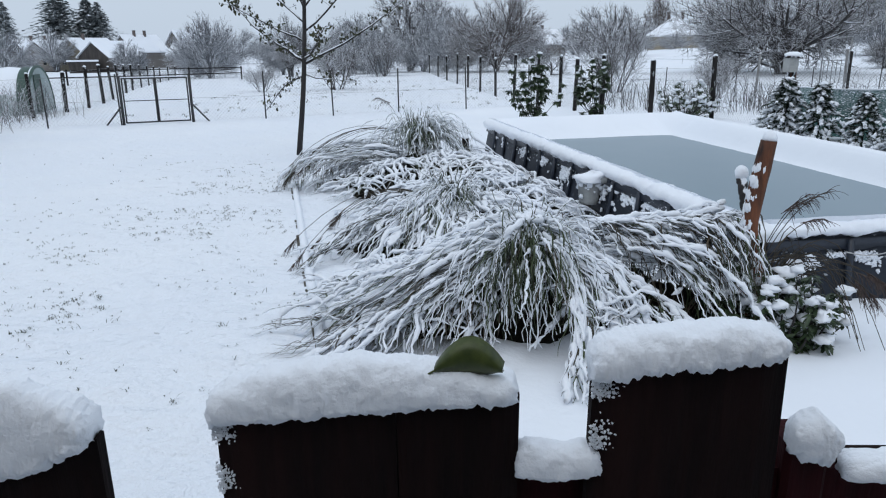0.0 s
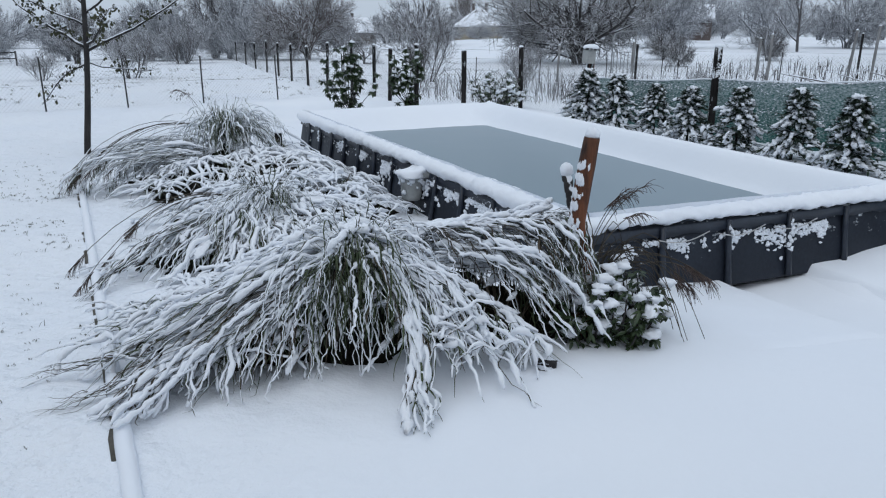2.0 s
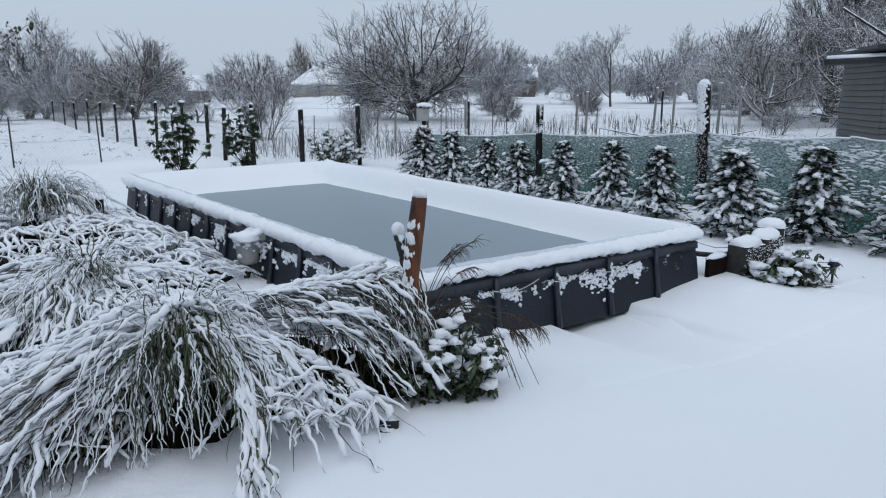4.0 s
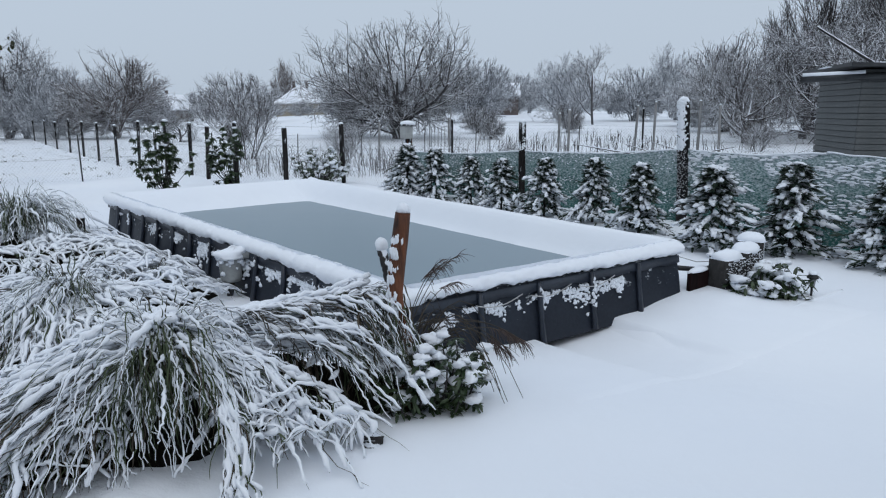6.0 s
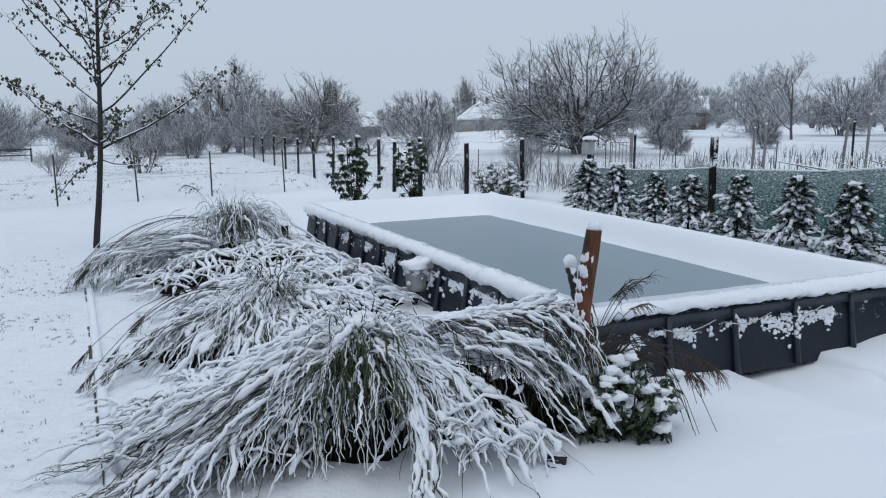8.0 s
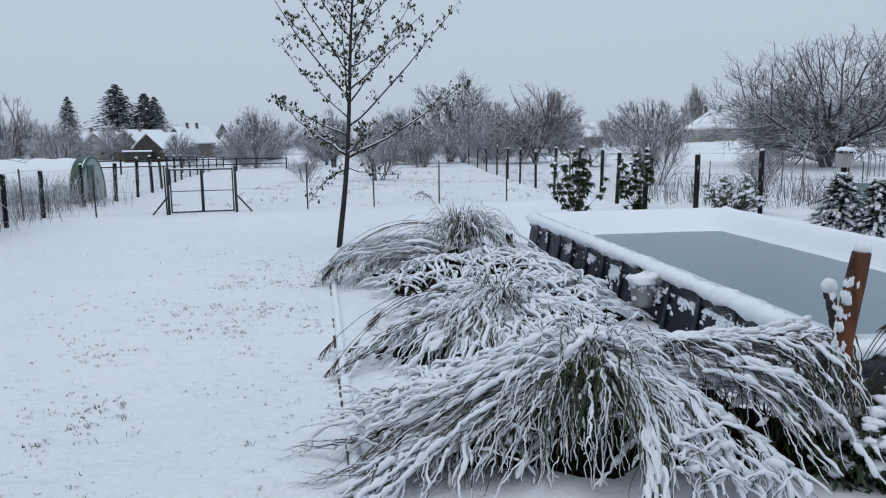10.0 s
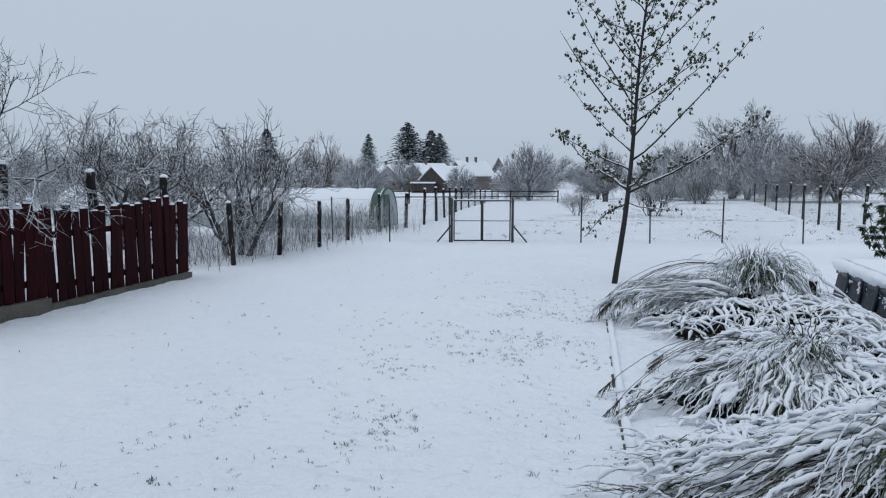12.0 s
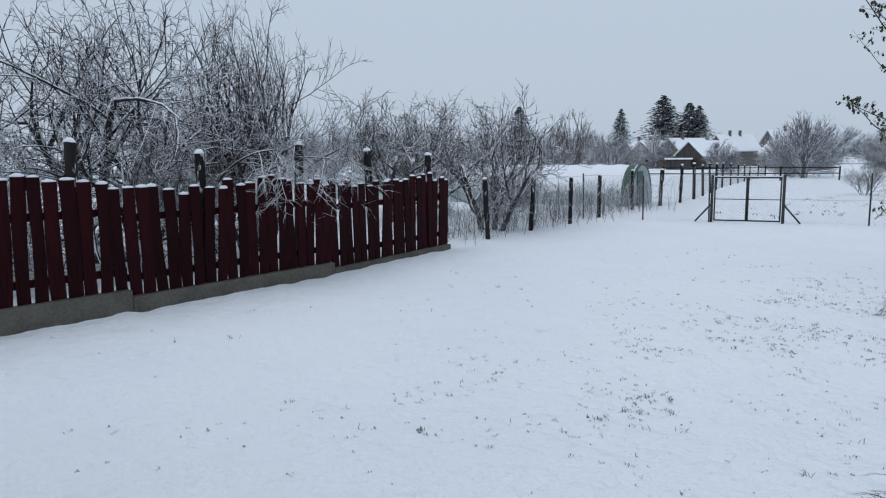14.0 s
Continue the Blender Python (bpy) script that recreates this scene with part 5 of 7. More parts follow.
def make_gate():
    a, b = np.array(cross(-8.70)), np.array(cross(-7.15))
    d = (b - a) / np.hypot(*(b - a))
    w = float(np.hypot(*(b - a)))
    g = thing("garden_gate", (*a, 0), "closed double gate of dark steel tube with wire mesh", "gate", turn=math.degrees(math.atan2(d[1], d[0])))
    for x, s in ((-0.03, -1), (w + 0.03, 1)):
        part("gate_post", Build().tube([(x, 0, -0.1), (x, 0, 1.27)], 0.038, 10), STEEL, g)
        part("brace", Build().tube([(x, 0, 0.5), (x + s * 0.42, 0.0, 0.0)], 0.022, 8), STEEL, g)
    for x0, x1 in ((0.03, w / 2 - 0.01), (w / 2 + 0.01, w - 0.03)):
        leaf = Build()
        for z in (0.05, 0.62, 1.2):
            leaf.tube([(x0, 0, z), (x1, 0, z)], 0.02 if z != 0.62 else 0.011, 8)
        for x in (x0 + 0.01, x1 - 0.01):
            leaf.tube([(x, 0, 0.04), (x, 0, 1.21)], 0.02, 8)
        lf = part("gate_leaf", leaf, STEEL, g)
        mesh = Build()
        wire_panel(mesh, (x0, 0), (x1, 0), 0, 0, 0.06, 1.19, 0.09, 0.0018)
        part("mesh", mesh, WIRE, lf)
        sn = Build().tube([(x0, 0, 1.225), ((x0 + x1) / 2, 0, 1.228), (x1, 0, 1.225)], 0.014, 6)
        part("snow_line", sn, SNOW_LUMP, lf)


make_gate()

# side fence on the garden's other edge
wire_fence("wire_fence", "wire fence on dark wooden posts along an overgrown strip", [(-10.8, 12.65), (-11.12, 14.61), (-11.3, 16.52), (-11.7, 18.5)], 1.32, "wood", 1.1, "overgrown side fence", 0.95, 0.10, (0.97, 0.6), 50)
wire_fence("wire_fence", "long wire fence on wooden posts between the gardens", [(-12.5, 21.6), (-12.6, 23.7), (-12.75, 25.4), (-13.3, 27.6), (-14.2, 30.2), (-15.2, 33), (-16.3, 36), (-17.6, 39.6), (-19.2, 44.3), (-21.2, 50), (-23.5, 56.5), (-26.2, 64), (-29.5, 74), (-33.5, 86)], 1.35, "wood", 1.0, "long side fence", 1.0, 0.16, (0.95, 0.55), 60, 0.0015)
wire_fence("wire_fence", "long wire fence on snow-capped wooden posts by the orchard", [(4.21, 20.84), (3.75, 22.6), (3.5, 24.2), (2.93, 25.8), (2.25, 27.5), (1.65, 29.5), (1.13, 32.6), (0.65, 36.2), (0.1, 40.2), (-0.55, 45), (-1.3, 53), (-2.4, 64), (-3.7, 76)], 1.58, "wood", 1.2, "orchard fence", 1.0, 0.13, (0.95, 0.6), 70, 0.0013)
wire_fence("wire_fence", "wire fence on thick snow-capped wooden posts behind the pool", [(4.21, 20.84), (5.5, 20.6), (6.91, 19.73), (7.75, 17.2)], 1.62, "wood", 1.05, "orchard fence", 1.25, 0.09, (0.96, 0.62), 80)


def make_net_fence():
    """Green shade net on thick posts behind the conifers, snow stuck to it in ripples."""
    pts = [np.array(p) for p in ((7.72, 17.15), (8.93, 13.84), (9.95, 10.14), (10.1, 7.6), (10.25, 3.5), (10.3, -1.0))]
    tops = (0.98, 1.12, 1.30, 1.36, 1.40, 1.42)
    high = (1.66, 1.74, 2.14, 1.28, 1.3, 1.3)
    f = thing("shade_net_fence", (*pts[0], 0), "green shade net on thick posts, plastered with ripples of snow", "fence")
    o = pts[0]
    rng = np.random.default_rng(6)
    for i, p in enumerate(pts):
        if i == 3:
            continue
        ob = put_post(f, *(p - o), 0, high[i], (1.5, 1.5, 1.9, 1.3, 1.3, 1.3)[i], 90 + i)
        tip_over = Matrix.Rotation(-0.06 if i == 2 else 0.0, 3, Vector((0.72, 0.69, 0)))
        ob.matrix_basis = Matrix.LocRotScale((*(p - o), 0), tip_over.to_euler(), ob.scale)
        plaster = Build()
        r = 0.055 * (1.5, 1.5, 1.9, 1.3, 1.3, 1.3)[i]
        for z in np.arange(0.25, high[i], 0.022):
            thin = 1.0 if z > tops[i] else 0.3
            for _ in range(8 if z > tops[i] else 7):
                a = radians(rng.normal(204, 24 if z > tops[i] else 55))
                at = tip_over @ Vector((math.cos(a) * r * 0.97, math.sin(a) * r * 0.97, z + rng.uniform(0, 0.02)))
                plaster.lump((*(p - o + np.array(at[:2])), at[2]), (0.012 * thin, rng.uniform(0.014, 0.03) * thin, rng.uniform(0.012, 0.024) * thin), rng, 0.25, 6, 4, a)
        tagged(part("stuck_snow", plaster, SNOW_LUMP, f, "snow blown onto the post"), kind="stuff")
    for i in range(len(pts) - 1):
        a, b = pts[i] - o, pts[i + 1] - o
        d = b - a
        length = float(np.hypot(*d))
        d = d / length
        out = np.array((-d[1], d[0]))
        if out[0] > 0:
            out = -out
        nx, nz = int(length / 0.07), 34
        v, f1 = [], []
        for side in (0, 1):
            for x in range(nx + 1):
                s = length * x / nx
                top = tops[i] + (tops[i + 1] - tops[i]) * s / length + 0.025 * n2(s, i, 1.3, 2) - 0.06 * math.sin(math.pi * s / length)
                for z in range(nz + 1):
                    h = top * z / nz
                    belly = 0.05 * n2(s, h, 0.9, i) + 0.014 * n2(s, h * 3.2, 3.2, 4)
                    p = a + d * s + out * (belly + (0.006 if side else 0))
                    v.append((p[0], p[1], h))
        q = (nx + 1) * (nz + 1)
        for x in range(nx):
            for z in range(nz):
                c = x * (nz + 1) + z
                f1.append((c, c + 1, c + nz + 2, c + nz + 1))
                f1.append((q + c, q + c + nz + 1, q + c + nz + 2, q + c + 1))
        net = part("net", Build().add(v, f1), NET, f)
        sn = Build()
        nlump = int(length * (190 if i < 2 else 330))
        for _ in range(nlump):
            s = rng.uniform(0, length)
            top = tops[i] + (tops[i + 1] - tops[i]) * s / length - 0.06 * math.sin(math.pi * s / length)
            h = top * (1 - rng.uniform(0, 1) ** 1.35 * 0.92)
            if n2(s * 0.5, h * 1.6, 2.0, 7 + i) < -0.05 - 0.25 * (h / top - 0.5):
                continue
            belly = 0.05 * n2(s, h, 0.9, i) + 0.014 * n2(s, h * 3.2, 3.2, 4)
            p = a + d * s + out * (belly + 0.012)
            long = rng.uniform(0.008, 0.026) if i < 2 else rng.uniform(0.02, 0.085)
            sn.lump((p[0], p[1], h), (long, 0.009, rng.uniform(0.005, 0.010) if i < 2 else rng.uniform(0.008, 0.017)), rng, 0.25, 6, 4, math.atan2(d[1], d[0]), rng.normal(0, 0.15))
        pts3 = [(*(a + d * length * k / 40 + out * 0.01), tops[i] + (tops[i + 1] - tops[i]) * k / 40 - 0.06 * math.sin(math.pi * k / 40) + 0.01 + 0.02 * n2(k, i, 0.4)) for k in range(41)]
        sn.tube(pts3, [0.016 + 0.008 * n2(k, 2, 0.8) for k in range(41)], 6)
        tagged(part("stuck_snow", sn, SNOW_LUMP, net, "snow stuck in horizontal ripples"), kind="stuff")
    return f


make_net_fence()


stump = thing("short_post", (0.30, 11.05, 0), "short dark post with a cap of snow behind the grass", "post")
put_post(stump, 0, 0, ground_z(0.30, 11.05), 0.62, 0.9, 410)


def make_bird_box():
    b = thing("bird_house", (7.72, 17.15, 0), "small wooden bird house on a fence post, roof white with snow", "bird house", turn=20)
    part("box", Build().box((-0.16, -0.1, 1.45), (0.24, 0.22, 0.3), 0, 0.01), SKIMMER, b, smooth=False)
    part("back_board", Build().box((0, -0.04, 1.35), (0.16, 0.05, 0.7), 0, 0.005), STUB_WOOD, b, smooth=False)
    part("roof", Build().box((-0.14, -0.1, 1.62), (0.34, 0.3, 0.03), 0, 0.01, 0.1), POST_WOOD, b, smooth=False)
    part("snow_cap", Build().lump((-0.12, -0.1, 1.66), (0.2, 0.18, 0.08), np.random.default_rng(1), 0.06, 12, 7, flat=-0.3), SNOW_LUMP, b)


make_bird_box()


# ---------------------------------------------------------------- red board fence
def make_red_fence():
    rng = np.random.default_rng(17)
    spans = [((-10.33, 10.92), (-9.55, 7.50), 0.0, 1.46, 0.09), ((-9.55, 7.50), (-9.14, 4.12), 0.03, 1.54, 0.16), ((-9.14, 4.12), (-8.85, 0.6), 0.08, 1.66, 0.20), ((-8.85, 0.6), (-8.7, -3.0), 0.14, 1.7, 0.22)]
    me = None
    for k, (p, q, base, top, conc) in enumerate(spans):
        p, q = np.array(p), np.array(q)
        d = (q - p)
        length = float(np.hypot(*d))
        d = d / length
        turn = math.atan2(d[1], d[0])
        f = thing("board_fence", (*p, 0), "dark red upright boards of uneven height on a concrete footing, snow-capped", "board fence", "red board fence")
        # concrete footing
        foot = Build().box((*(d * length / 2), (base + conc) / 2 - 0.15), (length, 0.16, base + conc + 0.3), turn, 0.01)
        part("footing", foot, CONCRETE, f, "damp grey concrete footing", smooth=False)
        low = base + conc + 0.01
        out = np.array((-d[1], d[0])) if (-d[1]) > 0 else np.array((d[1], -d[0]))
        for z in (low + 0.22, low + 0.98):
            part("rail", Build().box((*(d * length / 2 - out * 0.05), z), (length, 0.05, 0.09), turn, 0.006), RED_WOOD, f, smooth=False)
        n = int(length / 0.178)
        for i in range(n):
            s = (i + 0.5) * length / n
            w = rng.uniform(0.134, 0.166)
            arc = ((i % 7) / 6 - 0.5) * 0.10 * (1 if i % 14 < 7 else -0.6)
            h = top + arc + rng.choice([0.0, -0.03, 0.05, 0.0]) + rng.normal(0, 0.02) - low
            lean = rng.normal(0, 0.034)
            b = Build()
            rows = 7
            v = []
            for side in (0.014, -0.014):
                for j in range(rows):
                    t = j / (rows - 1)
                    wob = 0.008 * math.sin(i * 3.1 + t * 4.3)
                    half = w / 2 * (1 + 0.06 * math.sin(i * 1.7 + t * 5.1))
                    v += [(wob - half + lean * t, side, h * t), (wob + half + lean * t, side, h * t)]
            m = rows * 2
            fc = []
            for j in range(rows - 1):
                a = 2 * j
                fc += [(a, a + 1, a + 3, a + 2), (m + a, m + a + 2, m + a + 3, m + a + 1), (a, a + 2, m + a + 2, m + a), (a + 1, m + a + 1, m + a + 3, a + 3)]
            fc += [(0, m, m + 1, 1), (2 * rows - 2, 2 * rows - 1, m + 2 * rows - 1, m + 2 * rows - 2)]
            b.add(v, fc)
            pos = d * s + out * (0.012 if i % 2 else -0.004)
            ob = part("board", b, RED_WOOD, f, smooth=False)
            ob.matrix_basis = pose(pos[0], pos[1], low, 0, 0, math.degrees(turn))
            cap = Build().lump((lean, 0, h + 0.004), (w * 0.53, 0.022, 0.024 * rng.uniform(0.9, 1.5)), rng, 0.1, 10, 6, flat=-0.2)
            part("snow_cap", cap, SNOW_LUMP, ob)
        # taller posts behind
        for s in np.arange(0.55, length, 1.7):
            put_post(f, *(d * s - out * 0.14), 0, top + rng.uniform(0.42, 0.56), 1.25, 200 + k * 5 + int(s), name="post")


make_red_fence()


# ---------------------------------------------------------------- fence right before the viewer
def snow_slab(x0, x1, foot, top, deep, seed, fringe=0.008, n=150, seg=40):
    """A crumbly slab of snow along a board's top from x0 to x1; foot and top are heights at even steps."""
    v = []
    for p in range(n + 1):
        u = p / n
        x = x0 + (x1 - x0) * u
        zf = float(np.interp(u, np.linspace(0, 1, len(foot)), foot))
        zt = float(np.interp(u, np.linspace(0, 1, len(top)), top))
        e = min(u, 1 - u) * (x1 - x0) / 0.022
        end = math.sqrt(max(0.0, 1 - (1 - min(e, 1)) ** 2))
        zc, h = zf + 0.006, (zt - zf - 0.006) * (0.35 + 0.65 * end) * (1 + 0.10 * n2(x, 0, 28, seed))
        hang = fringe * (1 + 1.1 * n2(x, 3, 55, seed) + 0.8 * n2(x, 7, 160, seed))
        for q in range(seg):
            a = 2 * math.pi * q / seg
            c, k = math.cos(a), math.sin(a)
            y = deep * math.copysign(abs(c) ** 0.7, c) * (0.5 + 0.5 * end)
            z = zc + (h * k ** 0.8 if k > 0 else (hang + 0.006) * k)
            w = Vector((x * 60, y * 60 + seed, z * 60))
            grain = 0.0024 * noise.noise(w) + 0.0013 * noise.noise(w * 2.6) + 0.0016 * noise.noise(w * 6)
            v.append((x + (2 * u - 1) ** 5 * grain, y + c * grain * 1.2, z + k * grain))
    f = [(p * seg + q, p * seg + (q + 1) % seg, (p + 1) * seg + (q + 1) % seg, (p + 1) * seg + q) for p in range(n) for q in range(seg)]
    f += [tuple(range(seg))[::-1], tuple(n * seg + q for q in range(seg))]
    return Build().add(v, f)


def make_near_fence():
    rng = np.random.default_rng(44)
    f = thing("picket_fence", (0.2, 1.24, 0), "weathered near-black picket boards under a thick crust of snow", "picket fence")
    # left edge, right edge, top at each edge
    boards = [(-0.375, -0.170, 1.530, 1.538), (-0.043, 0.1478, 1.562, 1.580), (0.1482, 0.272, 1.583, 1.590), (0.346, 0.538, 1.612, 1.634), (-0.62, -0.43, 1.53, 1.54)]
    slabs = {0: (-0.385, -0.172, (1.495, 1.485, 1.50, 1.535), (1.58, 1.59, 1.592, 1.565)), 1: (-0.047, 0.270, (1.558, 1.564, 1.573, 1.579, 1.584), (1.588, 1.610, 1.622, 1.623, 1.616, 1.606)),
             3: (0.343, 0.535, (1.606, 1.618, 1.624, 1.632), (1.642, 1.652, 1.656, 1.662, 1.652)), 4: (-0.62, -0.43, (1.52, 1.53), (1.57, 1.58))}
    for i, (xa, xb, ta, tb) in enumerate(boards):
        b = Build()
        rows, cols = 14, 9
        w, xm = xb - xa, (xa + xb) / 2
        v = []
        for side in (1, -1):
            for j in range(rows):
                t = j / (rows - 1)
                for c in range(cols):
                    u = c / (cols - 1)
                    top = ta + (tb - ta) * u - 0.006 * abs(2 * u - 1) ** 6
                    wear = 0.0025 * n2(u * 9, t * 2 + i, 1.0, 7)
                    edge = 0.005 * max(abs(2 * u - 1) - 0.8, 0) / 0.2
                    v.append(((u - 0.5) * w * (1 + 0.02 * math.sin(i * 2.3 + t * 9)), side * (0.013 - edge + wear), 0.05 + (top - 0.05) * t))
        m = rows * cols
        fc = []
        for j in range(rows - 1):
            for c in range(cols - 1):
                a = j * cols + c
                fc += [(a, a + cols, a + cols + 1, a + 1), (m + a, m + a + 1, m + a + cols + 1, m + a + cols)]
            a, z = j * cols, j * cols + cols - 1
            fc += [(a, m + a, m + a + cols, a + cols), (z, z + cols, m + z + cols, m + z)]
        last = (rows - 1) * cols
        fc += [(last + c, m + last + c, m + last + c + 1, last + c + 1) for c in range(cols - 1)]
        ob = part("picket_board", b.add(v, fc), BLACK_WOOD, f, smooth=False)
        ob.matrix_basis = pose(xm - 0.2, 0, 0)
        if i in slabs:
            x0, x1, foot, top = slabs[i]
            part("snow_cap", snow_slab(x0 - xm, x1 - xm, foot, top, 0.030, 3 + i), SNOW_CRUMB, ob, "thick crumbly slab of snow")
        if i in (1, 3):
            st = Build()
            for zc, num, spread in ((ta - 0.008, 200, 0.007), (ta - 0.022, 90, 0.005), (ta - 0.07, 90, 0.007), (ta - 0.084, 40, 0.004)):
                for _ in range(num):
                    k = rng.uniform(0.0004, 0.0017)
                    st.lump((-w / 2 + abs(rng.normal(0.0, 0.010)) - 0.001, -0.0125, zc + rng.normal(0, spread)), (k * rng.uniform(0.7, 1.6), 0.0016, k), rng, 0.4, 6, 4, 0, rng.uniform(-0.7, 0.7))
            tagged(part("stuck_snow", st, SNOW_CRUMB, ob, "crumbs of stuck snow"), kind="stuff")
    part("rail", Build().box((0.36, 0.035, 1.450), (1.0, 0.04, 0.07), 0, 0.005), RED_WOOD, f, smooth=False)
    part("snow_on_rail", snow_slab(0.07, 0.16, (1.492, 1.490, 1.494), (1.53, 1.522, 1.528), 0.022, 11, 0.003, 40), SNOW_CRUMB, f)
    part("side_rail", Build().box((0.78, 0.035, 1.485), (0.72, 0.03, 0.014), 0, 0.004), BLACK_WOOD, f, smooth=False)
    part("snow_on_rail", snow_slab(0.41, 1.1, (1.490, 1.492, 1.50, 1.49), (1.512, 1.516, 1.522, 1.518, 1.52), 0.022, 13, 0.004, 120), SNOW_CRUMB, f)
    part("post", Build().box((0.378, 0.03, 0.755), (0.047, 0.055, 1.53), 0, 0.006), RED_WOOD, f, smooth=False)
    part("post_snow", snow_slab(0.354, 0.402, (1.532, 1.522, 1.528), (1.552, 1.562, 1.545), 0.024, 14, 0.016, 36), SNOW_CRUMB, f)
    leaf = thing("fallen_leaf", (0.222, 1.225, 1.612), "curled yellow-green leaf stuck in the snow", "leaf", turn=-12)
    v, fc = [], []
    for i in range(13):
        u = i / 12
        hw = 0.021 * math.sin(math.pi * (0.04 + 0.92 * u)) ** 0.8
        for j in range(5):
            t = j / 2 - 1
            v.append((-0.033 + 0.066 * u, -0.012 + 0.012 * t * t + 0.01 * u, 0.004 + hw * t + 0.012 * math.sin(u * 3)))
    for i in range(12):
        for j in range(4):
            fc.append((i * 5 + j, i * 5 + j + 1, i * 5 + j + 6, i * 5 + j + 5))
    blade = part("leaf_blade", Build().add(v, fc), LEAF_GREEN, leaf)
    so = blade.modifiers.new("thickness", "SOLIDIFY")
    so.thickness = 0.0012
    part("leaf_stalk", Build().tube([(-0.033, -0.012, 0.004), (-0.042, -0.012, -0.002), (-0.05, -0.008, -0.012)], 0.0011, 6), LEAF_GREEN, leaf)


make_near_fence()


# ---------------------------------------------------------------- trees
def grow(b, rng, p, d, length, r, level, plan, tips, thin=0.006):
    """One branch and what grows from it. plan: per level (children, length ratio, angle, upward pull, wobble)."""
    kids, ratio, angle, pull, wobble = plan[level]
    k = 6 if level < 2 else 4
    path, q, dd = [np.array(p)], np.array(p, float), np.array(d, float)
    for i in range(k):
        dd = dd + rng.normal(0, wobble, 3) + np.array((0, 0, pull))
        dd = dd / np.linalg.norm(dd)
        q = q + dd * length / k
        path.append(q.copy())
    path = np.array(path)
    b[min(level, 1)].tube(path, np.linspace(r, r * (0.45 if level < len(plan) - 1 else 0.3), k + 1), (8, 6, 5, 3, 3)[min(level, 4)], cap=level < 2)
    if level == len(plan) - 1:
        tips.append((path[-1], dd, path[k // 2]))
        return
    for i in range(kids):
        t = 0.25 + 0.75 * (i + rng.uniform(0.1, 0.9)) / kids if level else 0.16 + 0.84 * (i + rng.uniform(0, 1)) / kids
        at = min(t, 1) * k
        j = min(int(at), k - 1)
        o = path[j] + (path[j + 1] - path[j]) * (at - j)
        axis = path[j + 1] - path[j]
        axis = axis / np.linalg.norm(axis)
        side = rng.normal(size=3)
        side -= axis * (side @ axis)
        side /= np.linalg.norm(side)
        a = radians(rng.normal(angle, 9))
        nd = axis * math.cos(a) + side * math.sin(a)
        rr = r * (1 - 0.5 * t) * rng.uniform(0.42, 0.62)
        grow(b, rng, o, nd, length * ratio * rng.uniform(0.7, 1.2) * (1.15 - 0.4 * t if level == 0 else 1), max(rr, thin), level + 1, plan, tips, thin)


def bare_tree(seed, height, trunk, plan, stems=1, spread=0.0, first=0.55, twig=0.006):
    rng = np.random.default_rng(seed)
    b, tips = (Build(), Build()), []
    for s in range(stems):
        a = 6.28 * s / max(stems, 1) + rng.uniform(-0.4, 0.4)
        lean = spread * rng.uniform(0.5, 1.2)
        d = np.array((math.sin(lean) * math.cos(a), math.sin(lean) * math.sin(a), math.cos(lean)))
        grow(b, rng, (0.09 * math.cos(a) * stems ** 0.5, 0.09 * math.sin(a) * stems ** 0.5, -0.15), d, height * first, trunk, 0, plan, tips, twig)
    # scale to the wanted height
    k = height / max(v[:, 2].max() for q in b for v in q.v)
    for q in b:
        q.v = [v * k for v in q.v]
    return b, tips


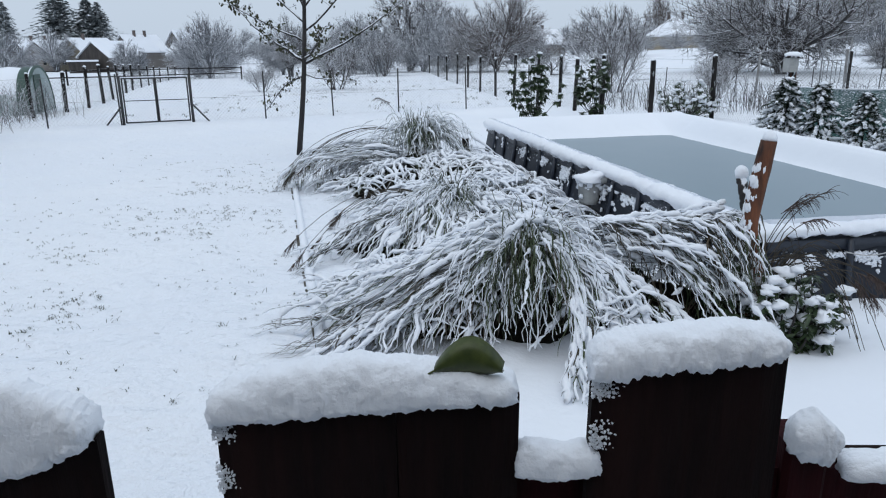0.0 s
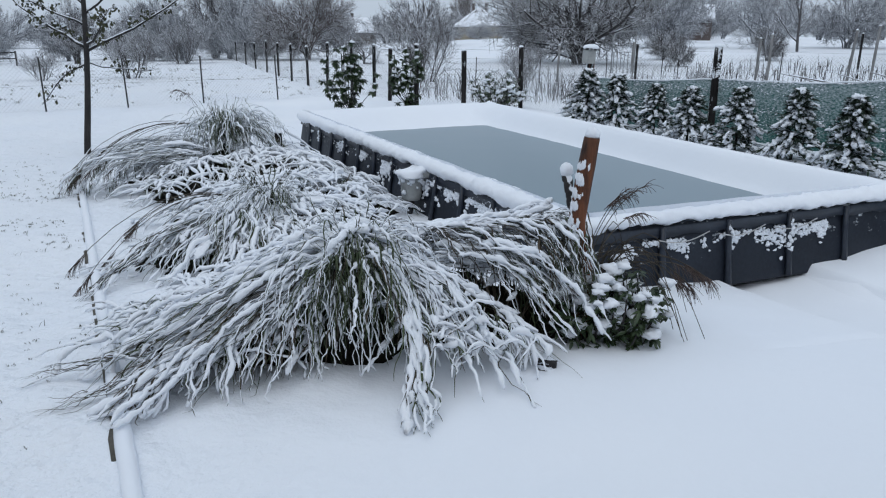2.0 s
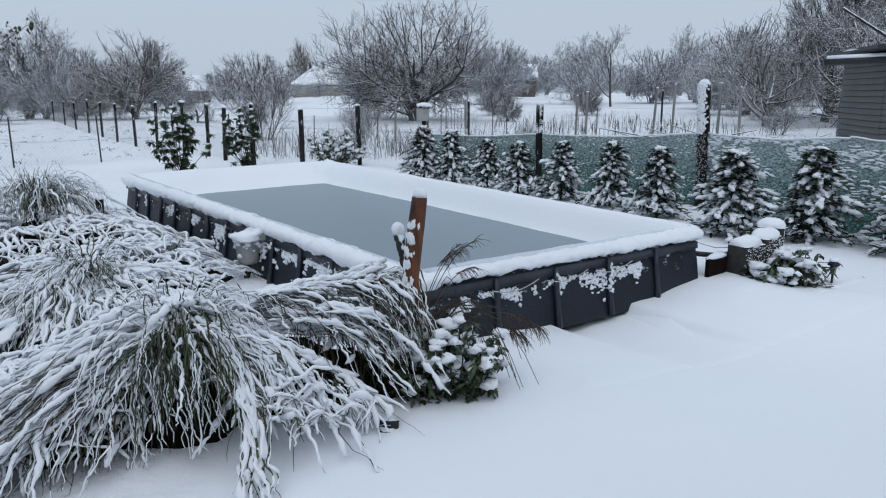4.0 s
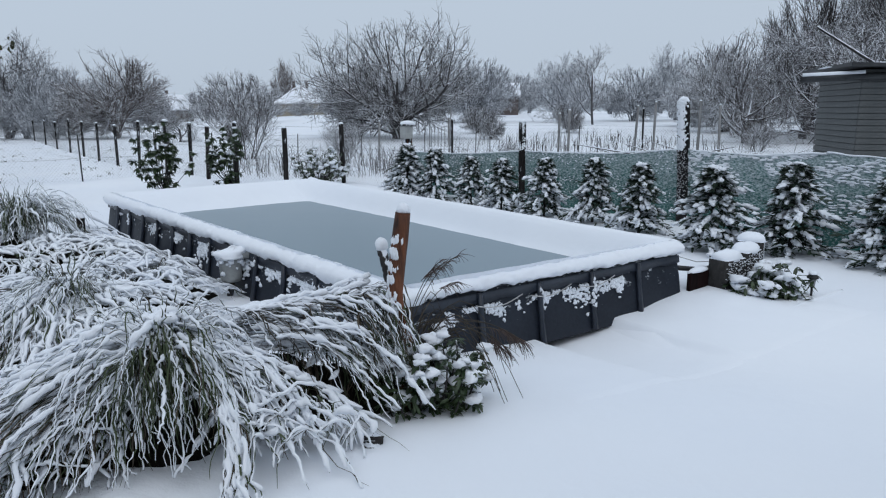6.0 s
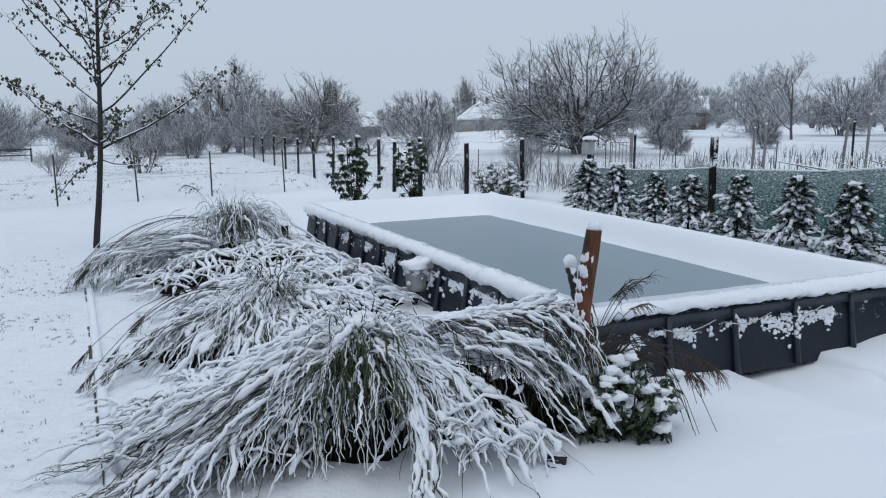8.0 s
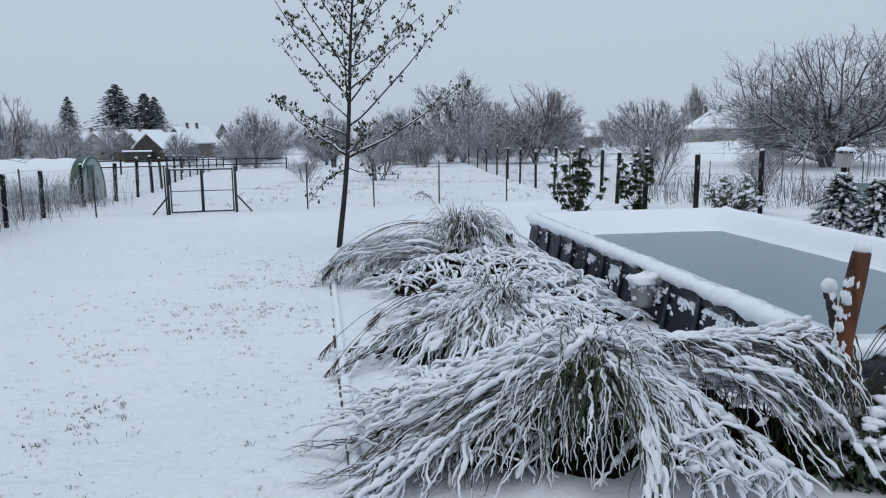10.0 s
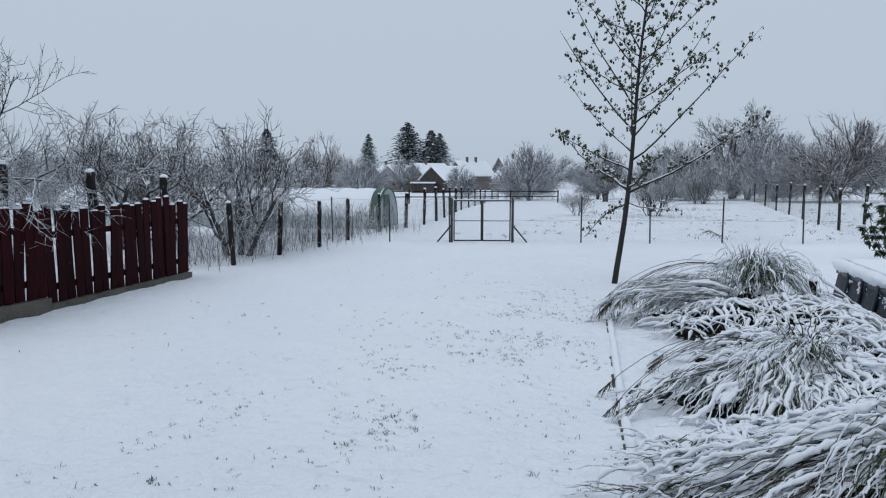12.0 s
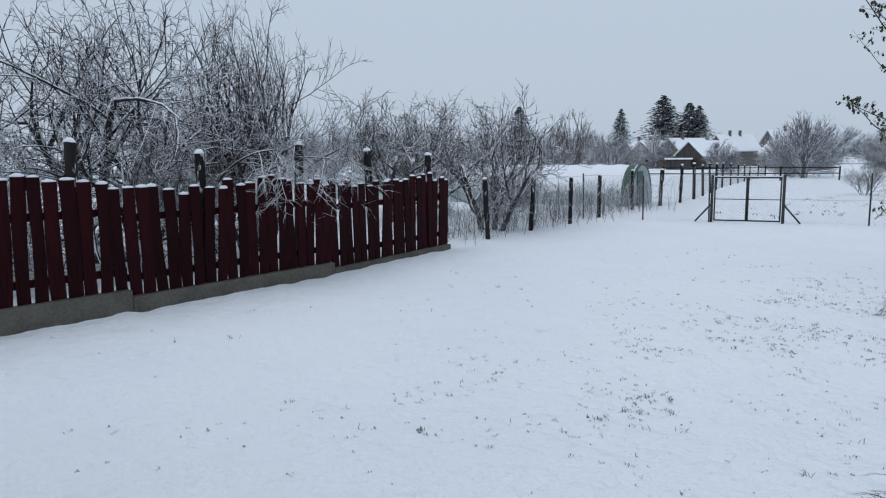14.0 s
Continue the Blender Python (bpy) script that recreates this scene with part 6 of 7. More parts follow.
def dome_tree(seed, h, wide, low, limbs, boughs, twigs, thin, stem, up=0.35):
    """A dense rounded crown: limbs from the foot, boughs to the crown's uneven outline, and many fine twigs that end on it."""
    rng = np.random.default_rng(seed)
    b = (Build(), Build())
    zc = low + (h - low) * 0.42
    def edge(d):
        """How far the outline lies from the crown's middle in direction d."""
        top = h - zc if d[2] > 0 else zc - low
        k = 1 / math.sqrt((d[0] ** 2 + d[1] ** 2) / wide ** 2 + (d[2] / top) ** 2 + 1e-9)
        return k * (1 + 0.16 * noise.noise(Vector((d[0] * 2.2, d[1] * 2.2, d[2] * 2.2 + seed))) + 0.08 * noise.noise(Vector((d[0] * 6, d[1] * 6, d[2] * 6 + seed))))
    def way():
        d = rng.normal(size=3)
        d[2] = abs(d[2]) * 0.9 - 0.42
        return d / np.linalg.norm(d)
    mid_of = np.array((0, 0, zc))
    s = np.linspace(0, 1, 6)[:, None]
    for turn_no in range(limbs):
        d = way()
        if turn_no % 3 == 0:
            d[2] = rng.uniform(-0.75, -0.1)
            d /= np.linalg.norm(d)
        e = mid_of + d * edge(d) * rng.uniform(0.45, 0.75)
        o = np.array((*rng.normal(0, stem * 2.2, 2), -0.15))
        m = (o + e) / 2 + np.array((0, 0, 0.12 * h)) - np.array((d[0], d[1], 0)) * 0.12 * wide
        path = (1 - s) ** 2 * o + 2 * s * (1 - s) * m + s ** 2 * e
        b[0].tube(path, np.linspace(stem, stem * 0.3, 6), 5, cap=False)
        for _ in range(boughs):
            i = rng.uniform(0.3, 1.0) * 5
            j = min(int(i), 4)
            q = path[j] + (path[j + 1] - path[j]) * (i - j)
            d2 = d + rng.normal(0, 0.45, 3) + (0, 0, 0.1)
            d2 /= np.linalg.norm(d2)
            e2 = mid_of + d2 * edge(d2) * rng.uniform(0.78, 0.98)
            bow = (q + e2) / 2 + (e2 - q)[[1, 0, 2]] * rng.normal(0, 0.08) + (0, 0, 0.03 * h)
            p2 = (1 - s) ** 2 * q + 2 * s * (1 - s) * bow + s ** 2 * e2
            b[1].tube(p2[::1], np.linspace(thin * 2.6, thin * 1.1, 6), 4, cap=False)
            for _ in range(twigs):
                i = rng.uniform(0.25, 1.0) * 5
                j = min(int(i), 4)
                w = p2[j] + (p2[j + 1] - p2[j]) * (i - j)
                v = (p2[j + 1] - p2[j]) / (np.linalg.norm(p2[j + 1] - p2[j]) + 1e-6) + rng.normal(0, 0.6, 3) + (0, 0, up)
                v = v / np.linalg.norm(v) * rng.uniform(0.05, 0.15) * h
                r = w + v - mid_of
                far_out = np.linalg.norm(r)
                most = edge(r / far_out) * rng.uniform(0.97, 1.07)
                if far_out > most:
                    v = v + (r / far_out) * (most - far_out)
                k = w + v * 0.5 + rng.normal(0, 0.01, 3) * h
                b[1].tube([w, k, w + v], [thin, thin * 0.8, thin * 0.4], 3, cap=False)
                for _ in range(2):
                    v2 = v * rng.uniform(0.3, 0.55) + rng.normal(0, 0.022, 3) * h
                    b[1].tube([k, k + v2], [thin * 0.7, thin * 0.35], 3, cap=False)
    return b, []


ORCHARD = [(12, 1.5, 62, 0.0, 0.06), (9, 0.5, 46, 0.035, 0.13), (7, 0.5, 44, 0.07, 0.16), (5, 0.55, 42, 0.07, 0.18), (0, 0, 0, 0.05, 0.2)]
SPREAD = [(15, 1.65, 68, 0.0, 0.05), (10, 0.5, 46, 0.02, 0.10), (8, 0.45, 44, 0.03, 0.12), (5, 0.5, 42, 0.03, 0.13), (0, 0, 0, 0.02, 0.13)]
VASE = [(10, 0.55, 36, 0.01, 0.06), (8, 0.42, 44, 0.03, 0.09), (5, 0.42, 46, 0.03, 0.12), (0, 0, 0, 0.03, 0.14)]
PLUM = [(7, 0.95, 50, 0.02, 0.09), (6, 0.6, 46, 0.04, 0.11), (5, 0.5, 46, 0.04, 0.12), (3, 0.45, 44, 0.03, 0.12), (0, 0, 0, 0.03, 0.12)]
BUSHY = [(8, 0.62, 34, 0.05, 0.08), (6, 0.6, 34, 0.06, 0.1), (5, 0.55, 36, 0.05, 0.12), (0, 0, 0, 0.05, 0.12)]
WEEP = [(9, 0.8, 60, 0.0, 0.08), (8, 0.55, 48, 0.0, 0.11), (6, 0.5, 48, -0.01, 0.12), (3, 0.5, 46, -0.02, 0.13), (0, 0, 0, -0.02, 0.13)]
TALL = [(12, 0.5, 42, 0.02, 0.05), (7, 0.55, 38, 0.06, 0.1), (6, 0.5, 38, 0.05, 0.12), (4, 0.5, 36, 0.04, 0.14), (0, 0, 0, 0.04, 0.14)]
KINDS = {
    "orchard": (bare_tree(101, 7.6, 0.2, ORCHARD, 1, 0, 0.30, 0.011), 7.6),
    "spread": (bare_tree(112, 7.6, 0.24, SPREAD, 1, 0, 0.30, 0.010), 7.6),
    "orchard_b": (bare_tree(102, 5.0, 0.13, ORCHARD, 1, 0, 0.30, 0.008), 5.0),
    "vase": (bare_tree(103, 5.0, 0.075, VASE, 7, 0.42, 0.8, 0.0085), 5.0),
    "plum": (bare_tree(110, 3.6, 0.06, PLUM, 3, 0.35, 0.42, 0.0068), 3.6),
    "weep": (bare_tree(104, 4.4, 0.085, WEEP, 3, 0.4, 0.5, 0.0062), 4.4),
    "bushy": (dome_tree(105, 6.0, 3.3, -0.6, 20, 11, 13, 0.014, 0.05), 6.0),
    "bushy_b": (dome_tree(106, 6.0, 3.9, -0.4, 20, 11, 13, 0.014, 0.06), 6.0),
    "broad": (dome_tree(116, 9.0, 3.9, 1.0, 17, 10, 12, 0.016, 0.12, 0.5), 9.0),
    "tall": (bare_tree(107, 9.0, 0.16, TALL, 1, 0, 0.75, 0.014), 9.0),
    "tall_b": (bare_tree(108, 9.0, 0.14, TALL, 3, 0.25, 0.7, 0.014), 9.0),
    "sapling": (bare_tree(109, 3.4, 0.035, BUSHY, 8, 0.45, 0.6, 0.007), 3.4),
}
# the old fruit tree: spreading limbs filled with a dense crown of twigs
(fruit, _), (crown, _) = KINDS["spread"][0], dome_tree(120, 6.6, 4.7, 0.5, 16, 11, 12, 0.010, 0.10, 0.3)
for q in (0, 1):
    fruit[q].add(np.concatenate(crown[q].v), crown[q].f)
MESHES = {}


def plant(style, mat, x, y, height, wide=1.0, turn=0.0, label="", category="bare tree", group="", name="bare_tree"):
    (b, tips), base = KINDS[style]
    key = (style, mat.name)
    if key not in MESHES:
        MESHES[key] = []
        for nm, bb in zip(("trunk", "branch_work"), b):
            me = bb.mesh(nm)
            me.materials.append(mat)
            MESHES[key].append(me)
    s = height / base
    ob = thing(name, (x, y, ground_z(x, y) - 0.02), label, category, group, turn=turn)
    for me in MESHES[key]:
        shared(me.name.split(".")[0], me, ob, (0, 0, 0), 0, (s * wide, s * wide, s))
    return ob


SN = "bare tree with every twig outlined in snow"
# beyond the pool
plant("spread", BARK_OLD, 18.85, 43.0, 8.4, 1.1, 20, "large spreading bare fruit tree, twigs outlined in snow", group="orchard trees")
plant("sapling", BARK, 6.6, 30.9, 3.3, 1.0, 0, "multi-stemmed bare young tree dusted with snow", group="orchard trees")
plant("orchard_b", BARK, 6.45, 50.5, 2.7, 0.9, 40, "small bare fruit tree dusted with snow", group="orchard trees")
plant("bushy_b", BARK_FROST_HAZE, 17.0, 84.3, 6.4, 1.2, 0, "dense round frosted shrub thicket", "shrub thicket", "far thickets", "shrub_thicket")
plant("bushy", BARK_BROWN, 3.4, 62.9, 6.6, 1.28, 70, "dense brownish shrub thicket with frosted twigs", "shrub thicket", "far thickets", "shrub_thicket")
plant("tall_b", BARK_FROST_HAZE, -4.9, 75.8, 9.7, 1.15, 10, "tall frosted bare tree above the thicket", group="far trees")
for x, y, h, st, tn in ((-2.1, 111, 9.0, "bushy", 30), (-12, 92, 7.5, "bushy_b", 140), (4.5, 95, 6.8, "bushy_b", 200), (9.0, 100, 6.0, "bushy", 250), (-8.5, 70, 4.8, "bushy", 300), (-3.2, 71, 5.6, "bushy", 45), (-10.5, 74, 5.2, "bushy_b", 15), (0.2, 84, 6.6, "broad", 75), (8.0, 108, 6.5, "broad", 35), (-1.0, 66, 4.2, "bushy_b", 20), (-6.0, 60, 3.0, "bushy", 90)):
    plant(st, BARK_FAR, x, y, h, 1.0, tn, "snowy thicket on the field's edge, greyed for haze", "shrub thicket", "far thickets", "shrub_thicket")
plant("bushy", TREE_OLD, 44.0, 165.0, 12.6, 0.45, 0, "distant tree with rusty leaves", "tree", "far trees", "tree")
plant("tall", BARK_FROST_HAZE, 44.5, 55.2, 7.6, 0.95, 60, "pale bare tree on the far field", group="far trees")
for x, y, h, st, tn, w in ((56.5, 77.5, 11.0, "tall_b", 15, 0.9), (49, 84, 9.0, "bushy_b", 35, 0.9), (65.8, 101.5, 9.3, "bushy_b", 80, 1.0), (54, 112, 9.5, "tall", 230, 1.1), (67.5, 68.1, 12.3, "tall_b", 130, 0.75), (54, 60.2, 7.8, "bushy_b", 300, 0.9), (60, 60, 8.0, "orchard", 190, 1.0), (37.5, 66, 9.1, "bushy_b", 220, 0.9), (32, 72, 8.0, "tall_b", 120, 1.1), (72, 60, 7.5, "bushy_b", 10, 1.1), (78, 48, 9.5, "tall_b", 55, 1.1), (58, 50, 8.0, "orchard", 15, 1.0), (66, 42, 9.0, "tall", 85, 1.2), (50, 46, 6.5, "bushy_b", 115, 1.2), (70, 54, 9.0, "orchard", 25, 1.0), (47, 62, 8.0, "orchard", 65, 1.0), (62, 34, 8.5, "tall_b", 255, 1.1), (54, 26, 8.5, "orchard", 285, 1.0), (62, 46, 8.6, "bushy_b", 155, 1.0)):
    plant(st, BARK_FAR, x, y, h * 0.78, w * 1.1, tn, "snowy tree in the far tree belt, paled for haze", group="far trees")
plant("orchard", BARK, 34.2, 29.0, 6.6, 0.85, 100, "tangled bare fruit tree thick with snow", group="orchard trees")
plant("orchard", BARK_FROST_HAZE, 40.8, 30.3, 9.0, 0.9, 200, "high bare tree behind the shed", group="orchard trees")
for x, y, h, w, tn in ((46.0, 33.0, 12.0, 0.75, 40), (51.0, 31.0, 13.5, 0.8, 130), (45.0, 26.5, 12.5, 0.85, 220), (52.0, 24.0, 14.0, 0.8, 310)):
    plant("broad", BARK_OLD, x, y, h, w, tn, "high dense bare tree in the wood behind the shed", group="trees behind the shed")
for x, y, h, tn in ((38.5, 25.5, 8.5, 15), (40.0, 21.5, 9.5, 205)):
    plant("orchard", BARK, x, y, h, 0.9, tn, "tall tangled bare tree white with frost", group="trees behind the shed")
plant("bushy", TREE_OLD, 39.0, 33.0, 4.6, 0.6, 100, "bush with rusty dead leaves at the wood's edge", "shrub", "field bushes", "shrub")
plant("bushy", BARK_FROST_HAZE, 44.0, 39.0, 7.0, 1.1, 160, "frosted thicket behind the orchard", "shrub thicket", "far thickets", "shrub_thicket")
plant("bushy_b", BARK_FROST_HAZE, 48.0, 30.0, 8.0, 1.1, 10, "frosted thicket behind the shed", "shrub thicket", "far thickets", "shrub_thicket")
plant("orchard_b", BARK, 30.0, 17.5, 7.0, 1.0, 300, "bare fruit tree above the shed roof", group="orchard trees")
for x, y, h, tn in ((24, 116, 2.2, 10), (29, 117, 2.8, 80), (34, 117, 2.7, 150), (39, 116, 2.9, 220), (44, 114, 2.0, 290), (49, 112, 2.2, 30)):
    plant("bushy_b", BARK_FAR, x, y, h, 1.5, tn, "low snowy hedge before the far house, paled for haze", "hedge", "far hedge", "hedge")
for x, y, h, st, tn in ((9.5, 27, 1.3, "sapling", 10), (11.5, 33, 1.6, "sapling", 60), (14.0, 38, 1.5, "sapling", 110), (24, 40, 1.7, "bushy", 160), (27, 47, 2.2, "bushy_b", 210), (33, 44, 2.4, "bushy", 260), (22, 60, 2.4, "bushy_b", 310), (9, 44, 1.6, "bushy", 20), (29, 24, 1.6, "sapling", 70), (13.5, 21.5, 1.2, "sapling", 140)):
    plant(st, BARK, x, y, h, 1.0, tn, "low bare bush sticking out of the snowy field", "shrub", "field bushes", "shrub")
for x, y, h, st, tn in ((-38, 32, 3.0, "bushy_b", 20), (-31, 25, 2.2, "bushy_b", 120), (-40, 22, 3.4, "bushy_b", 220), (-35, 42, 2.8, "bushy_b", 320), (-27, 34, 1.7, "bushy_b", 70), (-16, 20, 1.4, "bushy_b", 30), (-14.0, 16.5, 1.2, "bushy_b", 99)):
    plant(st, BARK_FROST_HAZE, x, y, h, 0.9, tn, "frosted bush between the neighbouring gardens", "shrub thicket", "far thickets", "shrub_thicket")
# beyond the gate
plant("sapling", BARK, -5.8, 36.0, 2.7, 1.15, 50, "low multi-stemmed fruit bush on the snowy plot", group="orchard trees")
plant("sapling", BARK, -9.3, 35.3, 1.5, 1.1, 90, "small bare bush on the snowy plot", group="orchard trees")
plant("sapling", BARK_FROST_HAZE, -6.0, 58.0, 3.6, 1.0, 120, "bare bush at the end of the plot", group="orchard trees")
plant("broad", BARK_FROST_HAZE, -15.8, 69.2, 5.6, 0.85, 240, "frosted bare tree behind the plot", group="far trees")
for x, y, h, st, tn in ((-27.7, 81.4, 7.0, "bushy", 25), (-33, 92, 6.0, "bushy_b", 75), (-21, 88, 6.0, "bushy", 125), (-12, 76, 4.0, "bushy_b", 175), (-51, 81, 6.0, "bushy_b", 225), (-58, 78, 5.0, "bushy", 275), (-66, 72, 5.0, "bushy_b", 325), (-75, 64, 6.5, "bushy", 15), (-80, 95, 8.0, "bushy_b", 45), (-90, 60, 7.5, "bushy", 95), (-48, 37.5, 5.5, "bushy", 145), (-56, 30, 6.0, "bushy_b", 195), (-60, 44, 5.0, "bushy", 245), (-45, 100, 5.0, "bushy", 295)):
    plant(st, BARK_FAR, x, y, h, 1.0, tn, "snowy hedge tree near the village, paled for haze", "shrub thicket", "far thickets", "shrub_thicket")
plant("broad", BARK_BROWN, -61.2, 86.4, 9.2, 1.0, 5, "round-headed frosted tree by the houses", group="far trees")
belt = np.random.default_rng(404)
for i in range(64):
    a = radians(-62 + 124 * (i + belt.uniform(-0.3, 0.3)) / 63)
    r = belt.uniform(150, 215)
    plant(("bushy_b", "bushy", "broad", "bushy_b", "broad")[i % 5], BARK_FAR, r * math.sin(a), r * math.cos(a), belt.uniform(4.5, 9.0), belt.uniform(1.1, 1.7), belt.uniform(0, 360), "snowy tree in the wooded skyline, paled for haze", group="far trees")
# behind the red fence
plant("vase", BARK_OLD, -12.7, 8.0, 5.2, 0.7, 30, "upright bare plum tree with snowy twigs", group="neighbour's trees")
plant("weep", BARK_NEAR, -13.4, 5.4, 5.6, 0.85, 75, "spreading bare tree heavily laden with snow", group="neighbour's trees")
plant("weep", BARK_NEAR, -14.3, 2.6, 4.6, 0.95, 200, "bare tree bowed with snow", group="neighbour's trees")
plant("weep", BARK_NEAR, -13.2, 7.4, 3.0, 0.75, 310, "low snow-laden bush leaning over the fence", "shrub", "neighbour's trees", "shrub")
plant("plum", BARK_OLD, -11.9, 14.0, 3.6, 1.0, 0, "multi-stemmed bare shrub by the wire fence", "shrub", "neighbour's trees", "shrub")
plant("plum", BARK_OLD, -15.4, 14.0, 3.9, 1.0, 140, "multi-stemmed bare shrub behind the board fence", "shrub", "neighbour's trees", "shrub")
plant("orchard_b", BARK_OLD, -16.2, 16.0, 3.4, 0.9, 20, "small bare fruit tree dusted with snow", group="neighbour's trees")
plant("plum", BARK_OLD, -18.2, 16.6, 4.1, 1.0, 240, "thin bare tree behind the board fence", group="neighbour's trees")
plant("weep", BARK_NEAR, -17.0, 8.5, 4.0, 1.1, 120, "bare tree in the neighbouring garden", group="neighbour's trees")


for x, y, h, tn in ((-11.7, 3.0, 2.7, 40), (-11.9, 5.4, 2.9, 150), (-11.8, 0.6, 2.8, 260)):
    plant("weep", BARK_NEAR, x, y, h, 0.8, tn, "low tangled bush thick with snow behind the red fence", "shrub", "neighbour's trees", "shrub")


def overhang():
    """Snowy branches of the bush that fall over the board fence."""
    rng = np.random.default_rng(71)
    fall_plan = [(9, 0.5, 36, -0.05, 0.08), (7, 0.45, 40, -0.03, 0.10), (5, 0.5, 42, -0.02, 0.12), (0, 0, 0, -0.02, 0.12)]
    b = (Build(), Build())
    for y, z, ln, up in ((7.2, 1.55, 2.3, 0.35), (7.0, 1.5, 2.1, 0.42), (7.5, 1.5, 2.1, 0.40), (6.5, 1.5, 2.2, 0.5), (8.0, 1.5, 1.9, 0.5)):
        grow(b, rng, (-11.35, y, z), np.array((0.9, rng.normal(0, 0.12), up)), ln, 0.022, 0, fall_plan, [], 0.0042)
    s = thing("shrub", (0, 0, 0), "snow-laden branches falling over the red fence", "shrub", "neighbour's trees")
    for nm, q in zip(("limb_work", "branch_work"), b):
        tagged(part(nm, q, BARK_NEAR, s), kind="stuff")
    part("stem", Build().tube([(-11.6, 7.2, -0.1), (-11.5, 7.2, 0.8), (-11.35, 7.2, 1.55)], [0.05, 0.04, 0.03], 7), BARK_NEAR, s)
    part("stem", Build().tube([(-11.6, 7.1, -0.1), (-11.55, 6.8, 0.8), (-11.35, 6.5, 1.5)], [0.045, 0.035, 0.025], 7), BARK_NEAR, s)
    part("stem", Build().tube([(-11.6, 7.3, -0.1), (-11.5, 7.7, 0.8), (-11.35, 8.0, 1.5)], [0.045, 0.035, 0.025], 7), BARK_NEAR, s)


overhang()


# ---------------------------------------------------------------- young tree on the lawn
def make_young_tree():
    rng = np.random.default_rng(61)
    base = (-2.79, 13.68)
    t = thing("young_lawn_tree", (*base, 0), "slim young tree with curled leaves still hanging, dusted with snow", "tree")
    trunk = Build()
    z = np.linspace(-0.1, 5.9, 16)
    path = np.stack([0.095 * np.clip(z, 0, 6) + 0.04 * np.sin(z), 0.04 * np.sin(z * 1.3), z], 1)
    trunk.tube(path, np.interp(z, (0, 1.2, 5.9), (0.054, 0.045, 0.010)), 9)
    part("trunk", trunk, BARK_DARK, t)
    limbs, leaves, snow = Build(), Build(), Build()
    def limb(z0, az, length, rise, r0, leafy, sag=0.0):
        o = np.array([np.interp(z0, z, path[:, q]) for q in range(3)])
        k = 10
        s = np.linspace(0, 1, k)
        d = np.array((math.cos(az), math.sin(az), 0))
        pts = o + d * (s * length)[:, None] * math.cos(rise) + np.array((0, 0, 1)) * (length * (np.sin(rise) * s + 0.16 * s ** 2 - sag * s ** 2))[:, None] + np.cumsum(rng.normal(0, 0.012, (k, 3)), 0)
        limbs.tube(pts, np.linspace(r0, 0.005, k), 6)
        sp = pts[:-1].copy()
        rr = np.linspace(r0, 0.006, k)[:-1]
        sp[:, 2] += rr * 0.9
        if rise < 0.9:
            snow.tube(sp, rr * 0.5, 5)
        for i in range(int(leafy * 1.45)):
            u = rng.uniform(0.15, 1.0)
            p = np.array([np.interp(u, s, pts[:, q]) for q in range(3)])
            # short twig with two or three hanging leaves
            tw = np.array((*rng.normal(0, 0.09, 2), rng.uniform(-0.02, 0.14)))
            limbs.tube([p, p + tw * 0.6, p + tw], 0.0035, 3, cap=False)
            for j in range(int(rng.integers(2, 5))):
                q = p + tw + rng.normal(0, 0.02, 3)
                a = rng.uniform(0, 6.28)
                size = rng.uniform(0.04, 0.085)
                m = np.linspace(0, 1, 5)
                dirn = np.array((math.cos(a) * 0.7, math.sin(a) * 0.7, -0.75))
                lp = q + dirn * (m * size)[:, None] + np.array((math.cos(a), math.sin(a), 0)) * (-(m ** 2) * size * 0.6)[:, None]
                leaves.blade(lp, size * 0.33 * np.sin(math.pi * (0.05 + 0.9 * m)), (-math.sin(a), math.cos(a), 0.3))
            if rng.random() < 0.35:
                snow.lump(p + tw + (0, 0, 0.015), (0.03, 0.025, 0.014), rng, 0.2, 6, 4)
    # low, wide limbs first, then steeper ones towards the top
    limb(1.62, 0.25, 2.4, 0.42, 0.024, 40)
    limb(1.70, 2.75, 1.8, 0.45, 0.028, 40)
    limb(1.75, -1.0, 1.2, 0.30, 0.022, 30)
    limb(2.05, 3.05, 1.6, 0.35, 0.018, 18, 0.05)
    limb(1.5, 0.05, 0.9, -0.25, 0.012, 8)
    limb(1.45, 2.6, 1.1, -0.2, 0.014, 20, 0.55)
    for i in range(26):
        zz = 2.2 + 3.2 * (i / 26) ** 0.95
        limb(zz, i * 2.4 + rng.uniform(-0.4, 0.4), (2.9 - 2.1 * (i / 26)) * rng.uniform(0.55, 1.0), rng.uniform(0.4, 0.85), 0.019 - 0.0004 * i, 22 - 0.45 * i)
    part("branch_work", limbs, BARK_DARK, t)
    part("foliage", leaves, LEAF_OLD, t, "curled dull green and brown leaves")
    tagged(part("snow_cover", snow, SNOW_LUMP, t), kind="stuff")


make_young_tree()


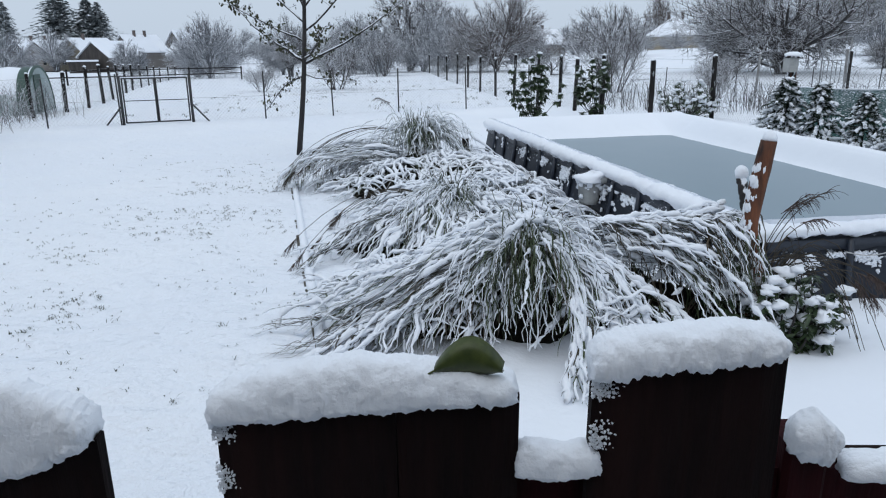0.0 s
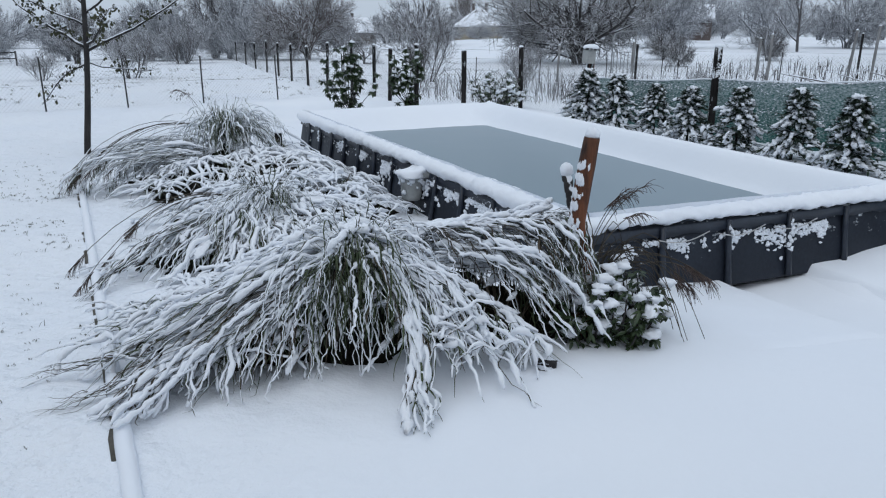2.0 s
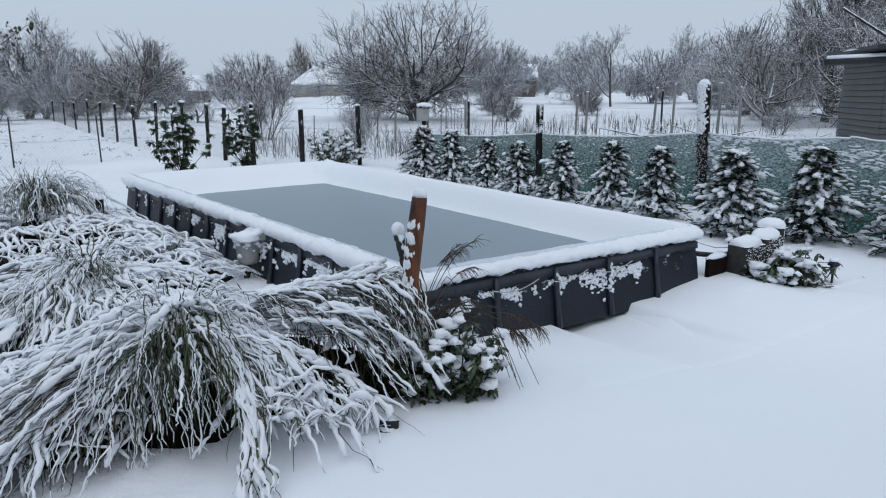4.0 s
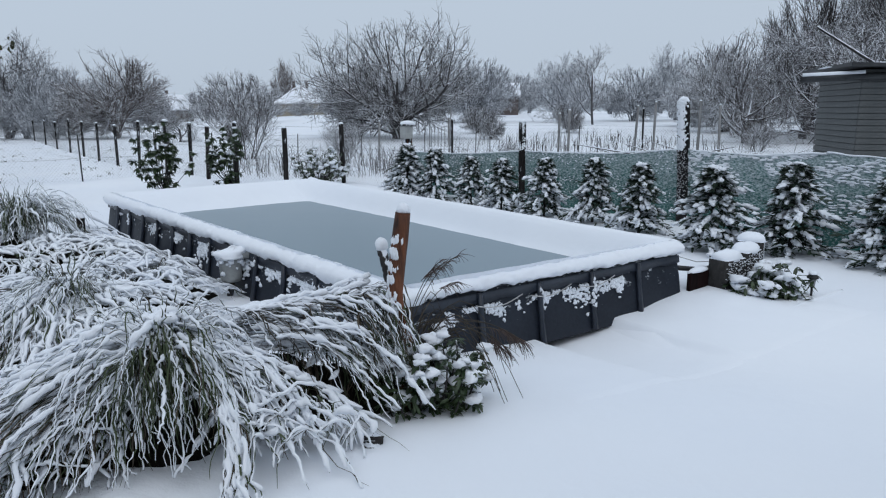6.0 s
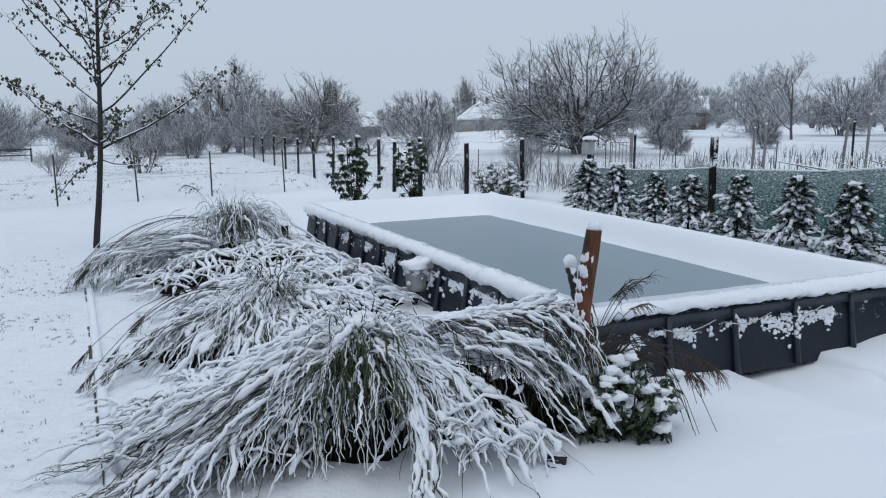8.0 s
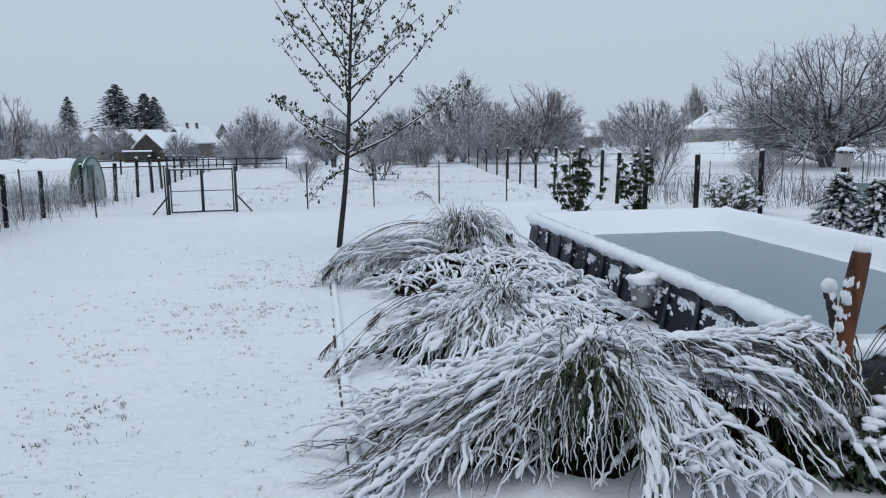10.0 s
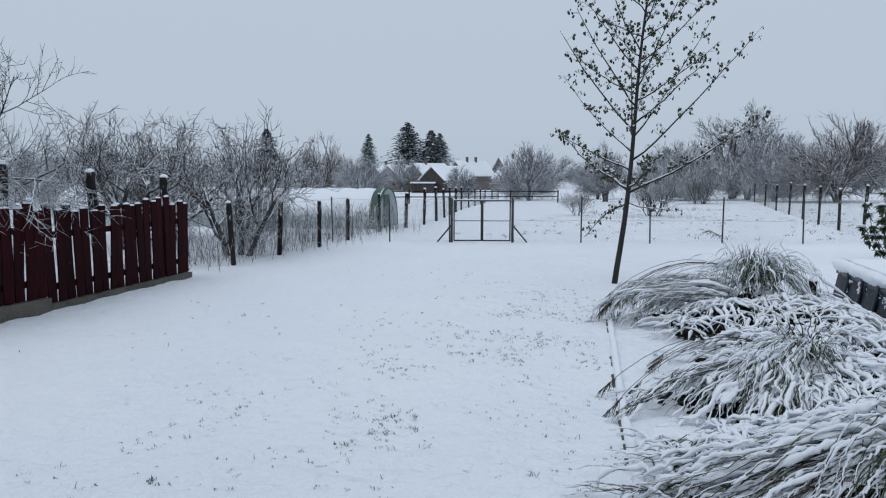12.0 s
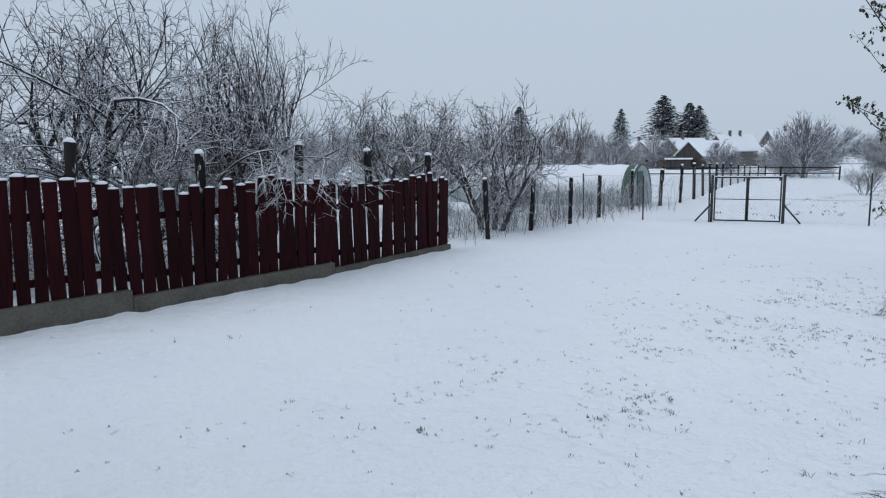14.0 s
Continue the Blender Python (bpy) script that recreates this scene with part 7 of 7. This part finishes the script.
# ---------------------------------------------------------------- small conifers before the net
def conifer(seed, height, radius):
    """Meshes of trunk, sprays and snow of a small garden conifer."""
    rng = np.random.default_rng(seed)
    trunk = Build().tube([(0, 0, -0.05), (0.01, 0, height * 0.5), (0, 0, height * 0.96)], [0.022, 0.015, 0.004], 6)
    green, snow = Build(), Build()
    for i in range(150):
        u = (i + rng.uniform(0, 1)) / 150
        z = height * (0.06 + 0.92 * u)
        reach = radius * 1.08 * (1 - u) ** 0.95 * rng.uniform(0.4, 1.3) * (0.95 + 0.75 * noise.noise(Vector((math.cos(i * 2.4) * 1.4, math.sin(i * 2.4) * 1.4, 3.2 * u + seed)))) + 0.05
        a = i * 2.4 + rng.normal(0, 0.5)
        droop = rng.uniform(0.15, 0.55) * reach * (1.1 - u)
        s = np.linspace(0, 1, 6)
        d = np.array((math.cos(a), math.sin(a), 0))
        pts = np.array((0, 0, z)) + d * (s * reach)[:, None] + np.array((0, 0, 1)) * (reach * 0.35 * s - (droop + 0.25 * reach) * s ** 2)[:, None]
        for j in range(17):
            w = rng.uniform(0.2, 1.0)
            p = np.array([np.interp(w, s, pts[:, q]) for q in range(3)])
            b = a + rng.normal(0, 0.7)
            ln = rng.uniform(0.05, 0.12)
            v = np.array((math.cos(b), math.sin(b), rng.uniform(-0.7, 0.35))) * ln
            green.blade([p, p + v * 0.55 + (0, 0, 0.006), p + v], [0.010, 0.012, 0.002], (-math.sin(b), math.cos(b), rng.normal(0, 0.4)))
        if rng.random() < 0.82:
            for w in (0.4, 0.58, 0.72, 0.86, 1.0):
                if rng.random() < 0.7:
                    p = np.array([np.interp(w, s, pts[:, q]) for q in range(3)])
                    k = rng.uniform(0.6, 1.2)
                    snow.lump(p + (0, 0, 0.022), (0.056 * k * (0.45 + reach / radius * 0.55), 0.031 * k, 0.026 * k), rng, 0.3, 8, 5, a + rng.normal(0, 0.5), 0.7 + 0.45 * rng.normal())
    snow.lump((0, 0, height * 0.97), (0.03, 0.03, 0.04), rng, 0.15, 8, 5)
    out = []
    for nm, b, m in (("trunk", trunk, BARK_DARK), ("foliage", green, NEEDLE), ("snow_cover", snow, SNOW_LUMP)):
        me = b.mesh(nm)
        me.materials.append(m)
        out.append(me)
    return out


CON = [conifer(s, 1.15, 0.40) for s in (71, 72, 73)]
for i, (x, y, h, w) in enumerate([(7.05, 15.75, 1.2, 1.3), (7.5, 15.2, 1.15, 1.2), (7.86, 14.2, 1.0, 1.1), (7.85, 12.95, 1.05, 1.2), (8.15, 11.9, 1.08, 1.2), (8.5, 10.9, 1.15, 1.15), (8.45, 9.65, 1.15, 1.2), (8.35, 8.05, 1.2, 1.5), (9.05, 7.3, 1.28, 1.5), (9.35, 6.1, 1.2, 1.4), (9.5, 4.8, 1.2, 1.2)]):
    t = thing("garden_conifer", (x, y, ground_z(x, y)), "small dark green conifer with snow on its drooping sprays", "conifer", "conifer row before the net", turn=i * 73)
    for me in CON[i % 3]:
        q = shared(me.name.split(".")[0], me, t, (0, 0, 0), 0, (w, w, h / 1.15))
        if q.name.startswith("snow"):
            tagged(q, kind="stuff")


# ---------------------------------------------------------------- shed
def make_shed():
    s = thing("garden_shed", (13.82, 9.57, 0), "small shed with grey horizontal cladding and snowy lean-to roof", "shed", turn=-38)
    part("wall", Build().box((1.6, 1.2, 1.3), (3.2, 2.4, 2.8), 0, 0.01), SHED, s, smooth=False)
    me = Build().box((0, 0, 0), (3.24, 0.03, 0.105), 0, 0.004).mesh("cladding_board", False)
    me.materials.append(SHED)
    me2 = Build().box((0, 0, 0), (2.44, 0.03, 0.105), 0, 0.004).mesh("cladding_board", False)
    me2.materials.append(SHED)
    for i in range(23):
        z = 0.1 + i * 0.118
        b = shared("cladding_board", me, s, (1.6, -0.015, z), 0, (1, 1, 1))
        b.rotation_euler = (radians(-7), 0, 0)
        c = shared("cladding_board", me2, s, (-0.015, 1.2, z), radians(90))
        c.rotation_euler = (radians(7), 0, radians(90))
    part("roof", Build().box((1.5, 1.1, 2.78), (3.7, 3.0, 0.07), 0, 0.01, 0.03), STEEL, s, smooth=False)
    part("snow_on_roof", Build().lump((1.5, 1.1, 2.84), (1.95, 1.6, 0.10), np.random.default_rng(1), 0.03, 30, 8, flat=-0.1), SNOW, s)
    part("gutter", Build().tube([(-1.05, 0.22, 2.58), (0.0, -0.10, 2.62), (3.2, -0.10, 2.66)], 0.07, 9), STEEL, s)
    part("gutter_snow", Build().tube([(-1.02, 0.21, 2.65), (0.0, -0.10, 2.69)], 0.05, 7), SNOW_LUMP, s)
    pole = thing("leaning_pole", (14.75, 11.3, 0), "dark bare pole leaning over the shed", "pole")
    part("pole_shaft", Build().tube([(2.6, -2.0, 1.6), (1.3, -1.0, 2.7), (0.0, 0.0, 3.75)], [0.05, 0.04, 0.025], 7), BARK_DARK, pole)


make_shed()


def make_brush_heap():
    rng = np.random.default_rng(91)
    h = thing("brush_heap", (16.5, 16.0, 0), "heap of cut branches under snow behind the net", "brush heap")
    for i in range(16):
        a, ln = rng.uniform(-0.9, 0.9) + (math.pi if rng.random() < 0.5 else 0), rng.uniform(1.0, 2.6)
        p = np.array((rng.normal(0, 0.7), rng.normal(0, 0.5), rng.uniform(0.1, 0.6)))
        d = np.array((math.cos(a) * 0.8, -math.cos(a) * 0.6, rng.uniform(0.0, 0.35)))
        part("branch", Build().tube([p, p + d * ln * 0.5 + rng.normal(0, 0.05, 3), p + d * ln], [0.04, 0.03, 0.012], 6), BARK, h)


make_brush_heap()


# ---------------------------------------------------------------- far plots on the pool's side
rng = np.random.default_rng(52)
for i, (x, y, h) in enumerate([(20.5, 23.1, 2.15), (26.0, 28.5, 2.0), (18.5, 24.8, 2.0), (18.2, 25.05, 1.85), (21.1, 22.6, 2.3), (22.8, 20.8, 2.2), (22.3, 21.4, 2.35), (24.6, 17.5, 2.2), (25.5, 15.2, 2.2), (14.5, 27.5, 1.6), (16.2, 31.0, 1.6), (12.2, 30.0, 1.5)]):
    p = thing("plot_post", (x, y, 0), "pale weathered post plastered with snow in the far plot", "post", "far plot posts")
    ob = put_post(p, 0, 0, ground_z(x, y), h, 0.9, 300 + i, rng.normal(0, 0.05), pale=i not in (1, 9))
wire_fence("wire_fence", "low wire fence across the snowy field", [(5.2, 26.5), (7.4, 26.0), (9.6, 25.4), (11.8, 24.6), (14.0, 23.6)], 1.15, "steel", 1.0, "far plot fence", 0.8, 0.12, (0.97, 0.5), 320, 0.0025)
wire_fence("wire_fence", "sagging wire fence of the far plot", [(13.0, 32.0), (16.5, 29.0), (20.0, 26.0), (23.5, 22.5), (26.5, 18.5), (28.5, 14.5)], 1.35, "steel", 1.2, "far plot fence", 1.0, 0.13, (0.97, 0.5), 310, 0.0025)


def make_rail_fence():
    f = thing("rail_fence", (-36.0, 47.0, 0), "dark wooden rail fence between the far plots", "rail fence")
    pts = [(0, 0), (3.2, 4.0), (6.4, 8.0), (9.6, 12.0), (12.8, 16.0), (16.0, 20.5)]
    base = [ground_z(-36.0 + x, 47.0 + y) for x, y in pts]
    for (x, y), z in zip(pts, base):
        part("post", Build().tube([(x, y, z - 0.1), (x + 0.02, y, z + 1.2)], 0.07, 7), POST_WOOD, f)
    for i in range(5):
        for h in (0.6, 1.08):
            part("rail", Build().tube([(*pts[i], base[i] + h), (*pts[i + 1], base[i + 1] + h)], 0.05, 6), POST_WOOD, f)


make_rail_fence()


def make_vines():
    v = thing("vine_rows", (22.0, 27.0, 0), "rows of bare stakes and dry stalks in snow", "stakes", kind="stuff")
    b = Build()
    r = np.random.default_rng(66)
    for i in range(230):
        x, y = r.uniform(-2.5, 9), r.uniform(-3, 9)
        z = ground_z(22 + x, 27 + y)
        h = r.uniform(0.3, 0.95)
        b.tube([(x, y, z - 0.05), (x + r.normal(0, 0.05), y, z + h * 0.6), (x + r.normal(0, 0.09), y + r.normal(0, 0.05), z + h)], r.uniform(0.008, 0.022), 4)
    part("stakes", b, BARK, v)


make_vines()


def make_frame():
    f = thing("swing_frame", (17.14, 35.0, ground_z(17.1, 35)), "white metal arch of an old swing, tube frame", "swing frame")
    part("arch", Build().tube([(0, 0, -0.1), (0, 0, 1.7), (0.12, 0, 1.95), (0.4, 0, 2.05), (1.25, 0.0, 2.08)], 0.035, 8), WIRE, f)
    part("leg", Build().tube([(1.25, 0, 2.08), (1.25, 0, -0.1)], 0.035, 8), WIRE, f)
    for i in range(6):
        part("bar", Build().tube([(0.1 + i * 0.2, 0, 0.0), (0.1 + i * 0.2, 0, 1.05)], 0.018, 6), WIRE, f)
    part("bar", Build().tube([(0, 0, 1.05), (1.25, 0, 1.05)], 0.02, 6), WIRE, f)


make_frame()


# ---------------------------------------------------------------- foil tunnel
def make_tunnel():
    x0, y0 = -13.5, 23.85
    t = thing("foil_tunnel", (x0, y0, 0), "low foil tunnel with a green end hoop and snow on top", "greenhouse", turn=196)
    # local x runs along the tunnel, away from its open end
    n, seg, length, r, h = 34, 16, 13.0, 1.35, 1.42
    v = []
    for i in range(n + 1):
        for j in range(seg + 1):
            a = math.pi * j / seg
            k = 1 + 0.015 * math.cos(i * math.pi)
            v.append((length * i / n, r * k * math.cos(a), h * k * math.sin(a) ** 0.8))
    f = [(i * (seg + 1) + j, i * (seg + 1) + j + 1, (i + 1) * (seg + 1) + j + 1, (i + 1) * (seg + 1) + j) for i in range(n) for j in range(seg)]
    part("foil_skin", Build().add(v, f), FOIL, t, "whitish foil under snow")
    pts = [(-0.03, (r + 0.03) * math.cos(math.pi * j / 16), (h + 0.02) * math.sin(math.pi * j / 16) ** 0.8) for j in range(17)]
    band = Build()
    v = []
    for x in (-0.06, 0.34):
        for j in range(17):
            a = math.pi * j / 16
            v.append((x, (r + 0.02) * math.cos(a), (h + 0.012) * math.sin(a) ** 0.8))
    band.add(v, [(j, j + 1, 18 + j, 17 + j) for j in range(16)])
    part("end_band", band, GREEN_FOIL, t, "green foil over the end hoop")
    part("end_hoop", Build().tube(pts, 0.05, 8), GREEN_FOIL, t, "green foil-wrapped end hoop")
    sv = []
    for j in range(17):
        a = math.pi * j / 16
        sv.append((-0.05, r * math.cos(a), h * math.sin(a) ** 0.8))
    sv.append((-0.02, 0, 0.0))
    end = Build().add(sv + [(p[0] + 0.02, p[1], p[2]) for p in sv], [(j, j + 1, 17) for j in range(16)] + [(18 + j + 1, 18 + j, 35) for j in range(16)])
    part("end_sheet", end, FOIL, t)
    part("door_gap", Build().box((-0.07, 0.35, 0.6), (0.03, 0.75, 1.2), 0, 0.01), GREEN_FOIL, t, smooth=False)


make_tunnel()


# ---------------------------------------------------------------- houses
def house(place, turn, w, d, eave, ridge, wall, label, chimneys=1, hip=0.0, windows=2, group="village houses"):
    """A house with gables towards its local y, eave and ridge heights over its base."""
    base = ground_z(place[0], place[1])
    h = thing("house", (*place, base), label, "house", group, turn=turn)
    b = Build()
    x, y = w / 2, d / 2
    b.add([(-x, -y, -0.5), (x, -y, -0.5), (x, y, -0.5), (-x, y, -0.5), (-x, -y, eave), (x, -y, eave), (x, y, eave), (-x, y, eave), (0, -y + hip * 0.98, ridge - 0.1), (0, y - hip * 0.98, ridge - 0.1)],
        [(0, 1, 5, 8, 4), (2, 3, 7, 9, 6), (1, 2, 6, 5), (3, 0, 4, 7), (3, 2, 1, 0), (4, 8, 9, 7), (5, 6, 9, 8)])
    part("wall", b, wall, h, smooth=False)
    o, th = 0.35, 0.22
    sl = (ridge - eave) / x
    top = [(-x - o, -y - o, eave - o * sl), (x + o, -y - o, eave - o * sl), (x + o, y + o, eave - o * sl), (-x - o, y + o, eave - o * sl), (0, -y - o + hip, ridge), (0, y + o - hip, ridge)]
    v = top + [(p[0], p[1], p[2] + th) for p in top]
    f = [(6, 10, 11, 9), (7, 8, 11, 10), (0, 3, 5, 4), (1, 4, 5, 2), (0, 4, 10, 6), (4, 1, 7, 10), (2, 5, 11, 8), (5, 3, 9, 11), (3, 0, 6, 9), (1, 2, 8, 7)]
    if hip:
        f += [(6, 7, 10), (8, 9, 11)]
    part("roof", Build().add(v, f), SNOW, h, "roof under an even layer of snow", smooth=False)
    for i in range(chimneys):
        yy = (-0.3 + 0.6 * i) * y
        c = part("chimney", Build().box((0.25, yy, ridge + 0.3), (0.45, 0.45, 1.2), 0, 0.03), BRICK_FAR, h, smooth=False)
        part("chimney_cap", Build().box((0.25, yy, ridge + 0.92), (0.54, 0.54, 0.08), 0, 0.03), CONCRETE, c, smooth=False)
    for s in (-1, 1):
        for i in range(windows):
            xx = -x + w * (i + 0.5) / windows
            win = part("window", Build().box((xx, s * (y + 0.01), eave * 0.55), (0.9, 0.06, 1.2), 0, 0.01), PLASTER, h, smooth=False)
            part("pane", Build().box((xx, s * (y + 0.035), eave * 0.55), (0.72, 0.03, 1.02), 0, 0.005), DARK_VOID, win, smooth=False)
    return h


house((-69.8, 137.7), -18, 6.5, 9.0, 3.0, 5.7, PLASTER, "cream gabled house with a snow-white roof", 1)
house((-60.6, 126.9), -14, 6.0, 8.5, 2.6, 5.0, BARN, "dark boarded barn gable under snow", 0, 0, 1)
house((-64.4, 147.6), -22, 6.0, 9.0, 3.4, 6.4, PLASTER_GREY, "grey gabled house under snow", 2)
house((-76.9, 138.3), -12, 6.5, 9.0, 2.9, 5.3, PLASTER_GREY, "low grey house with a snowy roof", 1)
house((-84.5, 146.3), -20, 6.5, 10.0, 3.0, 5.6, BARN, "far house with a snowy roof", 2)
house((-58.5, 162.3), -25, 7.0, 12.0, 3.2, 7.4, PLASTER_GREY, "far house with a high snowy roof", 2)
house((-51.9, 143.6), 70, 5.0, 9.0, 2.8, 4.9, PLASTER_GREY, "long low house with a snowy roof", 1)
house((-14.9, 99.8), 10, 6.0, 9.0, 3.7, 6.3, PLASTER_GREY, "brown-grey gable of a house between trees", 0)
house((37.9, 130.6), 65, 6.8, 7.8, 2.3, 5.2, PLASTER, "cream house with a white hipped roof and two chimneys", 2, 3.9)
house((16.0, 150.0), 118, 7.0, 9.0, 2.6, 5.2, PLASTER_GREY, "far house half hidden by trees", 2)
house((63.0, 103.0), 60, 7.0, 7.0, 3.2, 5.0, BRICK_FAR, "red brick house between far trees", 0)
house((-106.4, 109.1), 50, 6.5, 9.0, 3.0, 5.6, PLASTER_GREY, "far house with dark chimneys", 2)
house((-41.2, 126.4), 20, 3.5, 4.0, 2.2, 3.2, BARN, "small dark boarded outbuilding under snow", 0, 0, 1, "plot sheds")
lean = thing("lean_to", (-62.4, 120.5, ground_z(-62.4, 120.5)), "low lean-to with a bright snowy roof before the barn", "shed", turn=26)
part("wall", Build().box((0, 0, 0.8), (4.2, 2.4, 2.0), 0, 0.02), BARN, lean, smooth=False)
part("roof", Build().box((0, -0.1, 1.95), (4.8, 3.0, 0.25), 0, 0.05), SNOW, lean, smooth=False)


# ---------------------------------------------------------------- far conifers
def big_conifer(seed):
    rng = np.random.default_rng(seed)
    b, tr = Build(), Build()
    tr.tube([(0, 0, -0.3), (0, 0, 5), (0, 0, 9.6)], [0.2, 0.12, 0.02], 6)
    for i in range(560):
        u = rng.uniform(0, 1) ** 0.85
        z = 0.8 + 9.0 * u
        reach = (1 - u) ** 0.8 * 2.8 * rng.uniform(0.4, 1.15) + 0.10
        a = rng.uniform(0, 6.28)
        d = np.array((math.cos(a), math.sin(a), 0))
        s = np.linspace(0, 1, 4)
        pts = np.array((0, 0, z)) + d * (s * reach)[:, None] + np.array((0, 0, -1)) * (0.42 * reach * s ** 2 - 0.12 * reach * s)[:, None]
        for j in range(10):
            w = rng.uniform(0.15, 1)
            p = np.array([np.interp(w, s, pts[:, q]) for q in range(3)])
            c = a + rng.normal(0, 0.8)
            v = np.array((math.cos(c), math.sin(c), rng.uniform(-0.7, 0.1))) * rng.uniform(0.25, 0.55) * (0.2 + 0.8 * (1 - u))
            b.blade([p, p + v * 0.5, p + v], [0.07, 0.09, 0.015], (-math.sin(c), math.cos(c), rng.normal(0, 0.3)))
    out = []
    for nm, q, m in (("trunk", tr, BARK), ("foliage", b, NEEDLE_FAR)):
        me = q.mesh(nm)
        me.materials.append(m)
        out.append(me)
    return out


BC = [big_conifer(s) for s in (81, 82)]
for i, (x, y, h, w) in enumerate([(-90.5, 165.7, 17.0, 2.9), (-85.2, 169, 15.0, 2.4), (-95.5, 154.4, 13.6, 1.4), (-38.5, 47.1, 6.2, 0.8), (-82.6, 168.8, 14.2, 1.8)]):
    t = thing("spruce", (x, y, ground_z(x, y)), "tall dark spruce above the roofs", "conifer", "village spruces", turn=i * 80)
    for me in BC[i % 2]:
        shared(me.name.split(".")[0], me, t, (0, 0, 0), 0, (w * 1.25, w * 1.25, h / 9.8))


# ---------------------------------------------------------------- grass through the snow
def make_tufts():
    rng = np.random.default_rng(99)
    b = Build()
    spots = []
    while len(spots) < 1150:
        x, y = rng.uniform(-8.5, -0.2), rng.uniform(2.0, 14.5)
        edge = -0.52 - (y - 4.05) * 0.256
        if x > edge - 0.06:
            continue
        want = 0.03 + 0.9 * math.exp(-(((x + 2.8) / 1.5) ** 2)) * math.exp(-(((y - 8.5) / 3.5) ** 2)) + 0.16 * math.exp(-((x + 2.6) ** 2 + (y - 4.9) ** 2) / 3.0) + 0.5 * math.exp(-((x + 2.7) ** 2 + (y - 5.8) ** 2) / 0.05)
        want *= max(0.0, 0.25 + 1.3 * n2(x, y, 1.3, 20)) * max(0.0, 0.6 + n2(x, y, 4.0, 30))
        if rng.random() < want:
            spots.append((x, y))
    for x, y in spots:
        z = ground_z(x, y)
        size = rng.choice([0.4, 0.55, 0.75, 1.05], p=[0.42, 0.34, 0.18, 0.06])
        for i in range(int(rng.integers(2, 8))):
            a, ln = rng.uniform(0, 6.28), rng.uniform(0.014, 0.040) * size
            p = np.array((x, y, z)) + (*rng.normal(0, 0.02 * size, 2), 0.0)
            d = np.array((math.cos(a), math.sin(a), 0))
            pts = [p + (0, 0, -0.01), p + d * ln * 0.5 + (0, 0, ln * 0.5), p + d * ln * 1.1 + (0, 0, ln * rng.uniform(0.4, 0.9))]
            b.blade(pts, [0.0018, 0.002, 0.0006], (-math.sin(a), math.cos(a), 0))
    for _ in range(650):
        x, y = rng.uniform(-10, 3), rng.uniform(21, 48)
        if y < 19.6 + (x + 10.4) * 0.44 or n2(x, y, 0.6, 40) < -0.05:
            continue
        z = ground_z(x, y)
        for i in range(4):
            a, ln = rng.uniform(0, 6.28), rng.uniform(0.03, 0.08)
            p = np.array((x, y, z)) + (*rng.normal(0, 0.06, 2), 0.0)
            d = np.array((math.cos(a), math.sin(a), 0))
            b.blade([p + (0, 0, -0.02), p + d * ln * 0.3 + (0, 0, ln * 0.7), p + d * ln * 0.9 + (0, 0, ln)], [0.006, 0.008, 0.002], (-math.sin(a), math.cos(a), 0))
    g = part("grass_tufts", b, GRASS)
    tagged(g, "dull green grass blades poking through the snow", "grass", kind="stuff")


make_tufts()


def make_weeds():
    """Tangle of dry stalks along the side fence."""
    rng = np.random.default_rng(98)
    b = Build()
    for i in range(900):
        t = rng.uniform(0, 1)
        x, y = -11.0 - 1.0 * t + rng.normal(-0.7, 0.6), 11.2 + 11 * t + rng.normal(0, 0.5)
        z = ground_z(x, y)
        h = rng.uniform(0.25, 1.1)
        d = rng.normal(0, 0.3, 2)
        b.tube([(x, y, z), (x + d[0] * 0.4, y + d[1] * 0.4, z + h * 0.7), (x + d[0], y + d[1], z + h)], rng.uniform(0.003, 0.007), 3, cap=False)
    for i in range(1500):
        u = rng.uniform(0, 1)
        if u < 0.55:
            x, y = rng.uniform(5.0, 12.0), 0.0
            y = 21.2 - (x - 5) * 0.15 + abs(rng.normal(0, 3.0))
        else:
            x, y = rng.uniform(9, 26), rng.uniform(17, 34)
        if n2(x, y, 0.5, 12) < -0.05:
            continue
        z = ground_z(x, y)
        h = rng.uniform(0.2, 0.9)
        d = rng.normal(0, 0.2, 2)
        b.tube([(x, y, z), (x + d[0] * 0.4, y + d[1] * 0.4, z + h * 0.7), (x + d[0], y + d[1], z + h)], rng.uniform(0.004, 0.009), 3, cap=False)
    w = part("dry_weeds", b, BARK, None)
    tagged(w, "tangle of dry snow-dusted stalks along the wire fence", "weeds", kind="stuff")


make_weeds()
